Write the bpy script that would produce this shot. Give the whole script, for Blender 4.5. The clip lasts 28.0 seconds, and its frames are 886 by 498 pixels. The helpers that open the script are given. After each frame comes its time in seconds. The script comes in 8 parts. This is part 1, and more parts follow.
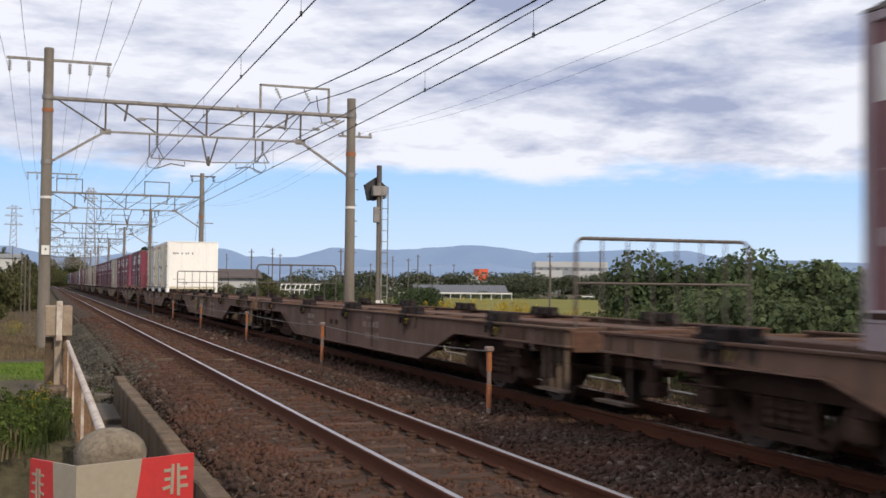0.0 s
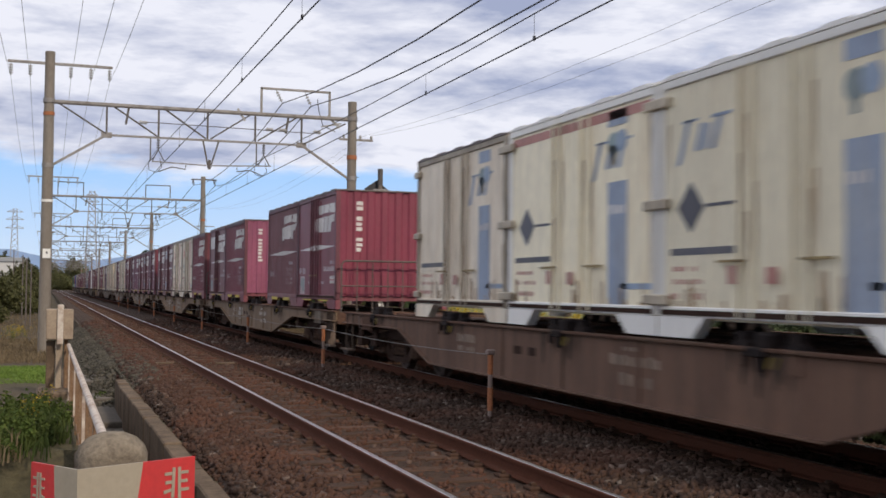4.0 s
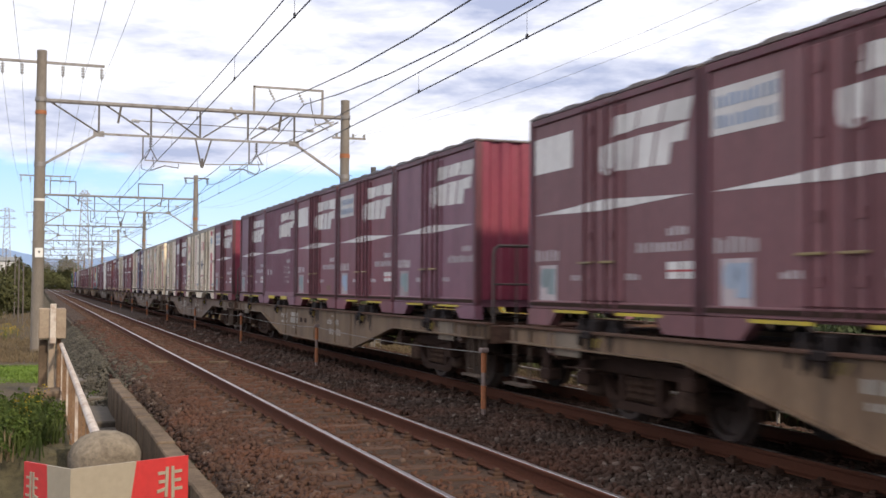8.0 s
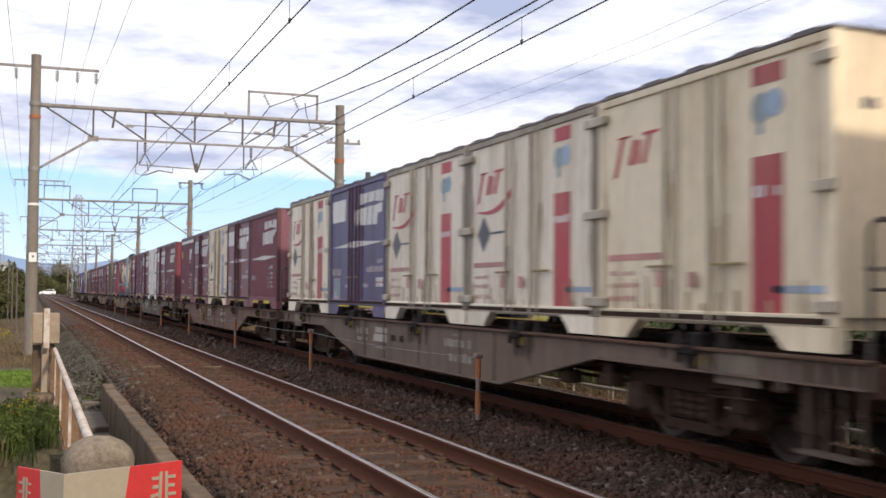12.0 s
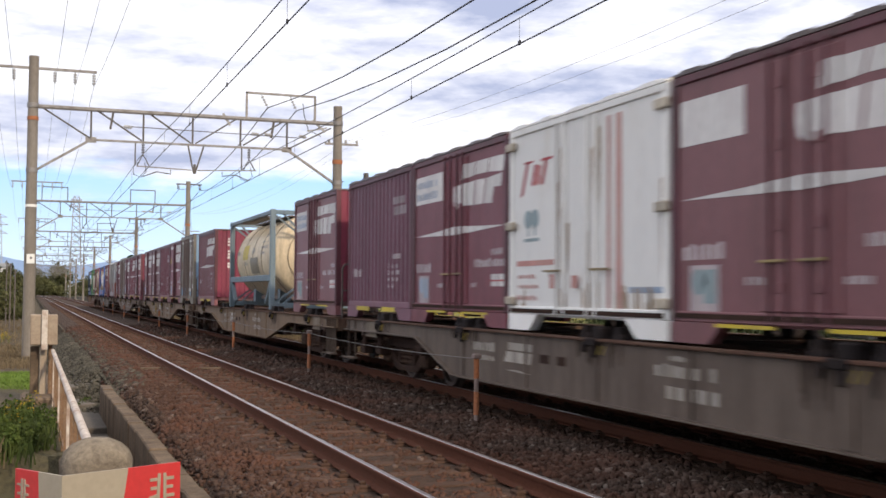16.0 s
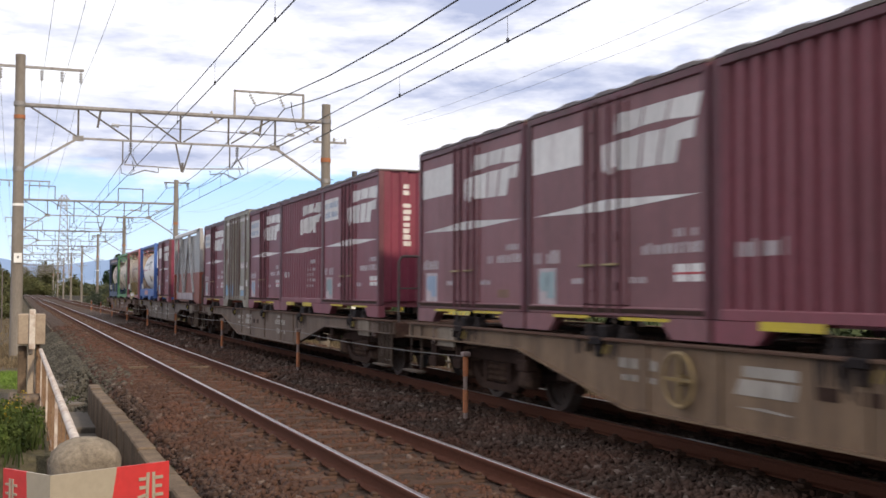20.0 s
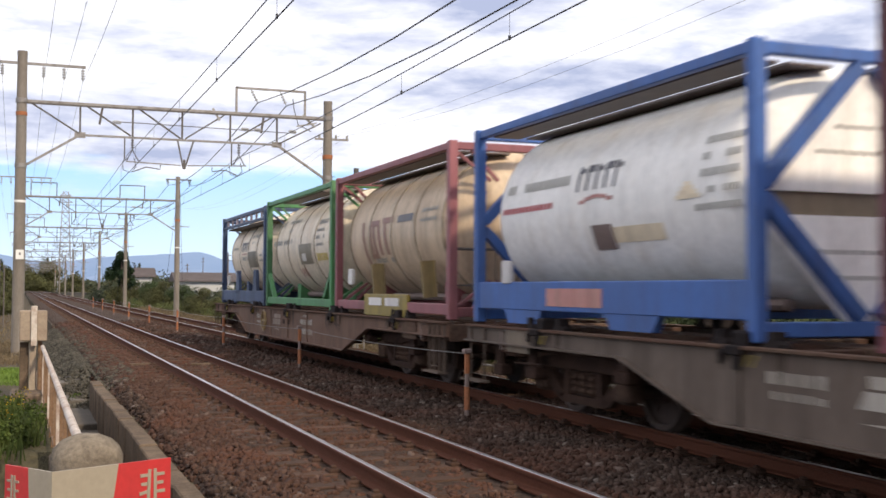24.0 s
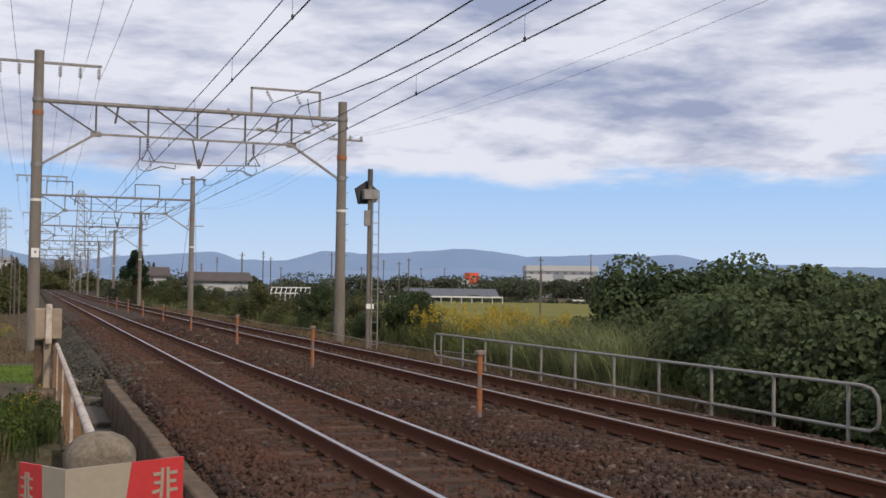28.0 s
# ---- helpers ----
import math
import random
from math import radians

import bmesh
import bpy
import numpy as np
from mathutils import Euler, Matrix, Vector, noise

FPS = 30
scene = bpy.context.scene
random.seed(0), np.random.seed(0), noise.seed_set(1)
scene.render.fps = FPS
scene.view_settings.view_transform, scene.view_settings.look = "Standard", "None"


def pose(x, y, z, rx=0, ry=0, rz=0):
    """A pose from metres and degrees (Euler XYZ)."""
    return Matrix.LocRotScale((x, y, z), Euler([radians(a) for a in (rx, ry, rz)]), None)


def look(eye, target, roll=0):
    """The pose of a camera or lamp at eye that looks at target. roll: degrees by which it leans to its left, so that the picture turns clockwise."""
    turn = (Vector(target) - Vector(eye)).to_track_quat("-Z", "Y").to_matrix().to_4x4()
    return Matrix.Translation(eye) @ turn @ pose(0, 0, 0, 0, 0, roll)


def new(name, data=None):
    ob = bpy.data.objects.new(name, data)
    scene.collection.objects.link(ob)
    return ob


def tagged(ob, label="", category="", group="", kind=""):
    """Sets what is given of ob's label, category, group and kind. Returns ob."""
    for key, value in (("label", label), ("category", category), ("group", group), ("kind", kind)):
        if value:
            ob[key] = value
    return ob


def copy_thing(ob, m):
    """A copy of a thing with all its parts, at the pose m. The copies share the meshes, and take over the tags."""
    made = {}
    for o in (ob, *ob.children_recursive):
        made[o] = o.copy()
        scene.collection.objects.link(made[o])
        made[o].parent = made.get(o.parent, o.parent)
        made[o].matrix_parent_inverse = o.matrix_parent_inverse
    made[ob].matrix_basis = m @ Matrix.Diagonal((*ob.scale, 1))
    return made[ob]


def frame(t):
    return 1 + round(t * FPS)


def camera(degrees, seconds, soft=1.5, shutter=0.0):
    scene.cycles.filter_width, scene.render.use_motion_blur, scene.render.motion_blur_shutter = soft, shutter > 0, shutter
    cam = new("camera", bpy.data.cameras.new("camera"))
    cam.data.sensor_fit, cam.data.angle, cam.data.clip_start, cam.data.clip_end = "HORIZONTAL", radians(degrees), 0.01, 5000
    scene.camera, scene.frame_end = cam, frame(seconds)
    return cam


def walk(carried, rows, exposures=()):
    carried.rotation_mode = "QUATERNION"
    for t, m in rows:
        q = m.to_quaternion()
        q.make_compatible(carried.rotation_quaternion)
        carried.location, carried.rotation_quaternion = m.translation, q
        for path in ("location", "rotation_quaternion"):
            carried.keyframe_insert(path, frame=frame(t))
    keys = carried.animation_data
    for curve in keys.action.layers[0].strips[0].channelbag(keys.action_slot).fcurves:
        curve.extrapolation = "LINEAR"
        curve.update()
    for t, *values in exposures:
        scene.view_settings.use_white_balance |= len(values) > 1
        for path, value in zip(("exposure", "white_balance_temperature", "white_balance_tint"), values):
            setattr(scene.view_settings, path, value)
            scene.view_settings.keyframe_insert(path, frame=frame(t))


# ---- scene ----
# The camera stands beside a level crossing, its eye 1.45 m above the rail heads.
# x runs across the tracks, y along them, z up; z = 0 is the top of the rails.
EYE = (0.0, 0.0, 1.451)
cam = camera(43.1, 28.0, soft=1.6, shutter=0.36)


def aim(turn, tilt, lean):
    """The camera's pose: turned right of the track, tilted up, leaning to its left, in degrees."""
    a, b = radians(turn), radians(tilt)
    way = Vector((math.sin(a) * math.cos(b), math.cos(a) * math.cos(b), math.sin(b)))
    return look(EYE, Vector(EYE) + way * 10, lean)


WALK = [
    (0, 19.507, 1.897, 0.590), (0.5, 19.557, 1.933, 0.633), (1, 19.567, 1.952, 0.525), (1.5, 19.563, 2.064, 0.555),
    (2, 19.545, 2.147, 0.623), (2.5, 19.527, 2.060, 0.458), (3, 19.469, 2.020, 0.562), (3.5, 19.428, 2.063, 0.567),
    (5.5, 19.676, 1.986, 0.550), (6, 19.661, 1.944, 0.667), (6.5, 19.666, 1.887, 0.501), (7, 19.718, 1.891, 0.484),
    (7.5, 19.757, 1.890, 0.445), (8, 19.802, 1.971, 0.412), (8.5, 19.844, 2.095, 0.490), (9, 19.955, 2.141, 0.376),
    (9.5, 20.081, 2.152, 0.486), (10, 20.147, 2.070, 0.420), (10.5, 20.204, 2.048, 0.322), (11, 20.233, 2.120, 0.385),
    (11.5, 20.228, 2.196, 0.389), (12, 20.081, 2.238, 0.481), (12.5, 20.060, 2.205, 0.527), (14.5, 20.237, 2.184, 0.442),
    (15, 20.162, 2.316, 0.456), (15.5, 20.155, 2.367, 0.434), (16, 20.175, 2.281, 0.388), (16.5, 20.200, 2.183, 0.340),
    (17, 20.223, 2.112, 0.325), (17.5, 20.263, 2.207, 0.298), (18, 20.265, 2.331, 0.402), (18.5, 20.285, 2.358, 0.435),
    (19, 20.291, 2.339, 0.432), (19.5, 20.413, 2.292, 0.401), (20, 20.750, 2.178, 0.201), (20.5, 20.888, 1.929, 0.187),
    (21, 20.941, 1.817, 0.279), (21.5, 20.820, 1.909, 0.386), (23.5, 20.694, 2.032, 0.320), (24, 20.667, 2.033, 0.280),
    (24.5, 20.694, 2.032, 0.320), (25, 20.701, 2.039, 0.425), (25.5, 20.620, 2.039, 0.437), (26, 20.457, 2.041, 0.462),
    (26.5, 20.240, 2.084, 0.647), (27, 20.045, 2.139, 0.727), (27.5, 19.971, 2.151, 0.764), (28, 19.972, 2.088, 0.706),
]
walk(cam, [(t, aim(a, b, c)) for t, a, b, c in WALK],
     exposures=[(0, 0.1, 6800, 9), (0.8, -0.08, 6700, 10), (3.5, -0.06, 6700, 10), (5.5, 0.40, 6920, 10), (9, 0.46, 6920, 10), (21, 0.46, 6920, 10), (25, 0.46, 6860, 10), (26.5, 0.06, 6740, 10), (27.5, -0.12, 6680, 10), (28, -0.13, 6680, 10)])


def train_way(t):
    """How far the train has come since the start; it slows a little."""
    k = t / 14 - 1
    return t * (12.191 - 0.5788 * k - 0.0981 * k * k)


# ---- light ----
world = bpy.data.worlds.new("sky")
scene.world = world
world.use_nodes = True


CLOUD_AT = (0.4, 5.2, 0.0)


def sky_nodes():
    nt = world.node_tree
    N, L = nt.nodes, nt.links
    N.clear()
    out, bg = N.new("ShaderNodeOutputWorld"), N.new("ShaderNodeBackground")
    sky = N.new("ShaderNodeTexSky")
    sky.sky_type, sky.sun_disc = "NISHITA", False
    sky.sun_elevation, sky.sun_rotation = radians(33), radians(163)
    sky.air_density, sky.dust_density, sky.ozone_density = 1.0, 0.6, 1.5
    bg.inputs["Strength"].default_value = 0.13
    co, sep = N.new("ShaderNodeTexCoord"), N.new("ShaderNodeSeparateXYZ")
    L.new(co.outputs["Generated"], sep.inputs[0])

    def m(op, a, b=None):
        n = N.new("ShaderNodeMath")
        n.operation = op
        for i, x in enumerate((a, b)):
            if x is None:
                continue
            if isinstance(x, (int, float)):
                n.inputs[i].default_value = x
            else:
                L.new(x, n.inputs[i])
        return n.outputs[0]

    # cloud layer: the direction meets a flat deck, bent down towards the rim
    up = m("MAXIMUM", sep.outputs["Z"], 0.0)
    den = m("ADD", up, 0.26)
    com = N.new("ShaderNodeCombineXYZ")
    L.new(m("DIVIDE", sep.outputs["X"], den), com.inputs[0])
    L.new(m("DIVIDE", sep.outputs["Y"], den), com.inputs[1])
    L.new(m("MULTIPLY", up, 2.8), com.inputs[2])
    mp = N.new("ShaderNodeMapping")
    L.new(com.outputs[0], mp.inputs["Vector"])
    mp.inputs["Scale"].default_value = (0.55, 0.55, 1.3)
    mp.inputs["Location"].default_value = CLOUD_AT

    def clouds(scale, detail, rough, bend):
        n = N.new("ShaderNodeTexNoise")
        L.new(mp.outputs[0], n.inputs["Vector"])
        n.inputs["Scale"].default_value, n.inputs["Detail"].default_value = scale, detail
        n.inputs["Roughness"].default_value, n.inputs["Distortion"].default_value = rough, bend
        return n.outputs[0]

    body, puffs, bases = clouds(2.4, 8, 0.58, 0.1), clouds(8.0, 6, 0.6, 0.15), clouds(3.4, 5, 0.55, 0.1)
    cover = N.new("ShaderNodeMapRange")
    cover.interpolation_type = "SMOOTHSTEP"
    # clouds above, clear blue over the hills
    lift = N.new("ShaderNodeMapRange")
    lift.interpolation_type = "SMOOTHSTEP"
    L.new(up, lift.inputs["Value"])
    lift.inputs["From Min"].default_value, lift.inputs["From Max"].default_value = 0.055, 0.15
    lift.inputs["To Min"].default_value, lift.inputs["To Max"].default_value = -0.25, 0.16
    L.new(m("ADD", m("ADD", m("MULTIPLY", body, 0.8), m("MULTIPLY", puffs, 0.2)), lift.outputs[0]), cover.inputs["Value"])
    cover.inputs["From Min"].default_value, cover.inputs["From Max"].default_value = 0.39, 0.55
    # grey-violet bases, white puffs; whitened above the view to lighten the train's sides
    tone = N.new("ShaderNodeMapRange")
    high = N.new("ShaderNodeMapRange")
    L.new(up, high.inputs["Value"])
    high.inputs["From Min"].default_value, high.inputs["From Max"].default_value, high.inputs["To Max"].default_value = 0.26, 0.6, 0.25
    thin = m("MULTIPLY", m("SUBTRACT", 1.0, cover.outputs[0]), 0.1)
    L.new(m("ADD", m("ADD", m("ADD", m("MULTIPLY", bases, 0.55), m("MULTIPLY", puffs, 0.45)), high.outputs[0]), thin), tone.inputs["Value"])
    tone.inputs["From Min"].default_value, tone.inputs["From Max"].default_value = 0.385, 0.545
    ramp = N.new("ShaderNodeMix")
    ramp.data_type = "RGBA"
    L.new(tone.outputs[0], ramp.inputs["Factor"])
    ramp.inputs["A"].default_value = (2.75, 3.2, 4.7, 1)
    ramp.inputs["B"].default_value = (6.4, 6.65, 7.6, 1)
    mix = N.new("ShaderNodeMix")
    mix.data_type = "RGBA"
    L.new(cover.outputs[0], mix.inputs["Factor"])
    # pale haze at the rim, azure above it
    haze = N.new("ShaderNodeValToRGB")
    L.new(up, haze.inputs[0])
    e = haze.color_ramp.elements
    e[0].position, e[0].color = 0.0, (0.56, 0.67, 0.82, 1)
    e[1].position, e[1].color = 0.12, (0.272, 0.505, 0.87, 1)
    gain = N.new("ShaderNodeVectorMath")
    gain.operation = "SCALE"
    L.new(haze.outputs[0], gain.inputs[0])
    gain.inputs["Scale"].default_value = 9.2
    fade = N.new("ShaderNodeMapRange")
    L.new(up, fade.inputs["Value"])
    fade.inputs["From Min"].default_value, fade.inputs["From Max"].default_value = 0.12, 0.4
    low = N.new("ShaderNodeMix")
    low.data_type = "RGBA"
    L.new(fade.outputs[0], low.inputs["Factor"])
    L.new(gain.outputs[0], low.inputs["A"])
    L.new(sky.outputs[0], low.inputs["B"])
    L.new(low.outputs["Result"], mix.inputs["A"])
    L.new(ramp.outputs["Result"], mix.inputs["B"])
    L.new(mix.outputs["Result"], bg.inputs["Color"])
    L.new(bg.outputs[0], out.inputs["Surface"])


sky_nodes()
sun_data = bpy.data.lights.new("sun", "SUN")
sun_data.energy, sun_data.angle, sun_data.color = 2.5, radians(4.0), (1.0, 0.88, 0.72)
sun = new("sun", sun_data)
sun.matrix_world = look((6, -20, 14), (0, 0, 0))
# ---- materials ----
def material(name, base, rough=0.7, metal=0.0, vary=0.25, scale=3.0, grain=40.0, bump=0.15, second=None, stain=0.5, streak=0.0,
             per_object=0.0, spec=0.5, bump_dist=0.01, grime=0.0):
    """A surface with broad stains and fine grain. second: the colour of the stains; streak: stretches them along z."""
    mat = bpy.data.materials.new(name)
    mat.use_nodes = True
    nt = mat.node_tree
    N, L = nt.nodes, nt.links
    bsdf = N["Principled BSDF"]
    bsdf.inputs["Roughness"].default_value, bsdf.inputs["Metallic"].default_value = rough, metal
    bsdf.inputs["Specular IOR Level"].default_value = spec
    co, mp = N.new("ShaderNodeTexCoord"), N.new("ShaderNodeMapping")
    L.new(co.outputs["Object"], mp.inputs["Vector"])
    if streak:
        mp.inputs["Scale"].default_value = (1, 1, 1 / streak)
    info = N.new("ShaderNodeObjectInfo")
    off = N.new("ShaderNodeVectorMath")
    off.operation = "MULTIPLY_ADD"
    L.new(info.outputs["Random"], off.inputs[0])
    off.inputs[1].default_value = (37, 53, 71)
    L.new(mp.outputs[0], off.inputs[2])
    big, fine = N.new("ShaderNodeTexNoise"), N.new("ShaderNodeTexNoise")
    for n, sc, det in ((big, scale, 6), (fine, grain, 4)):
        L.new(off.outputs[0], n.inputs["Vector"])
        n.inputs["Scale"].default_value, n.inputs["Detail"].default_value, n.inputs["Roughness"].default_value = sc, det, 0.62
    rng = N.new("ShaderNodeMapRange")
    L.new(big.outputs[0], rng.inputs["Value"])
    rng.inputs["From Min"].default_value, rng.inputs["From Max"].default_value = 0.62 - 0.3 * stain, 0.78
    mix = N.new("ShaderNodeMix")
    mix.data_type = "RGBA"
    L.new(rng.outputs[0], mix.inputs["Factor"])
    mix.inputs["A"].default_value = (*base, 1)
    mix.inputs["B"].default_value = (*(second or [c * (1 - vary) for c in base]), 1)
    tinted = mix.outputs["Result"]
    if grime:
        # dark runs of dirt, long and narrow
        thin, run, cut = N.new("ShaderNodeMapping"), N.new("ShaderNodeTexNoise"), N.new("ShaderNodeMapRange")
        L.new(off.outputs[0], thin.inputs["Vector"])
        thin.inputs["Scale"].default_value = (5.0, 5.0, 0.55 * max(1.0, streak))
        L.new(thin.outputs[0], run.inputs["Vector"])
        run.inputs["Scale"].default_value, run.inputs["Detail"].default_value, run.inputs["Roughness"].default_value = 1.3, 5, 0.6
        L.new(run.outputs[0], cut.inputs["Value"])
        cut.inputs["From Min"].default_value, cut.inputs["From Max"].default_value, cut.inputs["To Max"].default_value = 0.45, 0.75, grime
        dirt = N.new("ShaderNodeMix")
        dirt.data_type = "RGBA"
        L.new(cut.outputs[0], dirt.inputs["Factor"])
        L.new(tinted, dirt.inputs["A"])
        dirt.inputs["B"].default_value = (0.06, 0.043, 0.032, 1)
        tinted = dirt.outputs["Result"]
    val = N.new("ShaderNodeMapRange")
    L.new(fine.outputs[0], val.inputs["Value"])
    val.inputs["From Min"].default_value, val.inputs["From Max"].default_value = 0.25, 0.75
    val.inputs["To Min"].default_value, val.inputs["To Max"].default_value = 1 - vary, 1 + vary
    hsv = N.new("ShaderNodeHueSaturation")
    L.new(tinted, hsv.inputs["Color"])
    if per_object:
        ob = N.new("ShaderNodeMapRange")
        L.new(info.outputs["Random"], ob.inputs["Value"])
        ob.inputs["To Min"].default_value, ob.inputs["To Max"].default_value = 1 - per_object, 1 + per_object
        mul = N.new("ShaderNodeMath")
        mul.operation = "MULTIPLY"
        L.new(ob.outputs[0], mul.inputs[0])
        L.new(val.outputs[0], mul.inputs[1])
        L.new(mul.outputs[0], hsv.inputs["Value"])
    else:
        L.new(val.outputs[0], hsv.inputs["Value"])
    L.new(hsv.outputs[0], bsdf.inputs["Base Color"])
    rr = N.new("ShaderNodeMapRange")
    L.new(big.outputs[0], rr.inputs["Value"])
    rr.inputs["To Min"].default_value, rr.inputs["To Max"].default_value = max(0.05, rough - 0.12), min(1, rough + 0.12)
    L.new(rr.outputs[0], bsdf.inputs["Roughness"])
    if bump:
        bp = N.new("ShaderNodeBump")
        bp.inputs["Strength"].default_value, bp.inputs["Distance"].default_value = bump, bump_dist
        L.new(fine.outputs[0], bp.inputs["Height"])
        L.new(bp.outputs[0], bsdf.inputs["Normal"])
    return mat


# ---- mesh tools ----
class Geo:
    """A mesh in the making: corners and faces from boxes, bars, tubes and swept outlines."""

    def __init__(self):
        self.v, self.f = [], []

    def add(self, verts, faces):
        k = len(self.v)
        self.v.extend(tuple(p) for p in verts)
        self.f.extend(tuple(i + k for i in q) for q in faces)
        return self

    def box(self, x0, x1, y0, y1, z0, z1, c=0.0):
        """A box, its upright edges and rims cut by c."""
        if c <= 0:
            vs = [(x, y, z) for z in (z0, z1) for x, y in ((x0, y0), (x1, y0), (x1, y1), (x0, y1))]
            return self.add(vs, [(3, 2, 1, 0), (4, 5, 6, 7), (0, 1, 5, 4), (1, 2, 6, 5), (2, 3, 7, 6), (3, 0, 4, 7)])

        def ring(z, d):
            a0, a1, b0, b1 = x0 + d, x1 - d, y0 + d, y1 - d
            return [(a0 + c, b0, z), (a1 - c, b0, z), (a1, b0 + c, z), (a1, b1 - c, z), (a1 - c, b1, z), (a0 + c, b1, z), (a0, b1 - c, z), (a0, b0 + c, z)]
        rings = ring(z0, c) + ring(z0 + c, 0) + ring(z1 - c, 0) + ring(z1, c)
        fs = [tuple(range(7, -1, -1)), tuple(range(24, 32))]
        for r in range(3):
            for i in range(8):
                j = (i + 1) % 8
                fs.append((r * 8 + i, r * 8 + j, r * 8 + 8 + j, r * 8 + 8 + i))
        return self.add(rings, fs)

    def tube(self, pts, r, n=8, r2=None, cap=True):
        """A round bar along points; r2: the radius at its end."""
        pts = [Vector(p) for p in pts]
        k = len(pts)
        vs = []
        side = None
        for i, p in enumerate(pts):
            d = (pts[min(i + 1, k - 1)] - pts[max(i - 1, 0)]).normalized()
            if side is None:
                side = d.cross(Vector((0, 0, 1)) if abs(d.z) < 0.9 else Vector((0, 1, 0))).normalized()
            else:
                side = (side - d * side.dot(d)).normalized()
            o = d.cross(side)
            q = r if r2 is None else r + (r2 - r) * i / (k - 1)
            vs += [p + (side * math.cos(2 * math.pi * a / n) + o * math.sin(2 * math.pi * a / n)) * q for a in range(n)]
        fs = [(i * n + a, i * n + (a + 1) % n, (i + 1) * n + (a + 1) % n, (i + 1) * n + a) for i in range(k - 1) for a in range(n)]
        if cap:
            fs += [tuple(range(n - 1, -1, -1)), tuple(range((k - 1) * n, k * n))]
        return self.add(vs, fs)

    def bar(self, a, b, w, h=None):
        """A square bar from a to b, w wide and h deep."""
        a, b = Vector(a), Vector(b)
        h = h or w
        d = (b - a).normalized()
        s = d.cross(Vector((0, 0, 1)) if abs(d.z) < 0.95 else Vector((0, 1, 0))).normalized()
        u = s.cross(d)
        vs = [p + s * (i * w / 2) + u * (j * h / 2) for p in (a, b) for i, j in ((-1, -1), (1, -1), (1, 1), (-1, 1))]
        return self.add(vs, [(3, 2, 1, 0), (4, 5, 6, 7), (0, 1, 5, 4), (1, 2, 6, 5), (2, 3, 7, 6), (3, 0, 4, 7)])

    def angle_bar(self, a, b, w, t=0.008):
        """An L section from a to b."""
        a, b = Vector(a), Vector(b)
        d = (b - a).normalized()
        s = d.cross(Vector((0, 1, 0)) if abs(d.y) < 0.95 else Vector((1, 0, 0))).normalized()
        u = s.cross(d)
        prof = [(0, 0), (w, 0), (w, t), (t, t), (t, w), (0, w)]
        vs = [p + s * i + u * j for p in (a, b) for i, j in prof]
        return self.add(vs, [tuple(range(5, -1, -1)), tuple(range(6, 12))] + [(i, (i + 1) % 6, 6 + (i + 1) % 6, 6 + i) for i in range(6)])

    def sweep(self, prof, axis, a, b):
        """A closed outline pushed along an axis from a to b."""
        n = len(prof)
        put = {"x": lambda p, s: (s, p[0], p[1]), "y": lambda p, s: (p[0], s, p[1]), "z": lambda p, s: (p[0], p[1], s)}[axis]
        vs = [put(p, s) for s in (a, b) for p in prof]
        return self.add(vs, [tuple(range(n - 1, -1, -1)), tuple(range(n, 2 * n))] + [(i, (i + 1) % n, n + (i + 1) % n, n + i) for i in range(n)])

    def lathe(self, prof, n=20, axis="z", at=(0, 0, 0)):
        """Rings of (radius, height) turned round an axis."""
        vs = []
        for r, h in prof:
            for a in range(n):
                c, s = r * math.cos(2 * math.pi * a / n), r * math.sin(2 * math.pi * a / n)
                p = {"z": (c, s, h), "x": (h, c, s), "y": (s, h, c)}[axis]
                vs.append((p[0] + at[0], p[1] + at[1], p[2] + at[2]))
        k = len(prof)
        fs = [(i * n + a, i * n + (a + 1) % n, (i + 1) * n + (a + 1) % n, (i + 1) * n + a) for i in range(k - 1) for a in range(n)]
        fs += [tuple(range(n - 1, -1, -1)), tuple(range((k - 1) * n, k * n))]
        return self.add(vs, fs)

    def mesh(self, name, mat, smooth=False):
        me = bpy.data.meshes.new(name)
        me.from_pydata([tuple(p) for p in self.v], [], self.f)
        me.materials.append(mat)
        me.update()
        bm = bmesh.new()
        bm.from_mesh(me)
        bmesh.ops.recalc_face_normals(bm, faces=bm.faces)
        bm.to_mesh(me)
        bm.free()
        if smooth:
            me.polygons.foreach_set("use_smooth", [True] * len(me.polygons))
            me.set_sharp_from_angle(angle=radians(40))
        return me


def part(name, geo, mat, parent, label="", smooth=False, at=None):
    """Links a Geo (or a mesh) as one mesh object under a thing or a part."""
    me = geo if isinstance(geo, bpy.types.Mesh) else geo.mesh(name, mat, smooth)
    ob = new(name, me)
    ob.parent = parent
    if at is not None:
        ob.location = at
    return tagged(ob, label)


def thing(name, label, category, group="", kind="", at=(0, 0, 0)):
    ob = new(name)
    ob.empty_display_size = 0.2
    ob.location = at
    return tagged(ob, label, category, group, kind)


def solid(name, geo, mat, label, category="", group="", kind="", smooth=False, at=(0, 0, 0)):
    """A thing of one mesh."""
    ob = new(name, geo if isinstance(geo, bpy.types.Mesh) else geo.mesh(name, mat, smooth))
    ob.location = at
    return tagged(ob, label, category, group, kind)


# ---- ground and tracks ----
NEAR, FAR = 3.285, 6.823          # middles of the two tracks
GAUGE = 1.132                     # between the middles of the rail heads

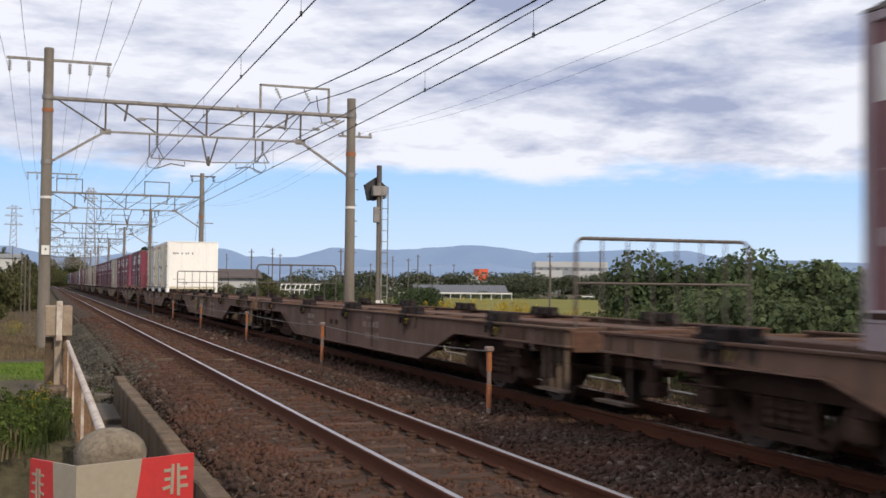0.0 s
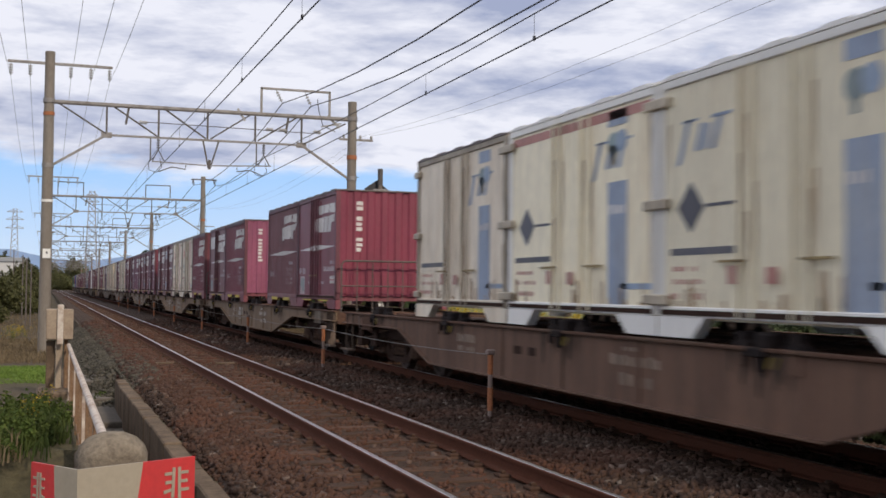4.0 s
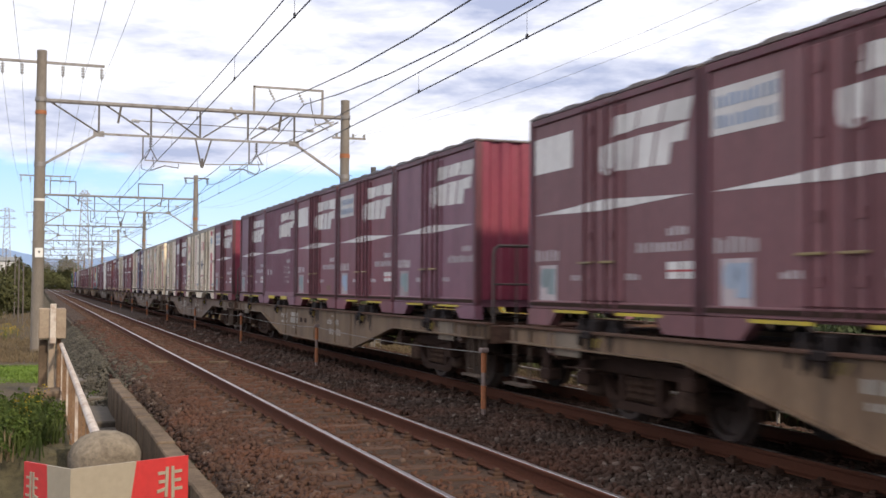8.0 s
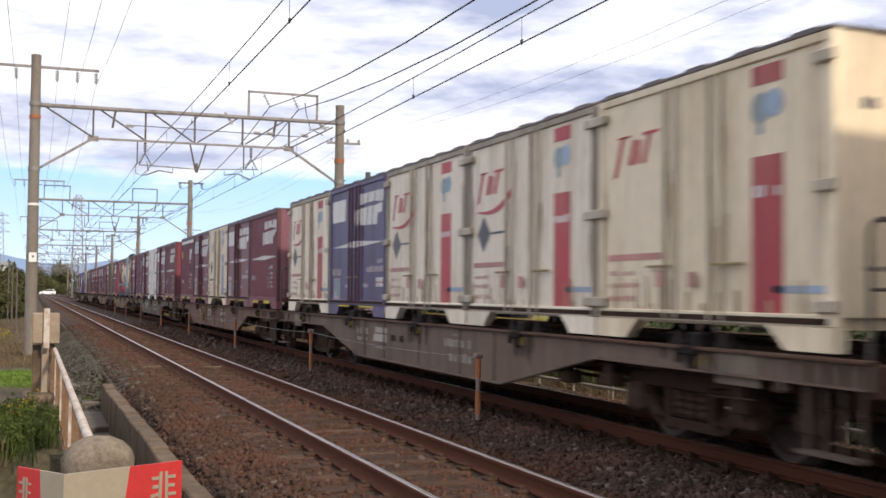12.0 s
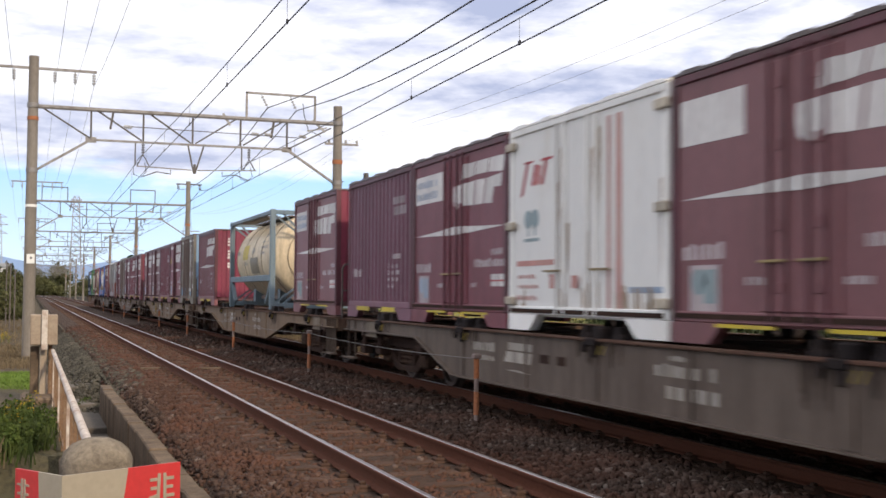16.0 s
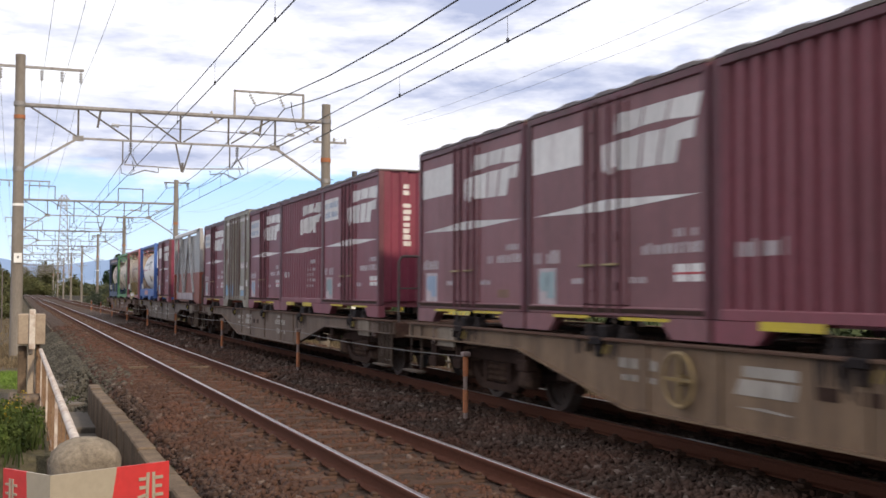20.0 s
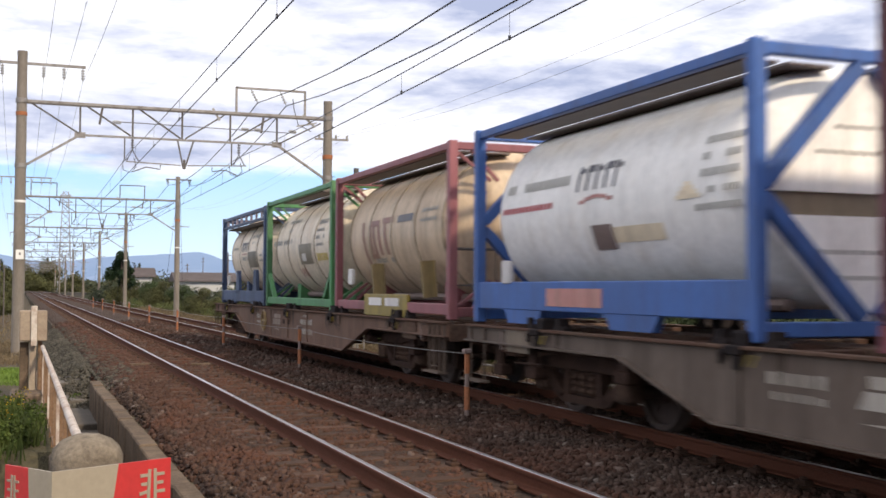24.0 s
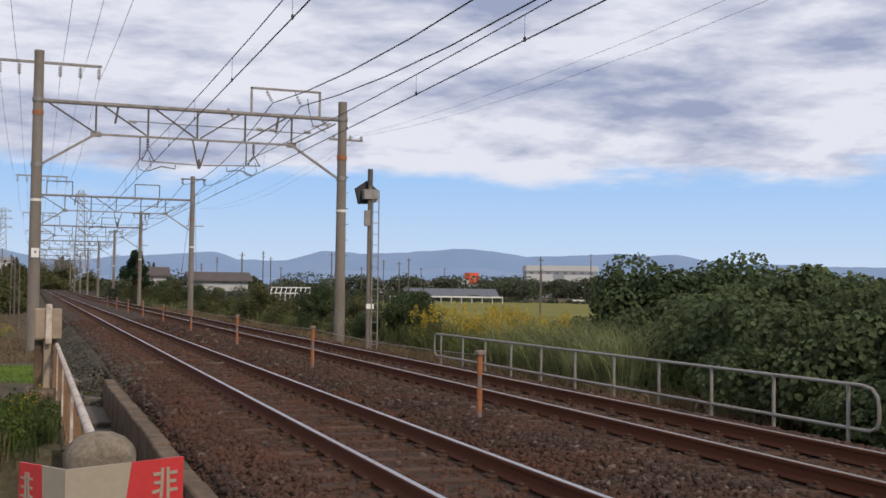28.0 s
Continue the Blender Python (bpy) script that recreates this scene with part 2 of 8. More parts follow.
m_soil = material("soil_and_grass", (0.078, 0.058, 0.038), 0.95, vary=0.35, scale=0.25, grain=9, bump=0.6, second=(0.062, 0.058, 0.027), stain=0.7, bump_dist=0.08, spec=0.2)
m_bed = material("ballast_bed", (0.052, 0.033, 0.024), 0.95, vary=0.55, scale=0.6, grain=16, bump=1.0, second=(0.062, 0.038, 0.027), stain=0.8, bump_dist=0.06, spec=0.15)


def stone_material():
    """Stones that differ one by one: grey, brown and rust-dusted."""
    mat = bpy.data.materials.new("ballast_stone")
    mat.use_nodes = True
    N, L = mat.node_tree.nodes, mat.node_tree.links
    b = N["Principled BSDF"]
    geo, ramp = N.new("ShaderNodeNewGeometry"), N.new("ShaderNodeValToRGB")
    L.new(geo.outputs["Random Per Island"], ramp.inputs[0])
    for k, (p, c) in enumerate(((0.0, (0.030, 0.0185, 0.0138)), (0.35, (0.044, 0.027, 0.02)), (0.7, (0.058, 0.037, 0.028)), (0.95, (0.08, 0.055, 0.044)), (1.0, (0.17, 0.14, 0.12)))):
        e = ramp.color_ramp.elements[k] if k < 2 else ramp.color_ramp.elements.new(p)
        e.position, e.color = p, (*c, 1)
    co, nz, mx = N.new("ShaderNodeTexCoord"), N.new("ShaderNodeTexNoise"), N.new("ShaderNodeMix")
    L.new(co.outputs["Object"], nz.inputs["Vector"])
    nz.inputs["Scale"].default_value, nz.inputs["Detail"].default_value = 0.8, 5
    rg = N.new("ShaderNodeMapRange")
    L.new(nz.outputs[0], rg.inputs["Value"])
    rg.inputs["From Min"].default_value, rg.inputs["From Max"].default_value, rg.inputs["To Max"].default_value = 0.42, 0.68, 0.75
    mx.data_type = "RGBA"
    sep, near = N.new("ShaderNodeSeparateXYZ"), N.new("ShaderNodeMapRange")
    L.new(co.outputs["Object"], sep.inputs[0])
    far = N.new("ShaderNodeMath")
    far.operation = "COMPARE"
    L.new(sep.outputs["X"], far.inputs[0])
    far.inputs[1].default_value, far.inputs[2].default_value = NEAR - 0.2, 1.35
    add = N.new("ShaderNodeMath")
    add.operation = "MULTIPLY_ADD"
    add.use_clamp = True
    L.new(far.outputs[0], add.inputs[0])
    add.inputs[1].default_value = 0.42
    L.new(rg.outputs[0], add.inputs[2])
    L.new(add.outputs[0], mx.inputs["Factor"])
    L.new(ramp.outputs[0], mx.inputs["A"])
    mx.inputs["B"].default_value = (0.088, 0.040, 0.026, 1)
    L.new(mx.outputs["Result"], b.inputs["Base Color"])
    b.inputs["Roughness"].default_value = 0.92
    b.inputs["Specular IOR Level"].default_value = 0.2
    return mat


m_stone = stone_material()
m_rust = material("rail_rust", (0.092, 0.034, 0.02), 0.9, vary=0.25, scale=1.5, grain=60, bump=0.25, second=(0.085, 0.034, 0.02), spec=0.12)
m_steel = material("rail_head_steel", (0.44, 0.41, 0.41), 0.32, metal=1.0, vary=0.08, scale=2, grain=30, bump=0.02, spec=0.6)
m_steel_dull = material("rail_head_brown", (0.34, 0.29, 0.26), 0.36, metal=1.0, vary=0.12, scale=2, grain=30, bump=0.03)
m_sleeper = material("old_sleeper_wood", (0.07, 0.038, 0.025), 0.9, vary=0.35, scale=3, grain=25, bump=0.5, second=(0.04, 0.025, 0.017), per_object=0.25, spec=0.2)
m_clip = material("rusty_clips", (0.06, 0.034, 0.024), 0.9, vary=0.3, bump=0.2, spec=0.1)
m_concrete = material("old_concrete", (0.155, 0.11, 0.074), 0.95, vary=0.3, scale=2.2, grain=25, bump=0.5, second=(0.06, 0.042, 0.029), stain=0.9, spec=0.2, grime=0.5)


def ease(a, b, v):
    k = min(1.0, max(0.0, (v - a) / (b - a)))
    return k * k * (3 - 2 * k)


def ground_height(x, y):
    """Flat bed under the tracks, a verge that falls away from the crossing, low fields beyond."""
    verge = -0.2 - 0.55 * ease(14, 40, y)
    if x < 0.5:
        z = -0.9 if x < 0.3 and 6.5 < y < 11.4 else verge - 0.45 * ease(-2.5, -9.0, x)
    elif x < 1.45:
        z = -0.95 if 6.5 < y < 26 else verge - 0.1
        z = -0.95 + (verge + 0.85) * ease(24, 30, y) if y >= 24 else z
    else:
        z = -0.36
    z -= 0.35 * ease(8.9, 10.2, x) * ease(4, 9, y)
    z -= 1.6 * ease(11.3, 18.0, x) * ease(2, 9, y)
    return z


def ground():
    xs = [-4000, -1200, -500, -200, -80, -40, -25, -14, -9, -6, -4.5, -3, -2, -1.2, -0.6, -0.2, 0.2, 0.36, 0.48, 0.52, 0.7, 1.0, 1.43, 1.47, 1.7, 2.4, 3.3, 5, 7, 8.5, 9, 9.5,
          10, 10.5, 11, 12, 13, 14, 15, 16, 17, 18, 20, 24, 30, 40, 60, 100, 180, 350, 800, 1800, 4500]
    ys = [-400, -100, -40, -15, -10, -5, 0, 3, 5, 6.4, 6.6, 8] + [9.0 + i for i in range(0, 80)] + [90 + 4 * i for i in range(10)] + [140, 160, 190, 230, 300, 400, 600, 900, 1500, 2500, 4600]
    g = Geo()
    vs = []
    for yy in ys:
        for x in xs:
            n = noise.noise(Vector((x * 0.35, yy * 0.35, 0))) * (0.10 if (x < 0.2 or x > 10) else 0.02)
            vs.append((x, yy, ground_height(x, yy) + n))
    w = len(xs)
    g.add(vs, [(j * w + i, j * w + i + 1, (j + 1) * w + i + 1, (j + 1) * w + i) for j in range(len(ys) - 1) for i in range(w - 1)])
    return solid("ground", g, m_soil, "grassy railway verge and low flat fields", kind="structure", smooth=True)


ground()


def bed():
    """The ballast bed with sloping shoulders, as one strip along both tracks."""
    prof = [(1.46, -0.45), (1.6, -0.27), (2.0, -0.19), (2.3, -0.175), (4.4, -0.17), (4.75, -0.12), (5.3, -0.12), (5.75, -0.17), (7.9, -0.17), (8.3, -0.19), (8.75, -0.26), (9.35, -0.6)]
    g = Geo()
    ys = [-60, -20, 0] + [4 + i * 0.5 for i in range(120)] + [70, 80, 100, 150, 250, 420, 700]
    xs = []
    for (a, za), (b, zb) in zip(prof, prof[1:]):
        k = max(1, int((b - a) / 0.22))
        xs += [(a + (b - a) * i / k, za + (zb - za) * i / k) for i in range(k)]
    xs.append(prof[-1])
    vs = [(x, yy, z + noise.noise(Vector((x * 3, yy * 3, 0))) * 0.02) for yy in ys for x, z in xs]
    w = len(xs)
    g.add(vs, [(j * w + i, j * w + i + 1, (j + 1) * w + i + 1, (j + 1) * w + i) for j in range(len(ys) - 1) for i in range(w - 1)])
    return solid("ballast_bed", g, m_bed, "brown crushed stone ballast under both railway tracks", kind="structure", smooth=True)


BED = bed()


def rails():
    foot = [(-0.062, -0.153), (0.062, -0.153), (0.062, -0.142), (0.012, -0.125), (0.0075, -0.11), (0.0075, -0.045), (0.03, -0.036), (0.0325, -0.012),
            (0.027, -0.004), (-0.027, -0.004), (-0.0325, -0.012), (-0.03, -0.036), (-0.0075, -0.045), (-0.0075, -0.11), (-0.012, -0.125), (-0.062, -0.142)]
    head = [(-0.026, -0.006), (0.026, -0.006), (0.02, 0.0), (-0.02, 0.0)]
    for mid, top, what in ((NEAR, m_steel, "shining"), (FAR, m_steel_dull, "brown, lightly polished")):
        for s in (-1, 1):
            t = thing("rail", "long rusty steel rail with a %s running head" % what, "rail", "rails of the two tracks", at=(mid + s * GAUGE / 2, 0, 0))
            part("rail_web", Geo().sweep(foot, "y", -60, 700), m_rust, t)
            part("rail_head", Geo().sweep(head, "y", -60, 700), top, t, "%s rail head" % what)


rails()
# ---- the goods train: materials ----
def paint(name, base, second, vary=0.14, rough=0.5, streak=3.0, stain=0.45, scale=1.6, grime=0.35):
    return material(name, base, rough, vary=vary, scale=scale, grain=26, bump=0.06, second=second, streak=streak, stain=stain, per_object=0.12, grime=grime, spec=0.35)


m_maroon = paint("maroon_paint", (0.20, 0.056, 0.07), (0.155, 0.052, 0.06), grime=0.2)
m_maroon_brown = paint("faded_maroon_paint", (0.205, 0.084, 0.09), (0.155, 0.07, 0.072), grime=0.22)
m_purple = paint("faded_purple_paint", (0.205, 0.085, 0.115), (0.16, 0.07, 0.09), grime=0.25)
m_pink = paint("faded_pink_paint", (0.25, 0.07, 0.12), (0.19, 0.055, 0.09), grime=0.2)
m_red_end = paint("red_maroon_paint", (0.20, 0.033, 0.058), (0.155, 0.031, 0.048), grime=0.22)
m_navy = paint("violet_blue_paint", (0.11, 0.09, 0.17), (0.10, 0.055, 0.08))
m_cream = paint("cream_paint", (0.84, 0.74, 0.60), (0.62, 0.49, 0.34), streak=5, stain=0.5, grime=0.25)
m_white = paint("white_paint", (0.82, 0.80, 0.76), (0.70, 0.65, 0.56), vary=0.06, streak=5, stain=0.2, grime=0.05)
m_tan = paint("yellowed_cream_paint", (0.78, 0.66, 0.48), (0.52, 0.38, 0.24), streak=5, stain=0.5, grime=0.2)
m_ltblue = paint("light_blue_paint", (0.21, 0.35, 0.50), (0.24, 0.26, 0.27), streak=4, stain=0.45)
m_rusty_grey = paint("rust_stained_grey_paint", (0.25, 0.235, 0.19), (0.21, 0.125, 0.07), streak=5, stain=0.9, grime=0.5)
m_grey_green = paint("weathered_grey_paint", (0.29, 0.28, 0.235), (0.20, 0.14, 0.08), streak=5, stain=0.8, grime=0.5)
m_rust_run = paint("rust_run", (0.40, 0.28, 0.17), (0.26, 0.16, 0.09), stain=0.8)
m_rust_patch = paint("rust_stain", (0.20, 0.10, 0.05), (0.13, 0.06, 0.035), stain=0.8)
m_roof = paint("container_roof", (0.12, 0.095, 0.09), (0.20, 0.16, 0.13))
m_mark = paint("white_marking", (0.66, 0.63, 0.60), (0.5, 0.44, 0.43), stain=0.45, grime=0.2)
m_mark_pink = paint("dusty_pink_white_marking", (0.46, 0.39, 0.39), (0.33, 0.24, 0.25), stain=0.6)
m_bar_maroon = paint("dark_maroon_bars", (0.12, 0.04, 0.05), (0.09, 0.04, 0.04), grime=0.5)
m_post_maroon = paint("grimy_maroon_post", (0.13, 0.04, 0.052), (0.07, 0.03, 0.032), stain=0.7, grime=0.65)
m_mark_dim = paint("faded_marking", (0.36, 0.29, 0.30), (0.24, 0.17, 0.18), stain=0.6)
m_mark_red = paint("red_marking", (0.45, 0.06, 0.07), (0.40, 0.18, 0.15))
m_mark_pale = paint("pale_red_marking", (0.48, 0.22, 0.19), (0.42, 0.30, 0.24))
m_mark_blue = paint("blue_marking", (0.08, 0.15, 0.33), (0.15, 0.19, 0.30))
m_mark_dark = paint("dark_marking", (0.10, 0.10, 0.12), (0.2, 0.18, 0.16))
m_mark_green = paint("green_marking", (0.12, 0.27, 0.24), (0.25, 0.30, 0.26))
m_mark_sky = paint("faded_sky_blue_marking", (0.30, 0.38, 0.50), (0.4, 0.42, 0.45))
m_ivory = paint("ivory_paint", (0.84, 0.76, 0.57), (0.66, 0.54, 0.36), streak=5, stain=0.35, grime=0.15)
m_mark_paleblue = paint("pale_blue_marking", (0.28, 0.34, 0.45), (0.40, 0.42, 0.44))
m_mark_yellow = paint("yellow_marking", (0.56, 0.42, 0.04), (0.40, 0.29, 0.06), grime=0.25)
m_handle_y = paint("grimy_yellow_plate", (0.38, 0.28, 0.05), (0.22, 0.16, 0.06), stain=0.8, grime=0.6)
m_handle = paint("dull_yellow_handle", (0.30, 0.22, 0.09), (0.2, 0.14, 0.08), stain=0.7, grime=0.6)
m_stencil = paint("worn_white_stencil", (0.42, 0.38, 0.33), (0.26, 0.21, 0.16), stain=0.8, grime=0.8)
m_stencil_old = paint("faint_old_stencil", (0.27, 0.195, 0.145), (0.17, 0.115, 0.08), stain=0.8, grime=0.8)
m_mark_teal = paint("grey_blue_marking", (0.25, 0.32, 0.33), (0.36, 0.36, 0.32))
m_mark_grey = paint("grey_marking", (0.30, 0.29, 0.26), (0.40, 0.36, 0.30))
m_post_pale = paint("dusty_pale_clasp", (0.5, 0.43, 0.33), (0.3, 0.24, 0.18), stain=0.6, grime=0.5)
m_post_grey = paint("dusty_grey_post", (0.36, 0.31, 0.24), (0.24, 0.19, 0.14), stain=0.7, grime=0.6)
m_wheel_yellow = paint("worn_yellow_wheel", (0.30, 0.20, 0.08), (0.19, 0.13, 0.07), stain=0.6, grime=0.5)
m_iron = material("dark_running_gear", (0.036, 0.020, 0.015), 0.9, vary=0.35, scale=3, grain=25, bump=0.3, second=(0.062, 0.036, 0.026), stain=0.7, spec=0.12)
m_spring = material("dusty_brown_castings", (0.075, 0.045, 0.032), 0.9, vary=0.35, scale=4, grain=25, bump=0.3, second=(0.04, 0.024, 0.018), stain=0.6, spec=0.12)
m_wheel = material("wheel_steel", (0.075, 0.05, 0.04), 0.7, metal=0.25, vary=0.25, scale=4, grain=25, bump=0.1)
m_deck = material("rusty_deck", (0.10, 0.052, 0.037), 0.9, vary=0.35, scale=1.5, grain=20, bump=0.3, second=(0.12, 0.085, 0.06), stain=0.6, spec=0.15, grime=0.6)
m_bar = material("door_bar_steel", (0.22, 0.16, 0.14), 0.6, metal=0.3, vary=0.2, bump=0.1)
m_sill = {
    "rust": paint("rust_brown_wagon", (0.162, 0.09, 0.06), (0.088, 0.048, 0.034), rough=0.8, stain=0.7, grime=0.65),
    "khaki": paint("khaki_grey_wagon", (0.215, 0.138, 0.082), (0.13, 0.078, 0.047), rough=0.7, stain=0.6, grime=0.55),
    "grey": paint("dusty_grey_wagon", (0.158, 0.106, 0.076), (0.098, 0.063, 0.045), rough=0.7, stain=0.6, grime=0.55),
    "slate": paint("slate_grey_wagon", (0.14, 0.103, 0.08), (0.09, 0.063, 0.048), rough=0.7, stain=0.5, grime=0.8),
}
m_step = paint("worn_grey_step", (0.125, 0.087, 0.064), (0.065, 0.043, 0.033), rough=0.75, stain=0.7, grime=0.5)
m_plate_dusty = paint("dusty_corner_plate", (0.22, 0.175, 0.13), (0.12, 0.085, 0.062), rough=0.75, stain=0.7, grime=0.5)
m_lock = material("black_greasy_locks", (0.016, 0.012, 0.012), 0.8, vary=0.3, scale=5, grain=25, bump=0.2, second=(0.035, 0.024, 0.02), stain=0.6, spec=0.15)
m_drip = material("oily_dirt", (0.05, 0.035, 0.028), 0.85, vary=0.3, scale=6, grain=25, bump=0.1, second=(0.09, 0.062, 0.045), stain=0.7, spec=0.2)
m_rail_dark = material("dark_pipe", (0.10, 0.08, 0.07), 0.7, metal=0.2, vary=0.2, bump=0.1)
TRAIN, WHEELS = [], []
CACHE = {}


def cached(key, make, mat, smooth=False):
    """One mesh for all alike parts."""
    key = (key, mat.name)
    if key not in CACHE:
        CACHE[key] = make().mesh(str(key[0]).split(" ")[0], mat, smooth)
    return CACHE[key]


# ---- containers: sheets, markings ----
LEN, WID, TALL = 3.72, 1.225, 2.5


def ribs(length, pitch, depth, slope=0.035, margin=0.1):
    """The outline of a ribbed sheet: places along it and how deep each lies."""
    out, a = [(0.0, 0.0), (margin, 0.0)], margin
    while a + pitch <= length - margin:
        h = pitch / 2
        out += [(a + h - slope, 0.0), (a + h, depth), (a + pitch - slope, depth), (a + pitch, 0.0)]
        a += pitch
    out.append((length, 0.0))
    return out


def depth_at(prof, a):
    for (p, dp), (q, dq) in zip(prof, prof[1:]):
        if p <= a <= q and q > p:
            return dp + (dq - dp) * (a - p) / (q - p)
    return 0.0


def sheet(g, prof, z0, z1, put):
    vs = []
    for a, d in prof:
        vs += [put(a, d, z0), put(a, d, z1)]
    g.add(vs, [(2 * i, 2 * i + 2, 2 * i + 3, 2 * i + 1) for i in range(len(prof) - 1)])


def clip(poly, lo, hi):
    for edge, keep in ((lo, 1), (hi, -1)):
        out = []
        for i, p in enumerate(poly):
            q = poly[(i + 1) % len(poly)]
            pin, qin = (p[0] - edge) * keep >= 0, (q[0] - edge) * keep >= 0
            if pin:
                out.append(p)
            if pin != qin:
                k = (edge - p[0]) / (q[0] - p[0])
                out.append((edge, p[1] + (q[1] - p[1]) * k))
        poly = out
        if len(poly) < 3:
            return []
    return poly


def painted(polys, prof, put, lift=-0.004):
    """Flat markings that follow a ribbed sheet; polygons are convex, in metres along and up."""
    g = Geo()
    for poly in polys:
        for (p, dp), (q, dq) in zip(prof, prof[1:]):
            if q - p < 1e-6:
                continue
            c = clip(poly, p, q)
            if c:
                g.add([put(a, dp + (dq - dp) * (a - p) / (q - p) + lift, z) for a, z in c], [tuple(range(len(c)))])
    return g


def rect(a0, z0, a1, z1):
    return [(a0, z0), (a1, z0), (a1, z1), (a0, z1)]


def near_side(length):
    return lambda a, d, z: (-WID + 0.02 + d, length - a, z)


def far_side(length):
    return lambda a, d, z: (WID - 0.02 - d, length - a, z)


def front_end(a, d, z):
    return (a - WID, 0.02 + d, z)


def rear_end(length):
    return lambda a, d, z: (a - WID, length - 0.02 - d, z)


def emblem(a, z, w, h):
    """A large slanted block emblem: three blocks over a rounded row, a thin dark wedge between."""
    raw = [[(.15, .65), (.40, .70), (.435, 1), (.17, 1)], [(.42, .705), (.66, .70), (.70, 1), (.455, 1)], [(.68, .70), (.955, .64), (1, .985), (.72, 1)],
           [(.0, .30), (.015, .10), (.05, .03), (.10, 0), (.17, .03), (.185, .55), (.01, .53)], [(.20, .05), (.385, .03), (.415, .58), (.205, .55)],
           [(.41, .03), (.575, .02), (.625, .57), (.44, .585)], [(.60, .02), (.755, 0), (.79, .34), (.80, .59), (.65, .565)], [(.79, .34), (.925, .33), (.945, .61), (.80, .59)]]
    return [[(a + p * w, z + q * h) for p, q in s] for s in raw]


def slant_emblem(a, z, w, h):
    """Three slanted strokes with caps, as on the cream containers."""
    raw = [[(.0, -.35), (.1, -.3), (.3, 1), (.2, 1)], [(.12, .92), (.42, .92), (.43, 1), (.13, 1)], [(.36, .05), (.46, 0), (.56, .8), (.47, .85)],
           [(.5, 0), (.62, .08), (.68, .75), (.58, .8)], [(.66, 0), (.76, 0), (.9, .92), (.8, .92)], [(.68, .9), (1.05, .9), (1.06, 1), (.7, 1)]]
    return [[(a + p * w, z + q * h) for p, q in s] for s in raw]


def text_bars(a, z, n, w=0.05, h=0.09, gap=0.025, down=False, seed=1):
    """Unreadable lettering: short bars in a row or a column."""
    rnd = random.Random(seed)
    out = []
    for i in range(n):
        if rnd.random() < 0.06:
            continue
        p, q = (a, z - i * (h + gap)) if down else (a + i * (w + gap), z)
        k = h * rnd.uniform(0.75, 1)
        out.append(rect(p, q, p + w * rnd.uniform(0.7, 1), q + k))
    return out


def diamond(a, z, w, h):
    return [[(a, z + h / 2), (a + w / 2, z), (a + w, z + h / 2), (a + w / 2, z + h)]]


def disc(a, z, r, n=12):
    return [[(a + r * math.cos(2 * math.pi * i / n), z + r * math.sin(2 * math.pi * i / n)) for i in range(n)]]


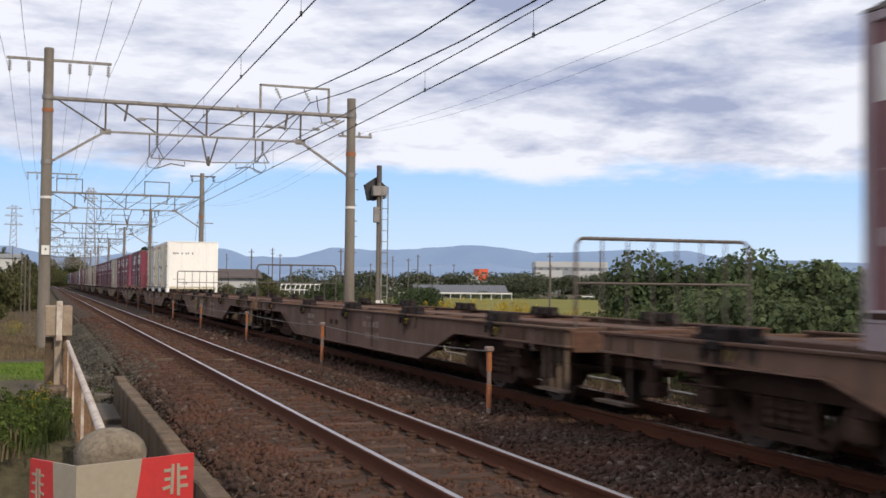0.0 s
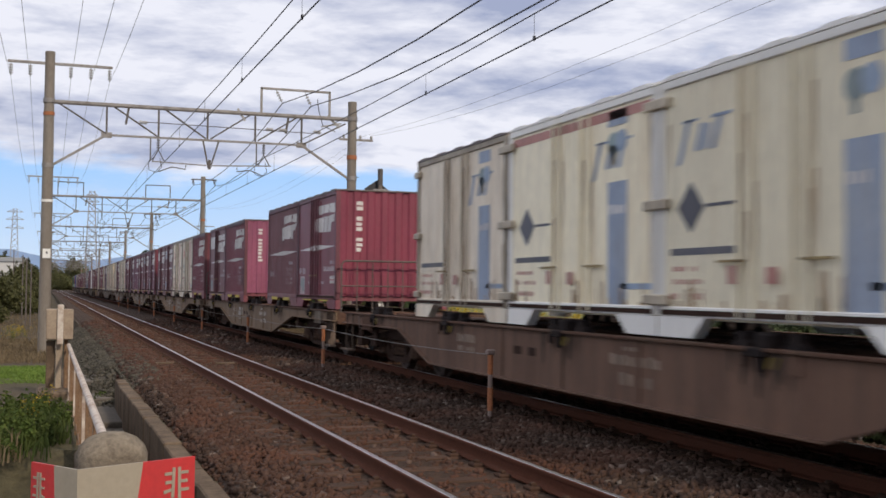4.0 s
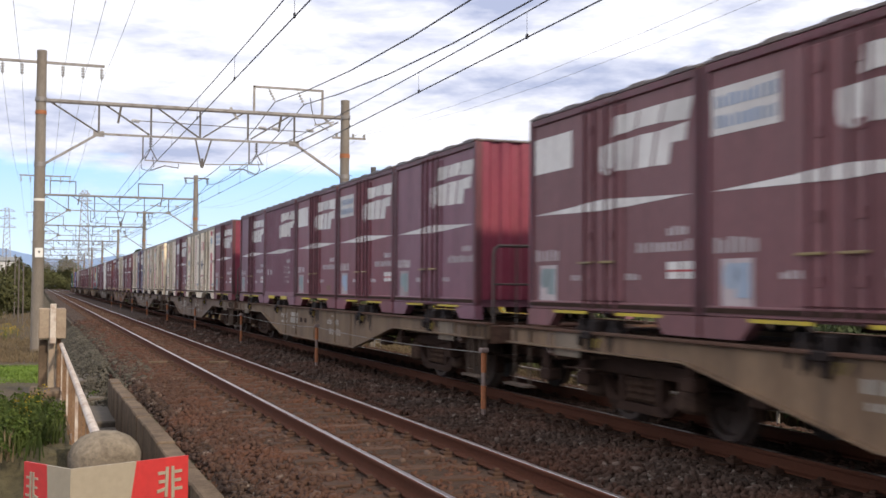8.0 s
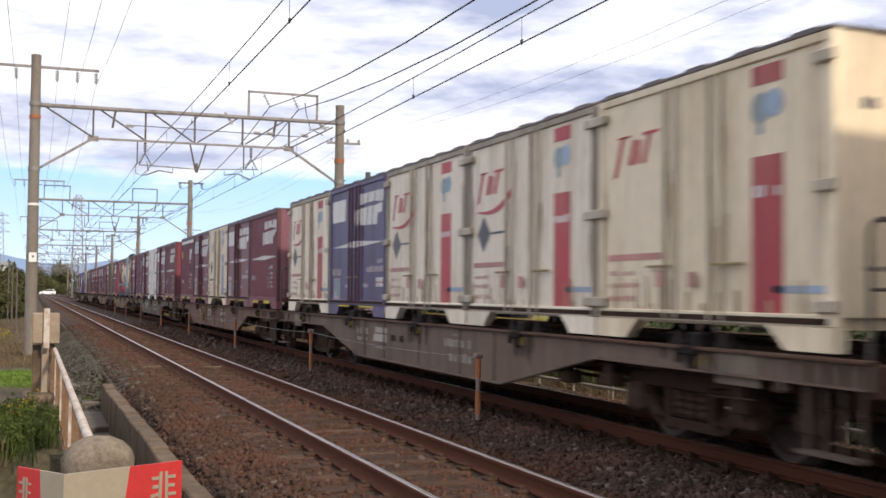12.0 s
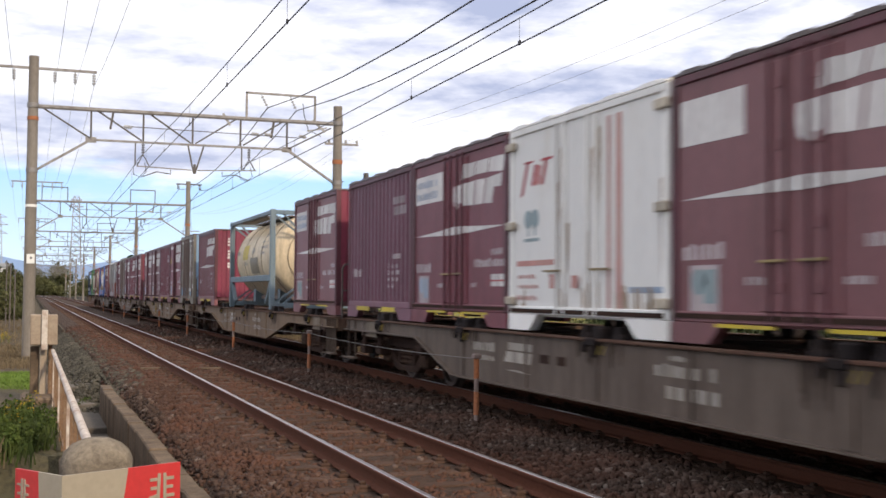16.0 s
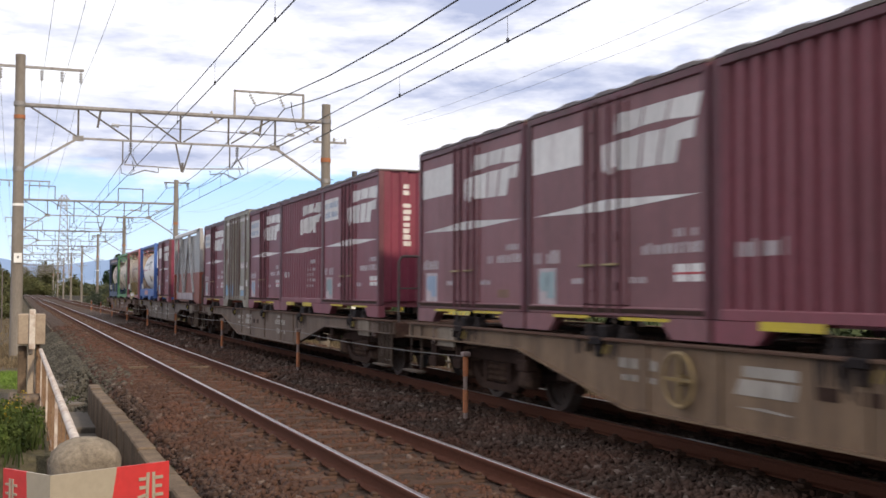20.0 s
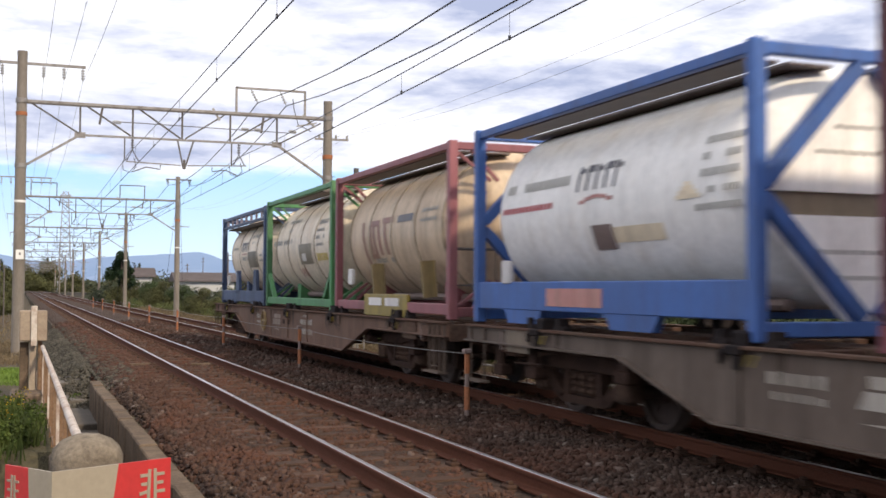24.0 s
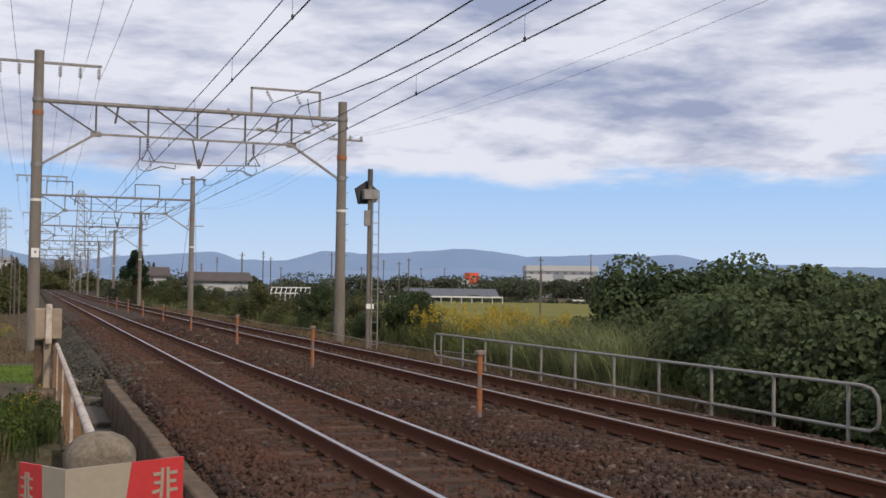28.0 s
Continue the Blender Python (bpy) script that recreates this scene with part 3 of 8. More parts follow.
def box_shell(t, key, length, tall, mat, side, end, roof=None, post=None, end_mat=None):
    """Body, roof, corner posts, base rails, feet and end walls of a closed container."""
    base = 0.17

    def wall(put):
        def f():
            g = Geo()
            sheet(g, side, base + 0.1, tall - 0.04, put)
            return g
        return f
    part("side_wall", cached(key + " side_a", wall(near_side(length)), mat), mat, t)
    part("side_wall", cached(key + " side_b", wall(far_side(length)), mat), mat, t)
    part("floor_pan", cached(key + " pan", lambda: Geo().box(-WID + 0.08, WID - 0.08, 0.08, length - 0.08, base, base + 0.1), mat), mat, t)

    def ends(put):
        def f():
            g = Geo()
            sheet(g, end, base + 0.1, tall - 0.04, put)
            return g
        return f
    em = end_mat or mat
    part("end_wall", cached(key + " end_a", ends(front_end), em), em, t)
    part("end_wall", cached(key + " end_b", ends(rear_end(length)), em), em, t)
    rm = roof or m_roof

    def top():
        k, prof = 5, [(0, tall - 0.045), (length, tall - 0.045), (length, tall - 0.02)]
        for i in range(k - 1, -1, -1):
            p = 0.14 + (length - 0.66) * i / (k - 1)
            prof += [(p + 0.38, tall - 0.02), (p + 0.35, tall - 0.002), (p + 0.03, tall - 0.002), (p, tall - 0.02)]
        return Geo().sweep(prof + [(0, tall - 0.02)], "x", -WID, WID)
    part("roof", cached(key + " roof", top, rm), rm, t)
    pm = post or (m_post_maroon if mat in (m_maroon, m_maroon_brown, m_purple) else mat)
    fm = mat if post is m_post_grey or pm is m_post_maroon else pm
    for i, (x, yy) in enumerate(((-WID, 0.0), (WID - 0.1, 0.0), (-WID, length - 0.1), (WID - 0.1, length - 0.1))):
        part("corner_post", cached(key + " post", lambda: Geo().box(0, 0.1, 0, 0.1, base + 0.02, tall - 0.048, 0.012), pm), pm, t, at=(x, yy, 0))
        foot = 0.82 if length < 5 else 1.1
        prof = [(0, 0), (foot * 0.72, 0), (foot, base + 0.02), (0, base + 0.02)]
        if yy > 0:
            prof = [(0.1 - p, q) for p, q in prof]
        nm = " foot%d" % (yy > 0)
        part("foot", cached(key + nm, lambda pr=prof: Geo().sweep([(p, q) for p, q in pr], "x", 0, 0.12), fm), fm, t, at=(x if x < 0 else x - 0.02, yy, 0))
    for x in (-WID, WID - 0.08):
        part("base_rail", cached(key + " rail", lambda: Geo().box(0, 0.08, 0.1, length - 0.1, base + 0.02, base + 0.12, 0.01), fm), fm, t, at=(x, 0, 0))
        part("top_rail", cached(key + " trail", lambda: Geo().box(0, 0.07, 0.1, length - 0.1, tall - 0.13, tall - 0.05, 0.01), pm), pm, t, at=(x, 0, 0))


def doors(t, key, length, tall, mat, a0, a1, bars=2, handle_mat=None, bar_mat=None):
    """A pair of side doors: two proud leaves with upright locking bars and handles. a0, a1: their places along the side."""
    mid = (a0 + a1) / 2
    for lo, hi in ((a0, mid), (mid, a1)):
        w = hi - lo - 0.012
        leaf = part("door", cached(key + " leaf%.2f" % w, lambda: Geo().box(-0.02, 0.012, 0, w, 0.3, tall - 0.17, 0.008), mat), mat, t, at=(-WID + 0.022, length - hi + 0.006, 0))
        for i in range(bars):
            yy = w * (i + 0.6) / (bars + 0.2)
            part("locking_bar", cached(key + " bar", lambda: Geo().tube([(0, 0, 0.22), (0, 0, tall - 0.1)], 0.017, 6), bar_mat or m_bar, True), bar_mat or m_bar, leaf, at=(-0.035, yy, 0))
        part("door_handle", cached(key + " handle", lambda: Geo().box(-0.06, -0.035, 0, 0.34, -0.012, 0.012, 0.004), handle_mat or m_handle), handle_mat or m_handle, leaf,
             at=(0, w * 0.25, 0.71))
        for z in (0.45, 0.95, 1.6, 2.1):
            part("hinge", cached(key + " hinge", lambda: Geo().box(-0.035, -0.02, 0, 0.07, 0, 0.09, 0.004), mat), mat, leaf, at=(0, w * 0.42, z))


def mark(t, name, polys, prof, put, mat, label=""):
    if polys and name in ("label_plate", "line", "pocket_stripe", "patch", "slot", "badge", "rust_patch"):
        for p in polys:
            part(name, painted([p], prof, put), mat, t, label)
    elif polys and name == "emblem":
        for p in polys:
            part("emblem_stroke", painted([p], prof, put), mat, t, label)
    elif polys:
        ob = part(name, painted(polys, prof, put), mat, t, label)
        if name.endswith("lettering"):
            tagged(ob, label, kind="stuff")


FLATP = [(0.0, 0.0), (0.1, 0.0), (0.102, 0.012), (LEN - 0.102, 0.012), (LEN - 0.1, 0.0), (LEN, 0.0)]
ENDP = ribs(2 * WID, 0.30, 0.03)
ENDFLAT = ribs(2 * WID, 0.6, 0.012)


def place(t, s):
    TRAIN.append((t, s, 1.02))
    return t


def maroon_doors(s, mat=None, panel="plain", seed=1, end=None, number=True, band=False, tone="maroon", post=None):
    """A smooth-sided container with doors, block emblem, sign panel and tapering stripe."""
    mat = mat or m_maroon
    t = thing("freight_container", "%s freight container with side doors and white emblem" % tone, "container", "containers on the goods train")
    key = "plain12 " + mat.name
    side = [(0, 0), (1.28, 0), (1.285, 0.0), (LEN, 0)]
    side = [(a, 0.006) for a, d in side]
    box_shell(t, key + (post.name if post else ""), LEN, TALL, mat, side, ENDP, end_mat=end, post=post)
    doors(t, key, LEN, TALL, mat, 1.36, 2.32, bar_mat=m_bar_maroon)
    put = near_side(LEN)
    # markings run on over the proud door leaves
    side = [(0, 0.006), (1.365, 0.006), (1.366, -0.022), (2.315, -0.022), (2.316, 0.006), (LEN, 0.006)]
    over = [(a, d - 0.003) for a, d in side]
    wide = 1.0 if s % 1 < 0.5 else 1.22
    mark(t, "sign_panel", [rect(0.13, 1.79, wide + 0.12, 2.21)] if panel != "none" else [], side, put, m_mark, "white sign panel")
    if panel == "text":
        mark(t, "lettering", text_bars(0.2, 2.03, 10, 0.07, 0.12, 0.02, seed=seed) + text_bars(0.2, 1.85, 10, 0.07, 0.12, 0.02, seed=seed + 5), over, put, m_mark_paleblue)
    mark(t, "emblem", emblem(1.83, 1.62, 1.78, 0.6), side, put, m_mark, "white slanted block emblem")
    mark(t, "stripe", [[(0.14, 1.30), (1.93, 1.255), (1.93, 1.375)], [(1.93, 1.255), (3.6, 1.31), (1.93, 1.375)]], side, put, m_mark)
    mark(t, "lettering", text_bars(0.17, 0.75, 6, 0.09, 0.15, 0.02, seed=seed) + text_bars(3.16, 0.94, 4, 0.08, 0.09, 0.015, seed=seed + 2), side, put, m_mark_pink)
    mark(t, "lettering", text_bars(2.58, 0.79, 10, 0.085, 0.11, 0.018, seed=seed + 1), side, put, m_mark_pink)
    mark(t, "label_plate", [rect(0.28, 0.25, 0.74, 0.7)], side, put, m_mark_pink, "pale paper label")
    mark(t, "label_print", disc(0.42, 0.55, 0.12) + [rect(0.5, 0.36, 0.7, 0.66)], over, put, m_mark_teal if seed % 3 else m_mark_sky)
    if seed % 2:
        mark(t, "label_plate", [rect(3.16, 0.53, 3.38, 0.69), rect(3.41, 0.53, 3.6, 0.69)], side, put, m_mark, "white paper label")
        mark(t, "label_line", [rect(3.16, 0.595, 3.6, 0.615)], over, put, m_mark_red)
    mark(t, "lettering", text_bars(1.12, 0.52, 3, 0.09, 0.07, 0.015, seed=seed + 3) + text_bars(2.35, 0.52, 3, 0.09, 0.07, 0.015, seed=seed + 4), side, put, m_mark_pink)
    mark(t, "patch", [rect(2.9, 0.36, 3.25, 0.46)] if seed % 4 == 0 else [], side, put, m_rust_patch)
    # Shadow line over the base rail, painted as a dark strip.
    mark(t, "seam", [rect(0.06, 0.225, 3.66, 0.27)], [(0, -0.026), (LEN, -0.026)], put, m_iron, "dark seam above the base rail")
    if band:
        mark(t, "band", [rect(0.12, 2.22, 3.6, 2.33)], side, put, m_mark, "white band below the roof")
        mark(t, "badge", diamond(0.2, 1.55, 0.32, 0.36), [(a, d - 0.004) for a, d in side], put, m_mark_yellow)
    mark(t, "pocket_stripe", [rect(0.72, 0.155, 1.55, 0.187), rect(2.2, 0.155, 3.1, 0.187)], [(0, -0.024), (LEN, -0.024)], put, m_mark_yellow, "yellow stripe over the fork pocket")
    if number:
        mark(t, "end_lettering", text_bars(0.44, 2.16, 10, 0.15, 0.085, 0.022, True, seed), ENDP, front_end, m_mark, "column of white lettering")
    return place(t, s)


def maroon_ribbed(s, mat=None, logo=True, seed=1, end=None, number=True, tone="maroon", initials=False):
    """A ribbed container without side doors."""
    mat = mat or m_maroon
    t = thing("freight_container", "%s ribbed steel freight container" % tone, "container", "containers on the goods train")
    side = ribs(LEN, 0.215, 0.06, 0.026)
    box_shell(t, "ribbed12 " + mat.name, LEN, TALL, mat, side, ENDP, end_mat=end)
    put = near_side(LEN)
    if logo:
        mark(t, "emblem", emblem(1.71, 1.62, 1.82, 0.6), side, put, m_mark, "white slanted block emblem")
        mark(t, "stripe", [[(0.12, 1.29), (2.0, 1.24), (2.0, 1.355)], [(2.0, 1.24), (3.62, 1.30), (2.0, 1.355)]], side, put, m_mark)
    elif initials:
        mark(t, "band", [rect(0.12, 2.25, 3.6, 2.36)], [(0, -0.002), (LEN, -0.002)], put, m_mark)
        mark(t, "emblem", [[(2.38, 1.6), (2.6, 1.6), (2.66, 2.0), (2.5, 2.0)], [(2.7, 1.6), (2.92, 1.6), (3.02, 2.0), (2.74, 2.0)], rect(2.5, 1.5, 2.95, 1.53)], side, put, m_mark)
        mark(t, "badge", [rect(0.18, 1.72, 0.42, 1.98)], side, put, m_mark_yellow)
    else:
        mark(t, "emblem", [rect(2.75, 1.72, 3.4, 1.86), rect(2.7, 1.9, 3.3, 2.02)], side, put, m_mark_dim)
    mark(t, "lettering", text_bars(0.26, 0.73, 6, 0.1, 0.15, 0.02, seed=seed) + text_bars(2.64, 1.0, 4, 0.085, 0.09, 0.015, seed=seed + 1)
         + [r for k in range(3) for r in text_bars(2.4 + 0.235 * k, 0.85, 4, 0.13, 0.075, 0.035, True, seed + k)], side, put, m_mark_pink)
    mark(t, "pocket_stripe", [rect(0.64, 0.125, 1.43, 0.2), rect(2.16, 0.125, 2.9, 0.2)], [(0, -0.022), (LEN, -0.022)], put, m_mark_yellow, "yellow plate over the fork pocket")
    mark(t, "recess", [rect(3.1, 0.5, 3.5, 0.78), rect(3.1, 0.82, 3.5, 1.0)] if seed == 7 else [], side, put, m_bar_maroon, "dark document recess")
    if number:
        mark(t, "end_lettering", text_bars(0.42, 2.14, 10, 0.15, 0.08, 0.022, True, seed), ENDP, front_end, m_mark, "column of white lettering")
        if tone in ("faded pink", "red"):
            mark(t, "emblem", [[(a, z) for a, z in q] for q in emblem(1.42, 1.88, 0.8, 0.3)], ENDP, front_end, m_mark)
    return place(t, s)


def cream_doors(s, mat=None, stripe="lines", badge="tree", seed=1, band=None, end=None, tone="cream"):
    """A pale container with ribbed doors, slanted emblem and coloured stripes."""
    mat = mat or m_cream
    t = thing("freight_container", "%s freight container with ribbed doors and coloured stripes" % tone, "container", "containers on the goods train")
    side = [(0, .004), (1.3, .004)] + [(1.3 + a, d) for a, d in ribs(1.04, 0.235, 0.016, 0.03, 0.05)] + [(2.35, .004), (LEN, .004)]
    box_shell(t, "cream12 " + mat.name + (end.name if end else ""), LEN, TALL, mat, side, ENDFLAT, end_mat=end, roof=m_white if mat in (m_white, m_ivory) else m_roof, post=m_white if mat is m_ivory else mat if mat in (m_tan, m_white) else m_post_grey)
    key = "creambars"
    bar = m_post_pale if mat in (m_cream, m_tan) else mat
    put = near_side(LEN)
    for i, a in enumerate((1.34, 1.53, 2.08, 2.28)):
        part("locking_bar", cached(key, lambda: Geo().tube([(0, 0, 0.2), (0, 0, TALL - 0.12)], 0.018, 6), bar, True), bar, t, at=(-WID - 0.006, LEN - a, 0))
    for a in (1.05, 2.2):
        part("door_handle", cached("creamhandle", lambda: Geo().box(-0.04, -0.01, 0, 0.4, -0.012, 0.012, 0.004), m_handle), m_handle, t, at=(-WID + 0.005, LEN - a - 0.4, 0.70))
    blue = stripe.startswith("blue")
    mark(t, "emblem", slant_emblem(0.3 if not blue or seed % 2 else 2.3, 1.72, 0.86, 0.31), side, put, m_mark_paleblue if blue else m_mark_red, "slanted coloured emblem")
    rnd = random.Random(seed + 70)
    runs = [[(a, z), (a + rnd.uniform(0.015, 0.05), z), (a + 0.02, z - rnd.uniform(0.3, 0.9)), (a + 0.008, z - rnd.uniform(0.3, 0.9))]
            for a, z in [(rnd.choice((1.32, 1.55, 2.06, 2.3, 0.12, 3.58, 1.42, 2.18)) + rnd.uniform(-0.04, 0.04), rnd.uniform(1.0, 2.25)) for _ in range(16)]]
    runs += [[(a, z), (a, 0.27), (a + w, 0.27), (a + w * 0.7, z)] for a, z, w in [(rnd.uniform(0.1, 3.5), rnd.uniform(0.32, 0.62), rnd.uniform(0.02, 0.07)) for _ in range(18)]]
    tagged(part("rust_run", painted(runs, [(a, d - 0.001) for a, d in side], put), m_rust_run, t, "brown rust runs"), "brown rust runs", kind="stuff")
    if badge == "tree":
        mark(t, "tree_badge", disc(0.53, 1.33, 0.115) + disc(0.72, 1.33, 0.115) + [rect(0.51, 1.13, 0.56, 1.23), rect(0.69, 1.13, 0.74, 1.23), rect(0.42, 1.06, 0.84, 1.1)], side, put, m_mark_teal, "faded green tree badge")
    elif badge == "diamond":
        mark(t, "badge", diamond(0.32, 0.97, 0.46, 0.48), side, put, m_mark_dark, "dark diamond badge")
        mark(t, "badge_line", [rect(0.8, 1.2, 1.26, 1.23)], side, put, m_mark_dark)
    if stripe == "lines":
        mark(t, "stripe", [rect(2.5, 0.28, 2.58, 2.3), rect(2.69, 0.28, 2.81, 2.3)], side, put, m_mark_pale, "faded red upright lines")
    else:
        sm = m_mark_paleblue if blue else m_mark_red
        mark(t, "stripe", [rect(2.68, 0.28, 3.1, 1.58), rect(2.68, 2.17, 3.1, 2.33)], side, put, sm, "broad upright stripe")
        mark(t, "tree_badge", disc(2.8, 1.98, 0.13) + [rect(2.76, 1.76, 2.84, 1.86)], side, put, m_mark_teal, "faded green and blue tree badge")
        mark(t, "badge", disc(2.98, 2.0, 0.12), [(a, d - 0.002) for a, d in side], put, m_mark_sky)
        if not blue and seed % 2 == 0:
            swoosh = []
            for k in range(12):
                u, v = k / 12, (k + 1) / 12
                low = [1.5 - 0.05 * math.sin(math.pi * w) + 0.17 * w ** 3 for w in (u, v)]
                top = [q + 0.02 + 0.09 * w for q, w in zip(low, (u, v))]
                swoosh.append([(0.34 + 1.15 * u, low[0]), (0.34 + 1.15 * v, low[1]), (0.34 + 1.15 * v, top[1]), (0.34 + 1.15 * u, top[0])])
            mark(t, "swoosh", swoosh, [(a, d - 0.003) for a, d in side], put, m_mark_red)
        mark(t, "lettering", text_bars(2.71, 1.24, 4, 0.07, 0.1, seed=seed), [(a, d - 0.003) for a, d in side], put, m_mark)
    if band:
        mark(t, "band", [rect(0.12, 2.24, 3.6, 2.34)], side, put, band)
    mark(t, "line", [rect(0.2, 0.77, 1.26, 0.835)], side, put, m_mark_pale if not blue else m_mark_dark)
    mark(t, "lettering", text_bars(0.25, 0.62, 6, 0.06, 0.05, seed=seed) + text_bars(0.25, 0.5, 8, 0.05, 0.05, seed=seed + 1) + text_bars(0.2, 0.36, 7, 0.06, 0.06, seed=seed + 2), side, put, m_mark_pale)
    mark(t, "line", [rect(2.95, 0.45, 3.6, 0.51)], side, put, m_mark_sky)
    # The shadow along the base rail's top is a painted dark strip.
    mark(t, "seam", [rect(0.06, 0.21, 3.66, 0.26)], [(0, -0.026), (LEN, -0.026)], put, m_iron, "dark seam above the base rail")
    mark(t, "label_plate", [rect(1.2, 0.5, 1.36, 0.66), rect(1.75, 0.5, 1.9, 0.64)], [(0, -.03), (LEN, -.03)], put, m_mark_pale)
    for a in (0.02, LEN - 0.14):
        for z in (0.3, 1.22, 2.2):
            part("lashing_eye", cached("eye", lambda: Geo().box(-0.035, 0.02, -0.06, 0.18, 0, 0.1, 0.012), m_post_pale), m_post_pale, t, at=(-WID - 0.006, LEN - a - 0.12, z))
    mark(t, "end_lettering", text_bars(0.28, 1.86, 10, 0.075, 0.09, 0.025, seed=seed) + text_bars(0.3, 0.62, 8, 0.05, 0.045, seed=seed + 2) + text_bars(0.75, 0.4, 3, 0.06, 0.06, seed=seed + 3), ENDFLAT, front_end, m_mark_dark)
    return place(t, s)


def old_container(s, mat, end, tone, seed):
    """A worn older container: ribbed doors, round globe badge, rust."""
    t = thing("freight_container", tone, "container", "containers on the goods train")
    side = [(0, .004), (0.95, .004)] + [(0.95 + a, d) for a, d in ribs(1.5, 0.15, 0.035, 0.03, 0.05)] + [(2.46, .004), (LEN, .004)]
    box_shell(t, "old12 " + mat.name, LEN, TALL + 0.08, mat, side, ENDP, end_mat=end, post=mat)
    put = near_side(LEN)
    for a in (0.3, 1.0, 1.3, 1.7, 2.1, 2.4, 3.3):
        part("locking_bar", cached("oldbar", lambda: Geo().tube([(0, 0, 0.2), (0, 0, TALL - 0.05)], 0.02, 6), m_bar, True), m_bar, t, at=(-WID - 0.006, LEN - a, 0))
    ring = []
    for k in range(20):
        p, q = 2 * math.pi * k / 20, 2 * math.pi * (k + 1) / 20
        ring.append([(2.95 + r * 0.36 * math.cos(u), 1.78 + r * 0.42 * math.sin(u)) for r, u in ((1, p), (1, q), (0.88, q), (0.88, p))])
    tone_g = m_mark if end is m_ltblue else m_mark_dim
    for k, z in enumerate((1.56, 1.76, 1.96)):
        mark(t, "globe_line", [rect(2.64, z, 3.26, z + 0.04)], [(a, d - 0.006) for a, d in side], put, tone_g)
    for a0, z0, z1 in ((2.93, 1.38, 2.18), (2.76, 1.45, 2.1), (3.1, 1.45, 2.1)):
        mark(t, "globe_line", [rect(a0, z0, a0 + 0.04, z1)], [(a, d - 0.004) for a, d in side], put, tone_g)
    mark(t, "globe_badge", ring, [(a, d - 0.002) for a, d in side], put, m_mark if end is m_ltblue else m_mark_dim, "faded white globe badge")
    mark(t, "stripe", [rect(0.2, 1.3, 0.9, 1.36), rect(2.5, 1.02, 3.5, 1.2)], side, put, m_mark_dim)
    mark(t, "lettering", text_bars(2.55, 1.05, 9, 0.08, 0.12, seed=seed) + text_bars(3.1, 0.55, 4, 0.08, 0.1, seed=seed), [(a, d - 0.003) for a, d in side], put, m_mark)
    mark(t, "patch", [rect(0.9, 0.28, 1.5, 0.6), rect(2.6, 0.3, 3.0, 0.45), rect(0.15, 0.3, 0.6, 0.6)], side, put, m_ltblue)
    mark(t, "rust_patch", [rect(0.3, 1.3, 0.55, 1.62)], [(a, d - 0.002) for a, d in side], put, m_rust_patch, "rust-brown worn badge")
    mark(t, "rust_patch", [rect(0.5, 0.5, 0.72, 1.2), rect(2.3, 0.6, 2.48, 2.1)], side, put, m_rust_patch)
    mark(t, "band", [rect(0.12, 2.3, 3.6, 2.38)], side, put, m_mark, "white band below the roof")
    mark(t, "label_plate", [rect(2.5, 0.46, 3.0, 0.56), rect(3.15, 0.56, 3.5, 0.72)], [(a, d - 0.003) for a, d in side], put, m_mark)
    mark(t, "end_lettering", text_bars(0.5, 2.12, 10, 0.17, 0.085, 0.022, True, seed) + text_bars(0.2, 2.3, 16, 0.11, 0.07, 0.015, seed=seed + 7), ENDP, front_end, m_mark)
    return place(t, s)


# ---- tank containers ----
m_data = paint("grey_brown_plate", (0.22, 0.19, 0.14), (0.15, 0.12, 0.09))
m_data_pale = paint("pale_tan_plate", (0.45, 0.38, 0.27), (0.34, 0.27, 0.19))
m_mark_worn = paint("worn_red_brown_marking", (0.27, 0.13, 0.11), (0.40, 0.27, 0.18), stain=0.8)
ROWS = {"plain": ((0.5, 1.85, 5, 0.16), (1.5, 1.9, 9, 0.07), (1.7, 1.7, 3, 0.06), (0.3, 1.42, 16, 0.11), (4.35, 1.75, 6, 0.1), (4.35, 1.6, 5, 0.06), (4.35, 1.45, 6, 0.07), (4.4, 1.3, 5, 0.06)),
        "small": ((0.9, 1.5, 6, 0.06), (2.1, 1.18, 8, 0.1), (3.3, 1.75, 8, 0.09), (3.5, 1.6, 4, 0.07), (4.4, 1.25, 7, 0.05), (4.4, 1.12, 8, 0.06)),
        "mid": ((0.5, 1.5, 5, 0.1), (2.9, 1.5, 4, 0.14), (4.1, 1.9, 7, 0.06), (4.1, 1.75, 6, 0.06), (4.1, 1.6, 7, 0.06), (4.1, 1.45, 5, 0.06), (1.5, 1.2, 6, 0.07)),
        "red": ((2.0, 0.88, 9, 0.07), (4.5, 1.6, 6, 0.06), (4.5, 1.45, 6, 0.06))}
m_band = paint("dusty_brown_band", (0.28, 0.22, 0.15), (0.18, 0.13, 0.09))
TL = 6.06


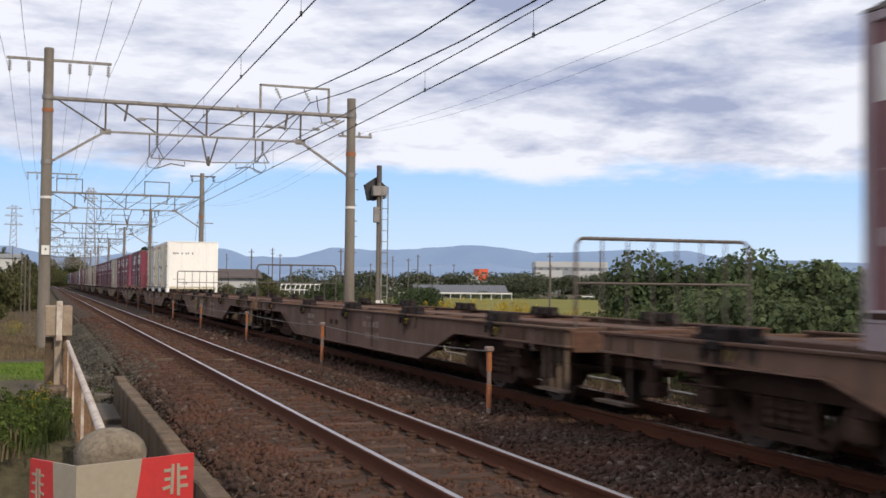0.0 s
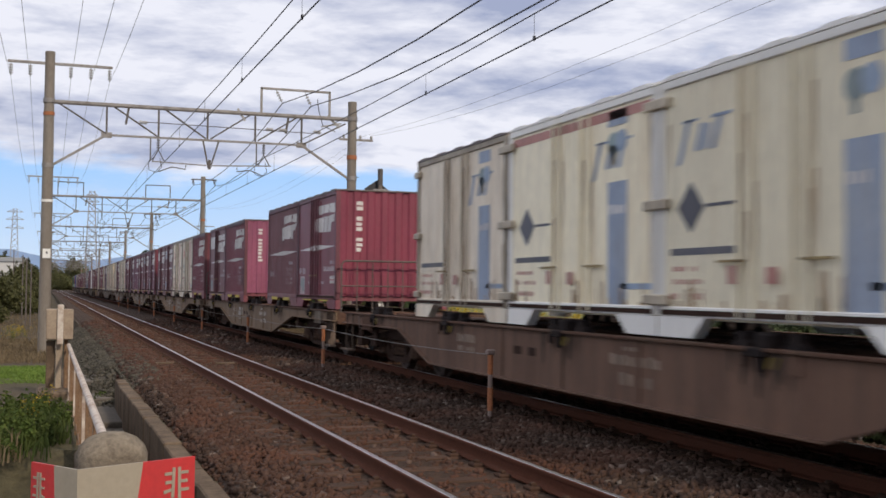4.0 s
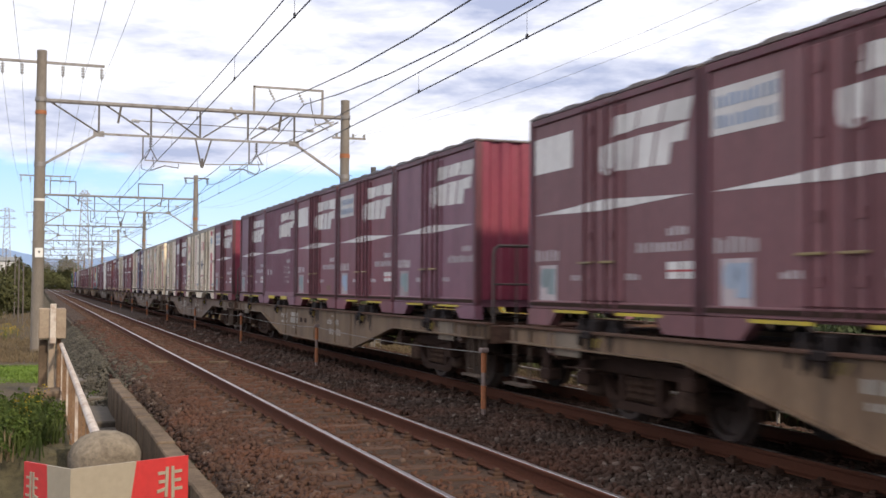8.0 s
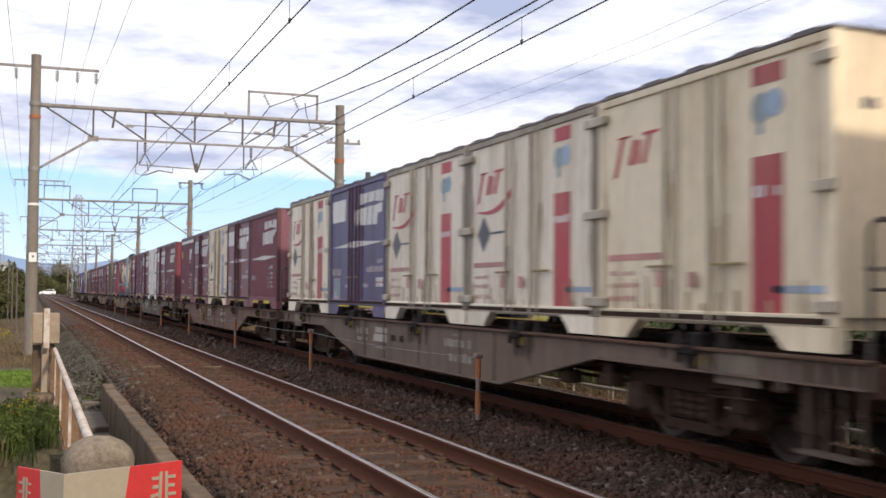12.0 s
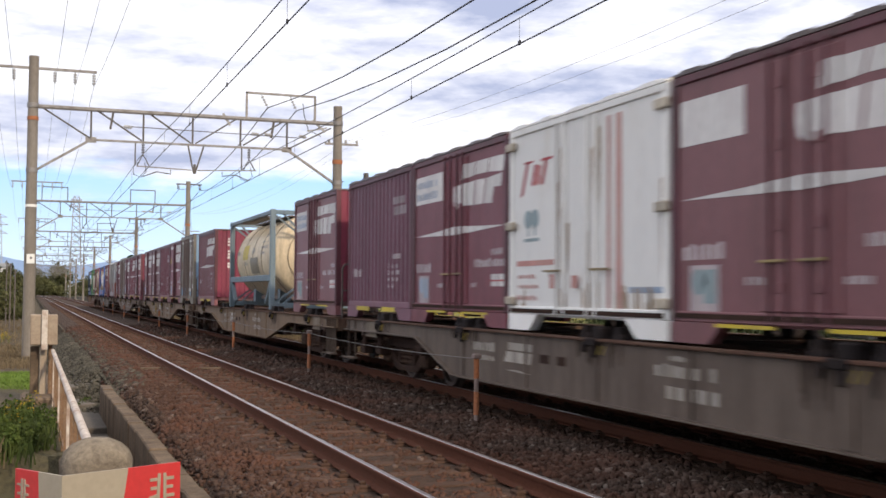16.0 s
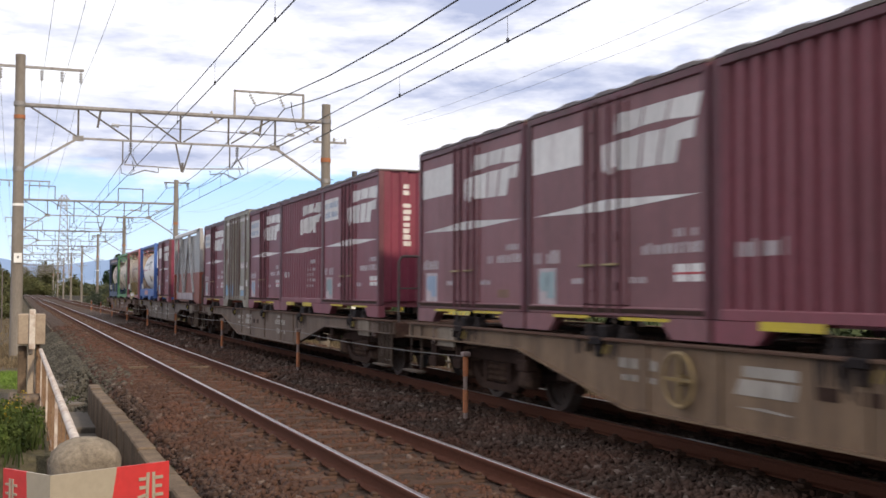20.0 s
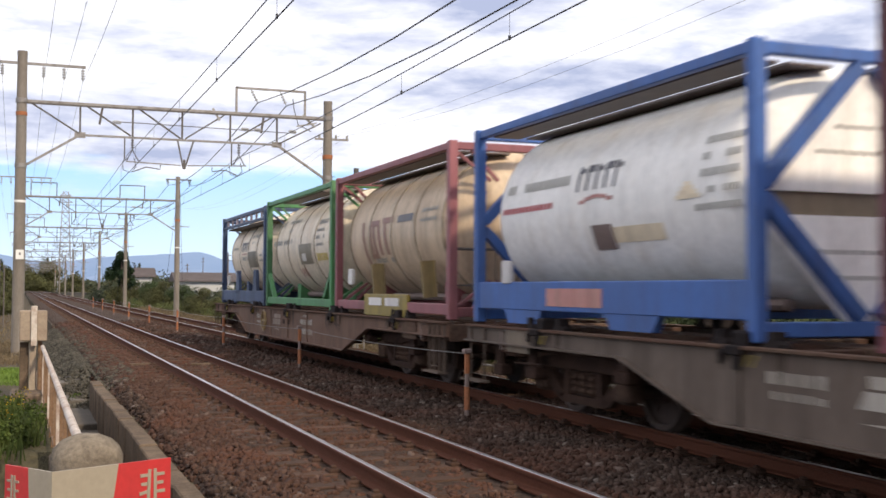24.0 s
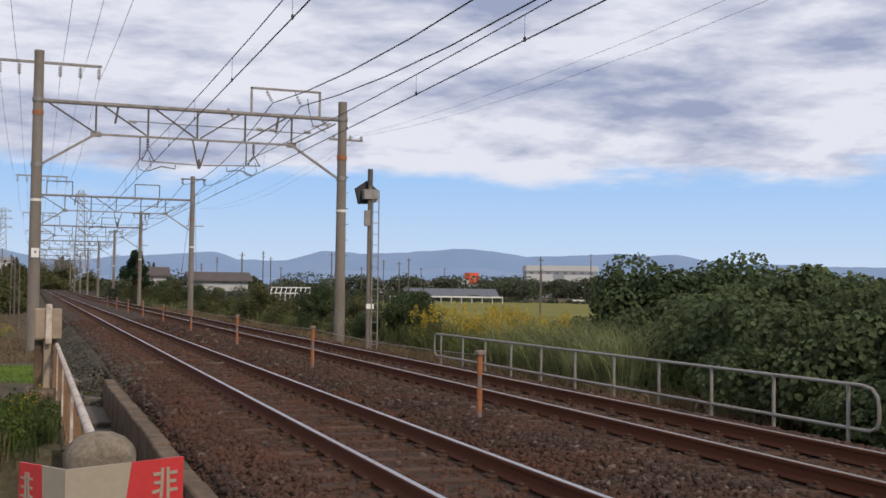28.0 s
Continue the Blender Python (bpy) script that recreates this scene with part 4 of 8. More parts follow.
def tank(s, steel, shell, tone, style="plain", seed=1, label_mat=None):
    """A tank in a twenty-foot frame: posts, rails, braces, shell with bands, walkway, saddles and plates."""
    t = thing("tank_container", tone, "tank container", "tanks on the goods train")
    key = "tank " + steel.name + style
    tall, r, zc = 2.52, 1.1, 1.36
    if style == "small":
        tall, r, zc = 2.46, 1.04, 1.37
    for x in (-WID, WID - 0.13):
        for yy in (0.0, TL - 0.13):
            part("corner_post", cached(key + " post", lambda: Geo().box(0, 0.13, 0, 0.13, 0, tall, 0.012), steel), steel, t, at=(x, yy, 0))
    for x in (-WID + 0.02, WID - 0.12):
        part("top_rail", cached(key + " trail", lambda: Geo().box(0, 0.1, 0.13, TL - 0.13, tall - 0.12, tall - 0.02, 0.01), steel), steel, t, at=(x, 0, 0))
        low = {"mid": 0.72, "deep": 0.18}.get(style, 0.06)
        hh = {"deep": 0.34, "small": 0.3}.get(style, 0.16)
        part("side_rail", cached(key + " srail", lambda: Geo().box(0, 0.1, 0.13, TL - 0.13, low, low + hh, 0.012), steel), steel, t, at=(x, 0, 0))
        if style == "small":
            part("upper_rail", cached(key + " urail", lambda: Geo().box(0, 0.06, 0.13, TL - 0.13, tall - 0.34, tall - 0.27, 0.01), steel), steel, t, at=(x, 0, 0))
            for k in range(8):
                part("rail_post", cached(key + " rpost", lambda: Geo().box(0, 0.05, 0, 0.08, tall - 0.28, tall - 0.1), m_mark_dim), m_mark_dim, t, at=(x, 0.5 + k * 0.68, 0))
        for y0, d in ((0.13, 1), (TL - 0.13, -1)):
            if style in ("plain", "mid"):
                part("brace", Geo().bar((x + 0.05, y0, 0.75), (x + 0.05, y0 + d * 0.65, 0.16), 0.09), steel, t)
    for yy in (0.02, TL - 0.12):
        g = Geo().box(-WID + 0.13, WID - 0.13, 0, 0.1, tall - 0.13, tall - 0.02, 0.01).box(-WID + 0.13, WID - 0.13, 0, 0.1, 0.04, 0.17, 0.01)
        part("end_beam", cached(key + " ebeam", lambda: g, steel), steel, t, at=(0, yy, 0))
        for sx in (-1, 1):
            ends = ((tall - 0.15, 0.35, tall - 0.75, 0.07), (0.16, 0.35, 0.75, 0.07)) if style != "deep" else ((tall / 2 + 0.05, 0.1, tall - 0.15, 0.12), (tall / 2 - 0.05, 0.1, 0.2, 0.12))
            for z0, x1, z1, w in ends:
                if style == "deep":
                    part("end_brace", Geo().bar((sx * (WID - 0.12), 0.05, z0), (sx * x1, 0.05, z1), w), steel, t, at=(0, yy, 0))
                else:
                    for k in (0, 0.16):
                        part("end_brace", Geo().bar((sx * (WID - 0.12 - k), 0.05, z0 + (0.1 if z0 > 1 else -0.1) * (k > 0)), (sx * (x1 + 0.22 - k * 0.7), 0.05, z1 + (0.2 if z0 > 1 else -0.2)), 0.045), steel, t, at=(0, yy, 0))

    def barrel():
        y0, y1 = 0.2, TL - 0.2
        prof = [(0.001, y0)] + [(r * math.sin(k * math.pi / 12), y0 + 0.42 * (1 - math.cos(k * math.pi / 12))) for k in range(1, 7)]
        prof += [(r, y0 + 0.42 + (y1 - y0 - 0.84) * k / 6) for k in range(1, 6)]
        prof += [(r * math.sin(k * math.pi / 12), y1 - 0.42 * (1 - math.cos(k * math.pi / 12))) for k in range(6, 0, -1)] + [(0.001, y1)]
        return Geo().lathe(prof, 40, "y", (0, 0, zc))
    part("tank_shell", cached(key + shell.name + " shell", barrel, shell, True), shell, t, "pale rounded tank shell")
    for k in range(0 if style == "deep" else 5):
        yy = 0.62 + (TL - 1.24) * k / 4
        part("band", cached(key + shell.name + " band", lambda: Geo().lathe([(r + 0.002, -0.022), (r + 0.012, -0.018), (r + 0.012, 0.018), (r + 0.002, 0.022)], 40, "y", (0, 0, zc)), m_band, True), m_band, t, at=(0, yy, 0))
    if style != "small":
        short = style in ("plain", "mid")
        for x0, x1 in ((-WID + 0.13, -0.72), (-0.62, -0.14), (0.14, 0.62)):
            y0, y1 = (1.15, TL - 1.25) if short and x0 < -1 else (0.7, TL - 0.8) if short else (0.35, TL - 0.35)
            part("walkway_plate", Geo().box(x0, x1, y0, y1, tall - 0.13, tall - 0.1, 0.006), m_roof, t, "dusty brown walkway plate")
    if style == "deep":
        for z0, z1, up in ((1.27, 2.3, 1), (1.07, 0.1, -1)):
            g = [(-1.12, z0), (1.12, z0), (0.16, z1), (-0.16, z1)]
            part("end_plate", Geo().sweep(g if up > 0 else g[::-1], "y", 0.13, 0.15), shell, t, "white end plate")
            bars = [(-0.3 + 0.11 * k, z0 + up * 0.55, 0.08) for k in range(7)] + [(-0.5 + 0.1 * k, z0 + up * 0.33, 0.07) for k in range(9)]
            lt = Geo()
            for a, z, w in bars:
                lt.box(a, a + w * 0.8, 0.126, 0.129, z, z + 0.04)
            tagged(part("end_lettering", lt, m_mark_grey, t), kind="stuff")
        part("end_gap", Geo().box(-1.1, 1.1, 0.16, 0.2, 1.0, 1.34), m_band, t, "dark gap between the end plates")
    if style == "small":
        part("walkway", cached(key + " walk", lambda: Geo().box(-WID + 0.14, WID - 0.14, 0.2, TL - 0.2, tall - 0.37, tall - 0.33, 0.008), m_roof), m_roof, t)
    part("manhole", cached(key + " man", lambda: Geo().lathe([(0.26, zc + r - 0.05), (0.26, tall - 0.12), (0.2, tall - 0.08)], 16), m_bar, True), m_bar, t, at=(0, TL / 2, 0))
    for yy in (1.2, TL - 1.5):
        part("saddle", cached(key + " saddle", lambda: Geo().box(-0.72, 0.72, 0, 0.3, 0.16, zc - r * 0.7, 0.01), steel), steel, t, at=(0, yy, 0))
    if style in ("small", "deep"):
        for yy in (1.0, 3.4) if style == "small" else ():
            part("bracket", cached(key + " bracket", lambda: Geo().sweep([(0, 0.3), (0.55, 0.3), (0.4, 0.9), (0.15, 0.9)], "x", -WID + 0.02, -WID + 0.1), steel), steel, t, at=(0, yy, 0))
        for yy in (0.9, 3.9) if style == "small" else (1.55, 4.1):
            part("pocket", cached(key + " pocket", lambda: Geo().sweep([(0.1, 0.02), (0.9, 0.02), (1.05, 0.22), (-0.05, 0.22)], "x", -WID + 0.03, -WID + 0.12), steel), steel, t, at=(0, yy, 0))
    for sx in (-1,):
        part("lower_pipe", cached(key + " pipe", lambda: Geo().tube([(-0.5, 0.5, 0.3), (-0.5, TL - 0.5, 0.3)], 0.06, 8), m_bar, True), m_bar, t)

    # plates and lettering bent round the shell
    def bent(a0, z0, a1, z1, lift=0.006, lean=0.0):
        k = 6
        vs = []
        for i in range(k + 1):
            h = (z0 + (z1 - z0) * i / k - zc) / r
            ang = math.asin(max(-0.95, min(0.95, h)))
            for a in (a0, a1):
                vs.append((-(r + lift) * math.cos(ang), TL - a - lean * (z0 + (z1 - z0) * i / k - z0), zc + (r + lift) * math.sin(ang)))
        return vs, [(2 * i, 2 * i + 1, 2 * i + 3, 2 * i + 2) for i in range(k)]

    def plates(name, rects, mat, lift=0.006, label="", lean=0.0):
        g = Geo()
        for q in rects:
            g.add(*bent(*q, lift, lean))
        ob = part(name, g, mat, t, label)
        if name == "lettering":
            tagged(ob, label, kind="stuff")
    rnd = random.Random(seed)
    if style == "deep":
        # a slanted wordmark over a tan arc, a data box on a tan strip, a tan triangle
        for k in range(5):
            plates("wordmark", [(2.66 + 0.2 * k, 1.5, 2.72 + 0.2 * k, 1.78), (2.72 + 0.2 * k, 1.7, 2.82 + 0.2 * k, 1.78 if k % 2 else 1.75)], m_mark_dark)
        plates("wordmark_arc", [(2.75 + 0.12 * k, 1.36 + 0.05 * math.sin(k * 0.6), 2.88 + 0.12 * k, 1.4 + 0.05 * math.sin(k * 0.6)) for k in range(6)], m_mark_pale)
        plates("data_box", [(2.98, 0.86, 3.42, 1.12)], m_bar, 0.012, "brown data box")
        plates("tan_strip", [(3.43, 0.92, 4.4, 1.08)], m_tan)
        for k in range(4):
            plates("triangle", [(4.68 + 0.05 * k, 1.27 + 0.04 * k, 5.08 - 0.05 * k, 1.31 + 0.04 * k)], m_tan)
    box = {"mid": (2.62, 0.95, 3.78, 1.38), "plain": (2.86, 0.95, 3.97, 1.38), "small": (3.07, 0.98, 4.16, 1.4)}.get(style)
    if box:
        plates("data_plate", [box], m_data, 0.008, "grey-brown data plate")
    if style == "small":
        for k in range(5):
            plates("wordmark", [(2.06 + 0.18 * k, 1.42, 2.12 + 0.18 * k, 1.68), (2.12 + 0.18 * k, 1.6, 2.2 + 0.18 * k, 1.66)], m_mark_dark)
        plates("wordmark_arc", [(2.2, 1.34, 2.9, 1.37)], m_mark_pale)
        plates("tag", [(4.9, 1.2, 5.15, 1.42)], m_mark, 0.008)
        plates("warning_plate", [(5.0, 0.82, 5.38, 1.0)], m_handle)
    if style == "red":
        # worn block wordmark in red-brown slanted strokes
        for a, w, z0, z1 in ((1.55, 0.16, 0.75, 1.6), (1.9, 0.14, 1.0, 1.55), (2.1, 0.14, 1.0, 1.55), (2.38, 0.14, 1.0, 1.6), (2.72, 0.16, 1.0, 1.6)):
            plates("wordmark", [(a, z0, a + w, z1)], m_mark_worn, 0.006, lean=-0.25)
        for a, w, z0, z1 in ((1.85, 0.45, 1.5, 1.6), (1.85, 0.42, 0.95, 1.03), (2.55, 0.6, 1.52, 1.62)):
            plates("wordmark", [(a, z0, a + w, z1)], m_mark_worn, 0.007, lean=-0.25)
        plates("dark_plate", [(3.35, 1.5, 4.1, 1.62)], m_mark_dark)
    if style == "mid":
        part("end_plate", Geo().box(-0.3, 0.5, 0.165, 0.19, 1.22, 1.72), m_data_pale, t, "pale square plate on the tank end")
        ring = [(0.72 * math.cos(k * math.pi / 16), 0.277, zc + 0.72 * math.sin(k * math.pi / 16)) for k in range(33)]
        part("seam_ring", Geo().tube(ring, 0.012, 6), m_band, t, "dark seam ring on the tank end", True)
    words = []
    for row, (a, z, n, h) in enumerate(((0.8, 1.6, 14, 0.11), (5.1, 1.75, 5, 0.07), (5.1, 1.6, 5, 0.07), (5.1, 1.45, 5, 0.07), (5.1, 1.3, 5, 0.06), (5.0, 1.15, 6, 0.06)) if style == "deep" else ROWS.get(style) or ((0.9, 2.0, 9, 0.09), (1.0, 1.75, 12, 0.08), (4.3, 2.0, 9, 0.07), (4.3, 1.8, 8, 0.07), (4.3, 1.62, 10, 0.06), (4.4, 1.35, 7, 0.07))):
        for k in range(n):
            if rnd.random() > 0.15:
                words.append((a + k * 0.12, z, a + k * 0.12 + 0.08, z + h))
    plates("lettering", words, label_mat or m_mark_grey)
    if style == "mid":
        plates("warning_plate", [(1.5, 1.35, 2.3, 1.75)], m_mark_yellow, label="yellow warning plate")
    if style == "plain":
        for k in range(5):
            plates("yellow_letter", [(4.4 + 0.17 * k, 1.0, 4.5 + 0.17 * k, 1.15)], m_mark_yellow)
        plates("tag", [(3.1, 1.02, 3.45, 1.18)], m_mark, 0.014)
        for k in range(4):
            plates("red_script", [(2.58 + 0.16 * k, 0.68 + 0.03 * (k % 2), 2.66 + 0.16 * k, 0.86)], m_mark_pale, lean=-0.3)
    if style == "deep":
        plates("lettering", [(0.72 + 0.1 * k, 1.36, 0.79 + 0.1 * k, 1.43) for k in range(14)], m_mark_red)
        part("name_plate", Geo().box(-WID + 0.01, -WID + 0.018, TL - 3.45, TL - 2.16, 0.24, 0.44), m_mark_pale, t, "faded orange name plate")
    if style == "red":
        part("fork_pocket", Geo().box(-WID + 0.012, -WID + 0.07, TL - 4.2, TL - 1.9, -0.02, 0.34, 0.01), m_handle_y, t, "yellow fork pocket plate")
        for a in (2.2, 3.1):
            part("tag", Geo().box(-WID + 0.004, -WID + 0.012, TL - a - 0.7, TL - a, 0.15, 0.28), m_mark, t)
        for yy in (1.2, TL - 2.35):
            part("strap", Geo().bar((-WID + 0.16, yy, 0.3), (-WID + 0.13, yy + 0.06, 0.85), 0.22, 0.05), m_handle, t, "rusty strap")
    if style in ("small", "red", "deep"):
        part("tag_box", Geo().box(-WID + 0.0, -WID + 0.06, 4.9, 5.15, 0.5, 0.78, 0.01), m_mark, t, "small white tag box")
    return place(t, s)


def bulk_container(s):
    """A twenty-foot hopper container: grey above, red-brown below, with slanting side frames."""
    t = thing("bulk_container", "grey and red-brown hopper container with slanting frame bars", "container", "containers on the goods train")
    grey, red = paint("bulk_grey", (0.36, 0.35, 0.34), (0.25, 0.22, 0.2)), paint("bulk_red", (0.24, 0.06, 0.035), (0.16, 0.06, 0.04))
    L6 = 6.4
    part("hopper", Geo().sweep([(0.75, 0.75), (L6 - 0.75, 0.75), (L6 - 0.3, 2.05), (L6 - 1.2, 2.35), (1.2, 2.35), (0.3, 2.05)], "x", -WID + 0.12, WID - 0.12), grey, t)
    part("lower_panel", Geo().sweep([(0.2, 0.05), (L6 - 0.2, 0.05), (L6 - 0.2, 1.05), (0.2, 1.05)], "x", -WID + 0.06, WID - 0.06), red, t, "red-brown lower panel")
    for x in (-WID, WID - 0.12):
        for yy, w in ((0, 0.75), (L6 - 0.16, 0.16)):
            part("corner_post", Geo().box(x, x + 0.12, yy, yy + w, 1.05, 2.5, 0.012), grey, t)
            part("post_foot", Geo().box(x, x + 0.12, yy, yy + w, 0.0, 1.05, 0.012), red, t)
        part("top_rail", Geo().box(x, x + 0.12, 0.1, L6 - 0.1, 2.4, 2.52, 0.012), m_mark, t)
        part("bottom_rail", Geo().box(x, x + 0.12, 1.6, L6 - 1.0, 0.12, 0.36, 0.012), m_mark_dim, t)
        for a, b in ((1.5, 2.7), (2.7, 3.7), (4.0, 4.9), (4.9, 5.6)):
            part("frame_bar", Geo().bar((x + 0.04, a, 0.36 if a in (1.5, 4.0) else 2.4), (x + 0.04, b, 2.4 if a in (1.5, 4.0) else 0.36), 0.09), grey, t)
    part("roof_hatch", Geo().lathe([(0.4, 2.35), (0.4, 2.48), (0.2, 2.52)], 16), m_bar, t, at=(0, 3.2, 0))
    part("tail_frame", Geo().bar((-WID + 0.06, L6 - 0.1, 2.45), (-WID + 0.06, L6 + 0.0, 1.6), 0.1), grey, t)
    return place(t, s)


# ---- flat wagons ----
WAGON = 20.33


def bogie(parent, yy, key):
    """A two-axle truck: side frames, bolster, springs, brake beams and turning wheelsets."""
    b = part("bogie", cached("bolster", lambda: Geo().box(-0.95, 0.95, -0.22, 0.22, 0.42, 0.66, 0.03).box(-0.8, 0.8, -0.9, -0.84, 0.35, 0.45).box(-0.8, 0.8, 0.84, 0.9, 0.35, 0.45), m_iron), m_iron, parent, at=(0, yy, 0))
    def frame_side():
        g = Geo()
        for q in ([(-1.2, 0.56), (1.2, 0.56), (1.05, 0.66), (0.5, 0.72), (-0.5, 0.72), (-1.05, 0.66)], [(-0.5, 0.19), (0.5, 0.19), (0.56, 0.28), (-0.56, 0.28)],
                  [(-0.56, 0.2), (-0.42, 0.28), (-0.86, 0.56), (-1.02, 0.52)], [(0.42, 0.28), (0.56, 0.2), (1.02, 0.52), (0.86, 0.56)],
                  [(-0.42, 0.28), (-0.32, 0.28), (-0.32, 0.57), (-0.42, 0.57)], [(0.32, 0.28), (0.42, 0.28), (0.42, 0.57), (0.32, 0.57)]):
            g.sweep(q, "x", -0.06, 0.06)
        return g
    for sx in (-1, 1):
        part("side_frame", cached("sideframe", frame_side, m_iron), m_iron, b, at=(sx * 0.98, 0, 0))
        for k in (-0.2, 0, 0.2):
            part("spring", cached("spring", lambda: Geo().lathe([(0.07, 0.3 + i * 0.035) if i % 2 else (0.05, 0.3 + i * 0.035) for i in range(8)], 10), m_spring, True), m_spring, b, at=(sx * 1.0, k, 0))
        for k in (-0.95, 0.95):
            part("axle_box", cached("axlebox", lambda: Geo().box(-0.1, 0.1, -0.16, 0.16, 0.28, 0.57, 0.04).lathe([(0.001, 0.125), (0.07, 0.12), (0.11, 0.1)], 12, "x", (0, 0, 0.41)).lathe([(0.001, -0.125), (0.07, -0.12), (0.11, -0.1)], 12, "x", (0, 0, 0.41)), m_spring), m_spring, b, at=(sx * 1.0, k, 0))
    for k in (-0.95, 0.95):
        def wheels():
            g = Geo().tube([(-0.95, 0, 0), (0.95, 0, 0)], 0.07, 10)
            for sx in (-1, 1):
                g.lathe([(0.1, sx * 0.5), (0.12, sx * 0.49), (0.36, sx * 0.52), (0.405, sx * 0.505), (0.43, sx * 0.5), (0.43, sx * 0.53), (0.405, sx * 0.545), (0.4, sx * 0.63), (0.34, sx * 0.63), (0.32, sx * 0.58), (0.12, sx * 0.58), (0.1, sx * 0.62)], 24, "x")
                for a in range(4):
                    c, d = math.cos(a * math.pi / 2), math.sin(a * math.pi / 2)
                    g.box(sx * 0.585 - 0.006, sx * 0.585 + 0.006, c * 0.22 - 0.03, c * 0.22 + 0.03, d * 0.22 - 0.03, d * 0.22 + 0.03)
            return g
        for sx in (-1, 1):
            for e in (-0.47, 0.47):
                part("brake_shoe", cached("shoe", lambda: Geo().box(-0.07, 0.07, -0.035, 0.035, 0.24, 0.52, 0.015).bar((0, 0, 0.5), (0, 0, 0.72), 0.03), m_iron), m_iron, b, at=(sx * 0.58, k + e, 0))
        w = part("wheelset", cached("wheelset", wheels, m_wheel, True), m_wheel, b, at=(0, k, 0.405))
        WHEELS.append((w, k))
    return b


def wagon(k, colour, brake_wheel=False, seed=1, old=False):
    mat = m_sill[colour]
    tone = {"rust": "rust-brown", "khaki": "dusty khaki", "grey": "dusty grey", "slate": "slate-grey"}[colour]
    t = thing("flat_wagon", "%s flat container wagon with fish-bellied side sills" % tone, "railway wagon", "wagons of the goods train")
    L = WAGON - 0.75
    y0 = 0.38
    y1 = y0 + L
    belly = 0.33
    rise, foot = {"rust": (4.0, 5.6), "slate": (4.4, 6.0)}.get(colour, (4.4, 6.9))
    lower = [(y0, 0.79), (rise, 0.79), (foot, belly), (WAGON - foot, belly), (WAGON - rise, 0.79), (y1, 0.79)]
    outline = lower + [(y1, 0.97), (y0, 0.97)]
    em = m_deck if colour == "rust" else m_plate_dusty
    for sx in (-1, 1):
        a, b = (-1.29, -1.265) if sx < 0 else (1.265, 1.29)

        def sill():
            g = Geo().sweep(outline, "x", a, b)
            for (p, zp), (q, zq) in zip(lower, lower[1:]):
                g.bar((a + 0.0125 - 0.035, p, zp), (a + 0.0125 - 0.035, q, zq), 0.09, 0.018)
            for p in (2.6, foot + 0.3, 8.4, WAGON / 2, WAGON - 8.4, WAGON - foot - 0.35, WAGON - 2.6):
                g.box(a - 0.02 if sx < 0 else b, a if sx < 0 else b + 0.02, p, p + (0.16 if abs(p - foot - 0.3) < 0.01 or abs(p - WAGON + foot + 0.35) < 0.01 else 0.05), 0.8 if p < 6 or p > WAGON - 6 else belly + 0.02, 0.96)
            return g
        part("side_sill", cached("sill%d %.1f" % (sx, foot), sill, mat), mat, t)
        part("flange", cached("flange%d" % sx, lambda: Geo().box(a - 0.05, b + 0.05, y0, y1, 0.965, 0.995, 0.006), m_deck), m_deck, t)
        # hand grips and steps hang from the corners
        for p in (0.44, WAGON - 1.04):
            g = Geo()
            for dp in (0, 0.2, 0.4, 0.6) if p < 3 else (0.05, 0.5):
                g.bar((sx * 1.31, p + dp, 0.95), (sx * 1.31, p + dp, 0.3), 0.045 if p < 3 else 0.025, 0.014)
            g.box(sx * 1.31 - 0.1, sx * 1.31 + 0.04, p - 0.03, p + 0.63, 0.275, 0.3)
            part("step", CACHE.setdefault("step%d%.1f" % (sx, p), g.mesh("step", m_step)), m_step, t, "worn grey step ladder")
            part("end_plate", cached("eplate%d" % sx, lambda: Geo().box(-0.008, 0.008, 0, 0.62, 0.7, 0.965, 0.003), em), em, t, "pale dusty corner plate", at=(sx * 1.305, p + (1.2 if p < 3 else -1.25), 0))
        for p in (1.3, WAGON - 1.6):
            part("grip", cached("grip", lambda: Geo().tube([(0, 0, 0.74), (-0.06, 0, 0.72), (-0.06, 0, 0.95), (0, 0, 0.93)], 0.011, 6), m_bar), m_bar, t, at=(sx * 1.29, p, 0))
    part("centre_sill", cached("csill", lambda: Geo().box(-0.28, 0.28, y0, y1, 0.5, 0.975, 0.01), m_deck), m_deck, t)
    part("deck", cached("deck", lambda: Geo().box(-1.262, 1.262, y0 + 0.12, y1 - 0.12, 0.82, 0.86, 0.006), m_iron), m_iron, t)
    for p in (y0, y1 - 0.12):
        part("end_beam", cached("ebeam", lambda: Geo().box(-1.26, 1.26, 0, 0.12, 0.72, 0.96, 0.012), m_deck), m_deck, t, at=(0, p, 0))
    lock = [(-0.12, 0.985), (0.12, 0.985), (0.11, 1.02), (0.06, 1.05), (0.05, 1.12), (-0.05, 1.12), (-0.06, 1.05), (-0.11, 1.02)]
    rnd = random.Random(seed + 3)
    drips = []
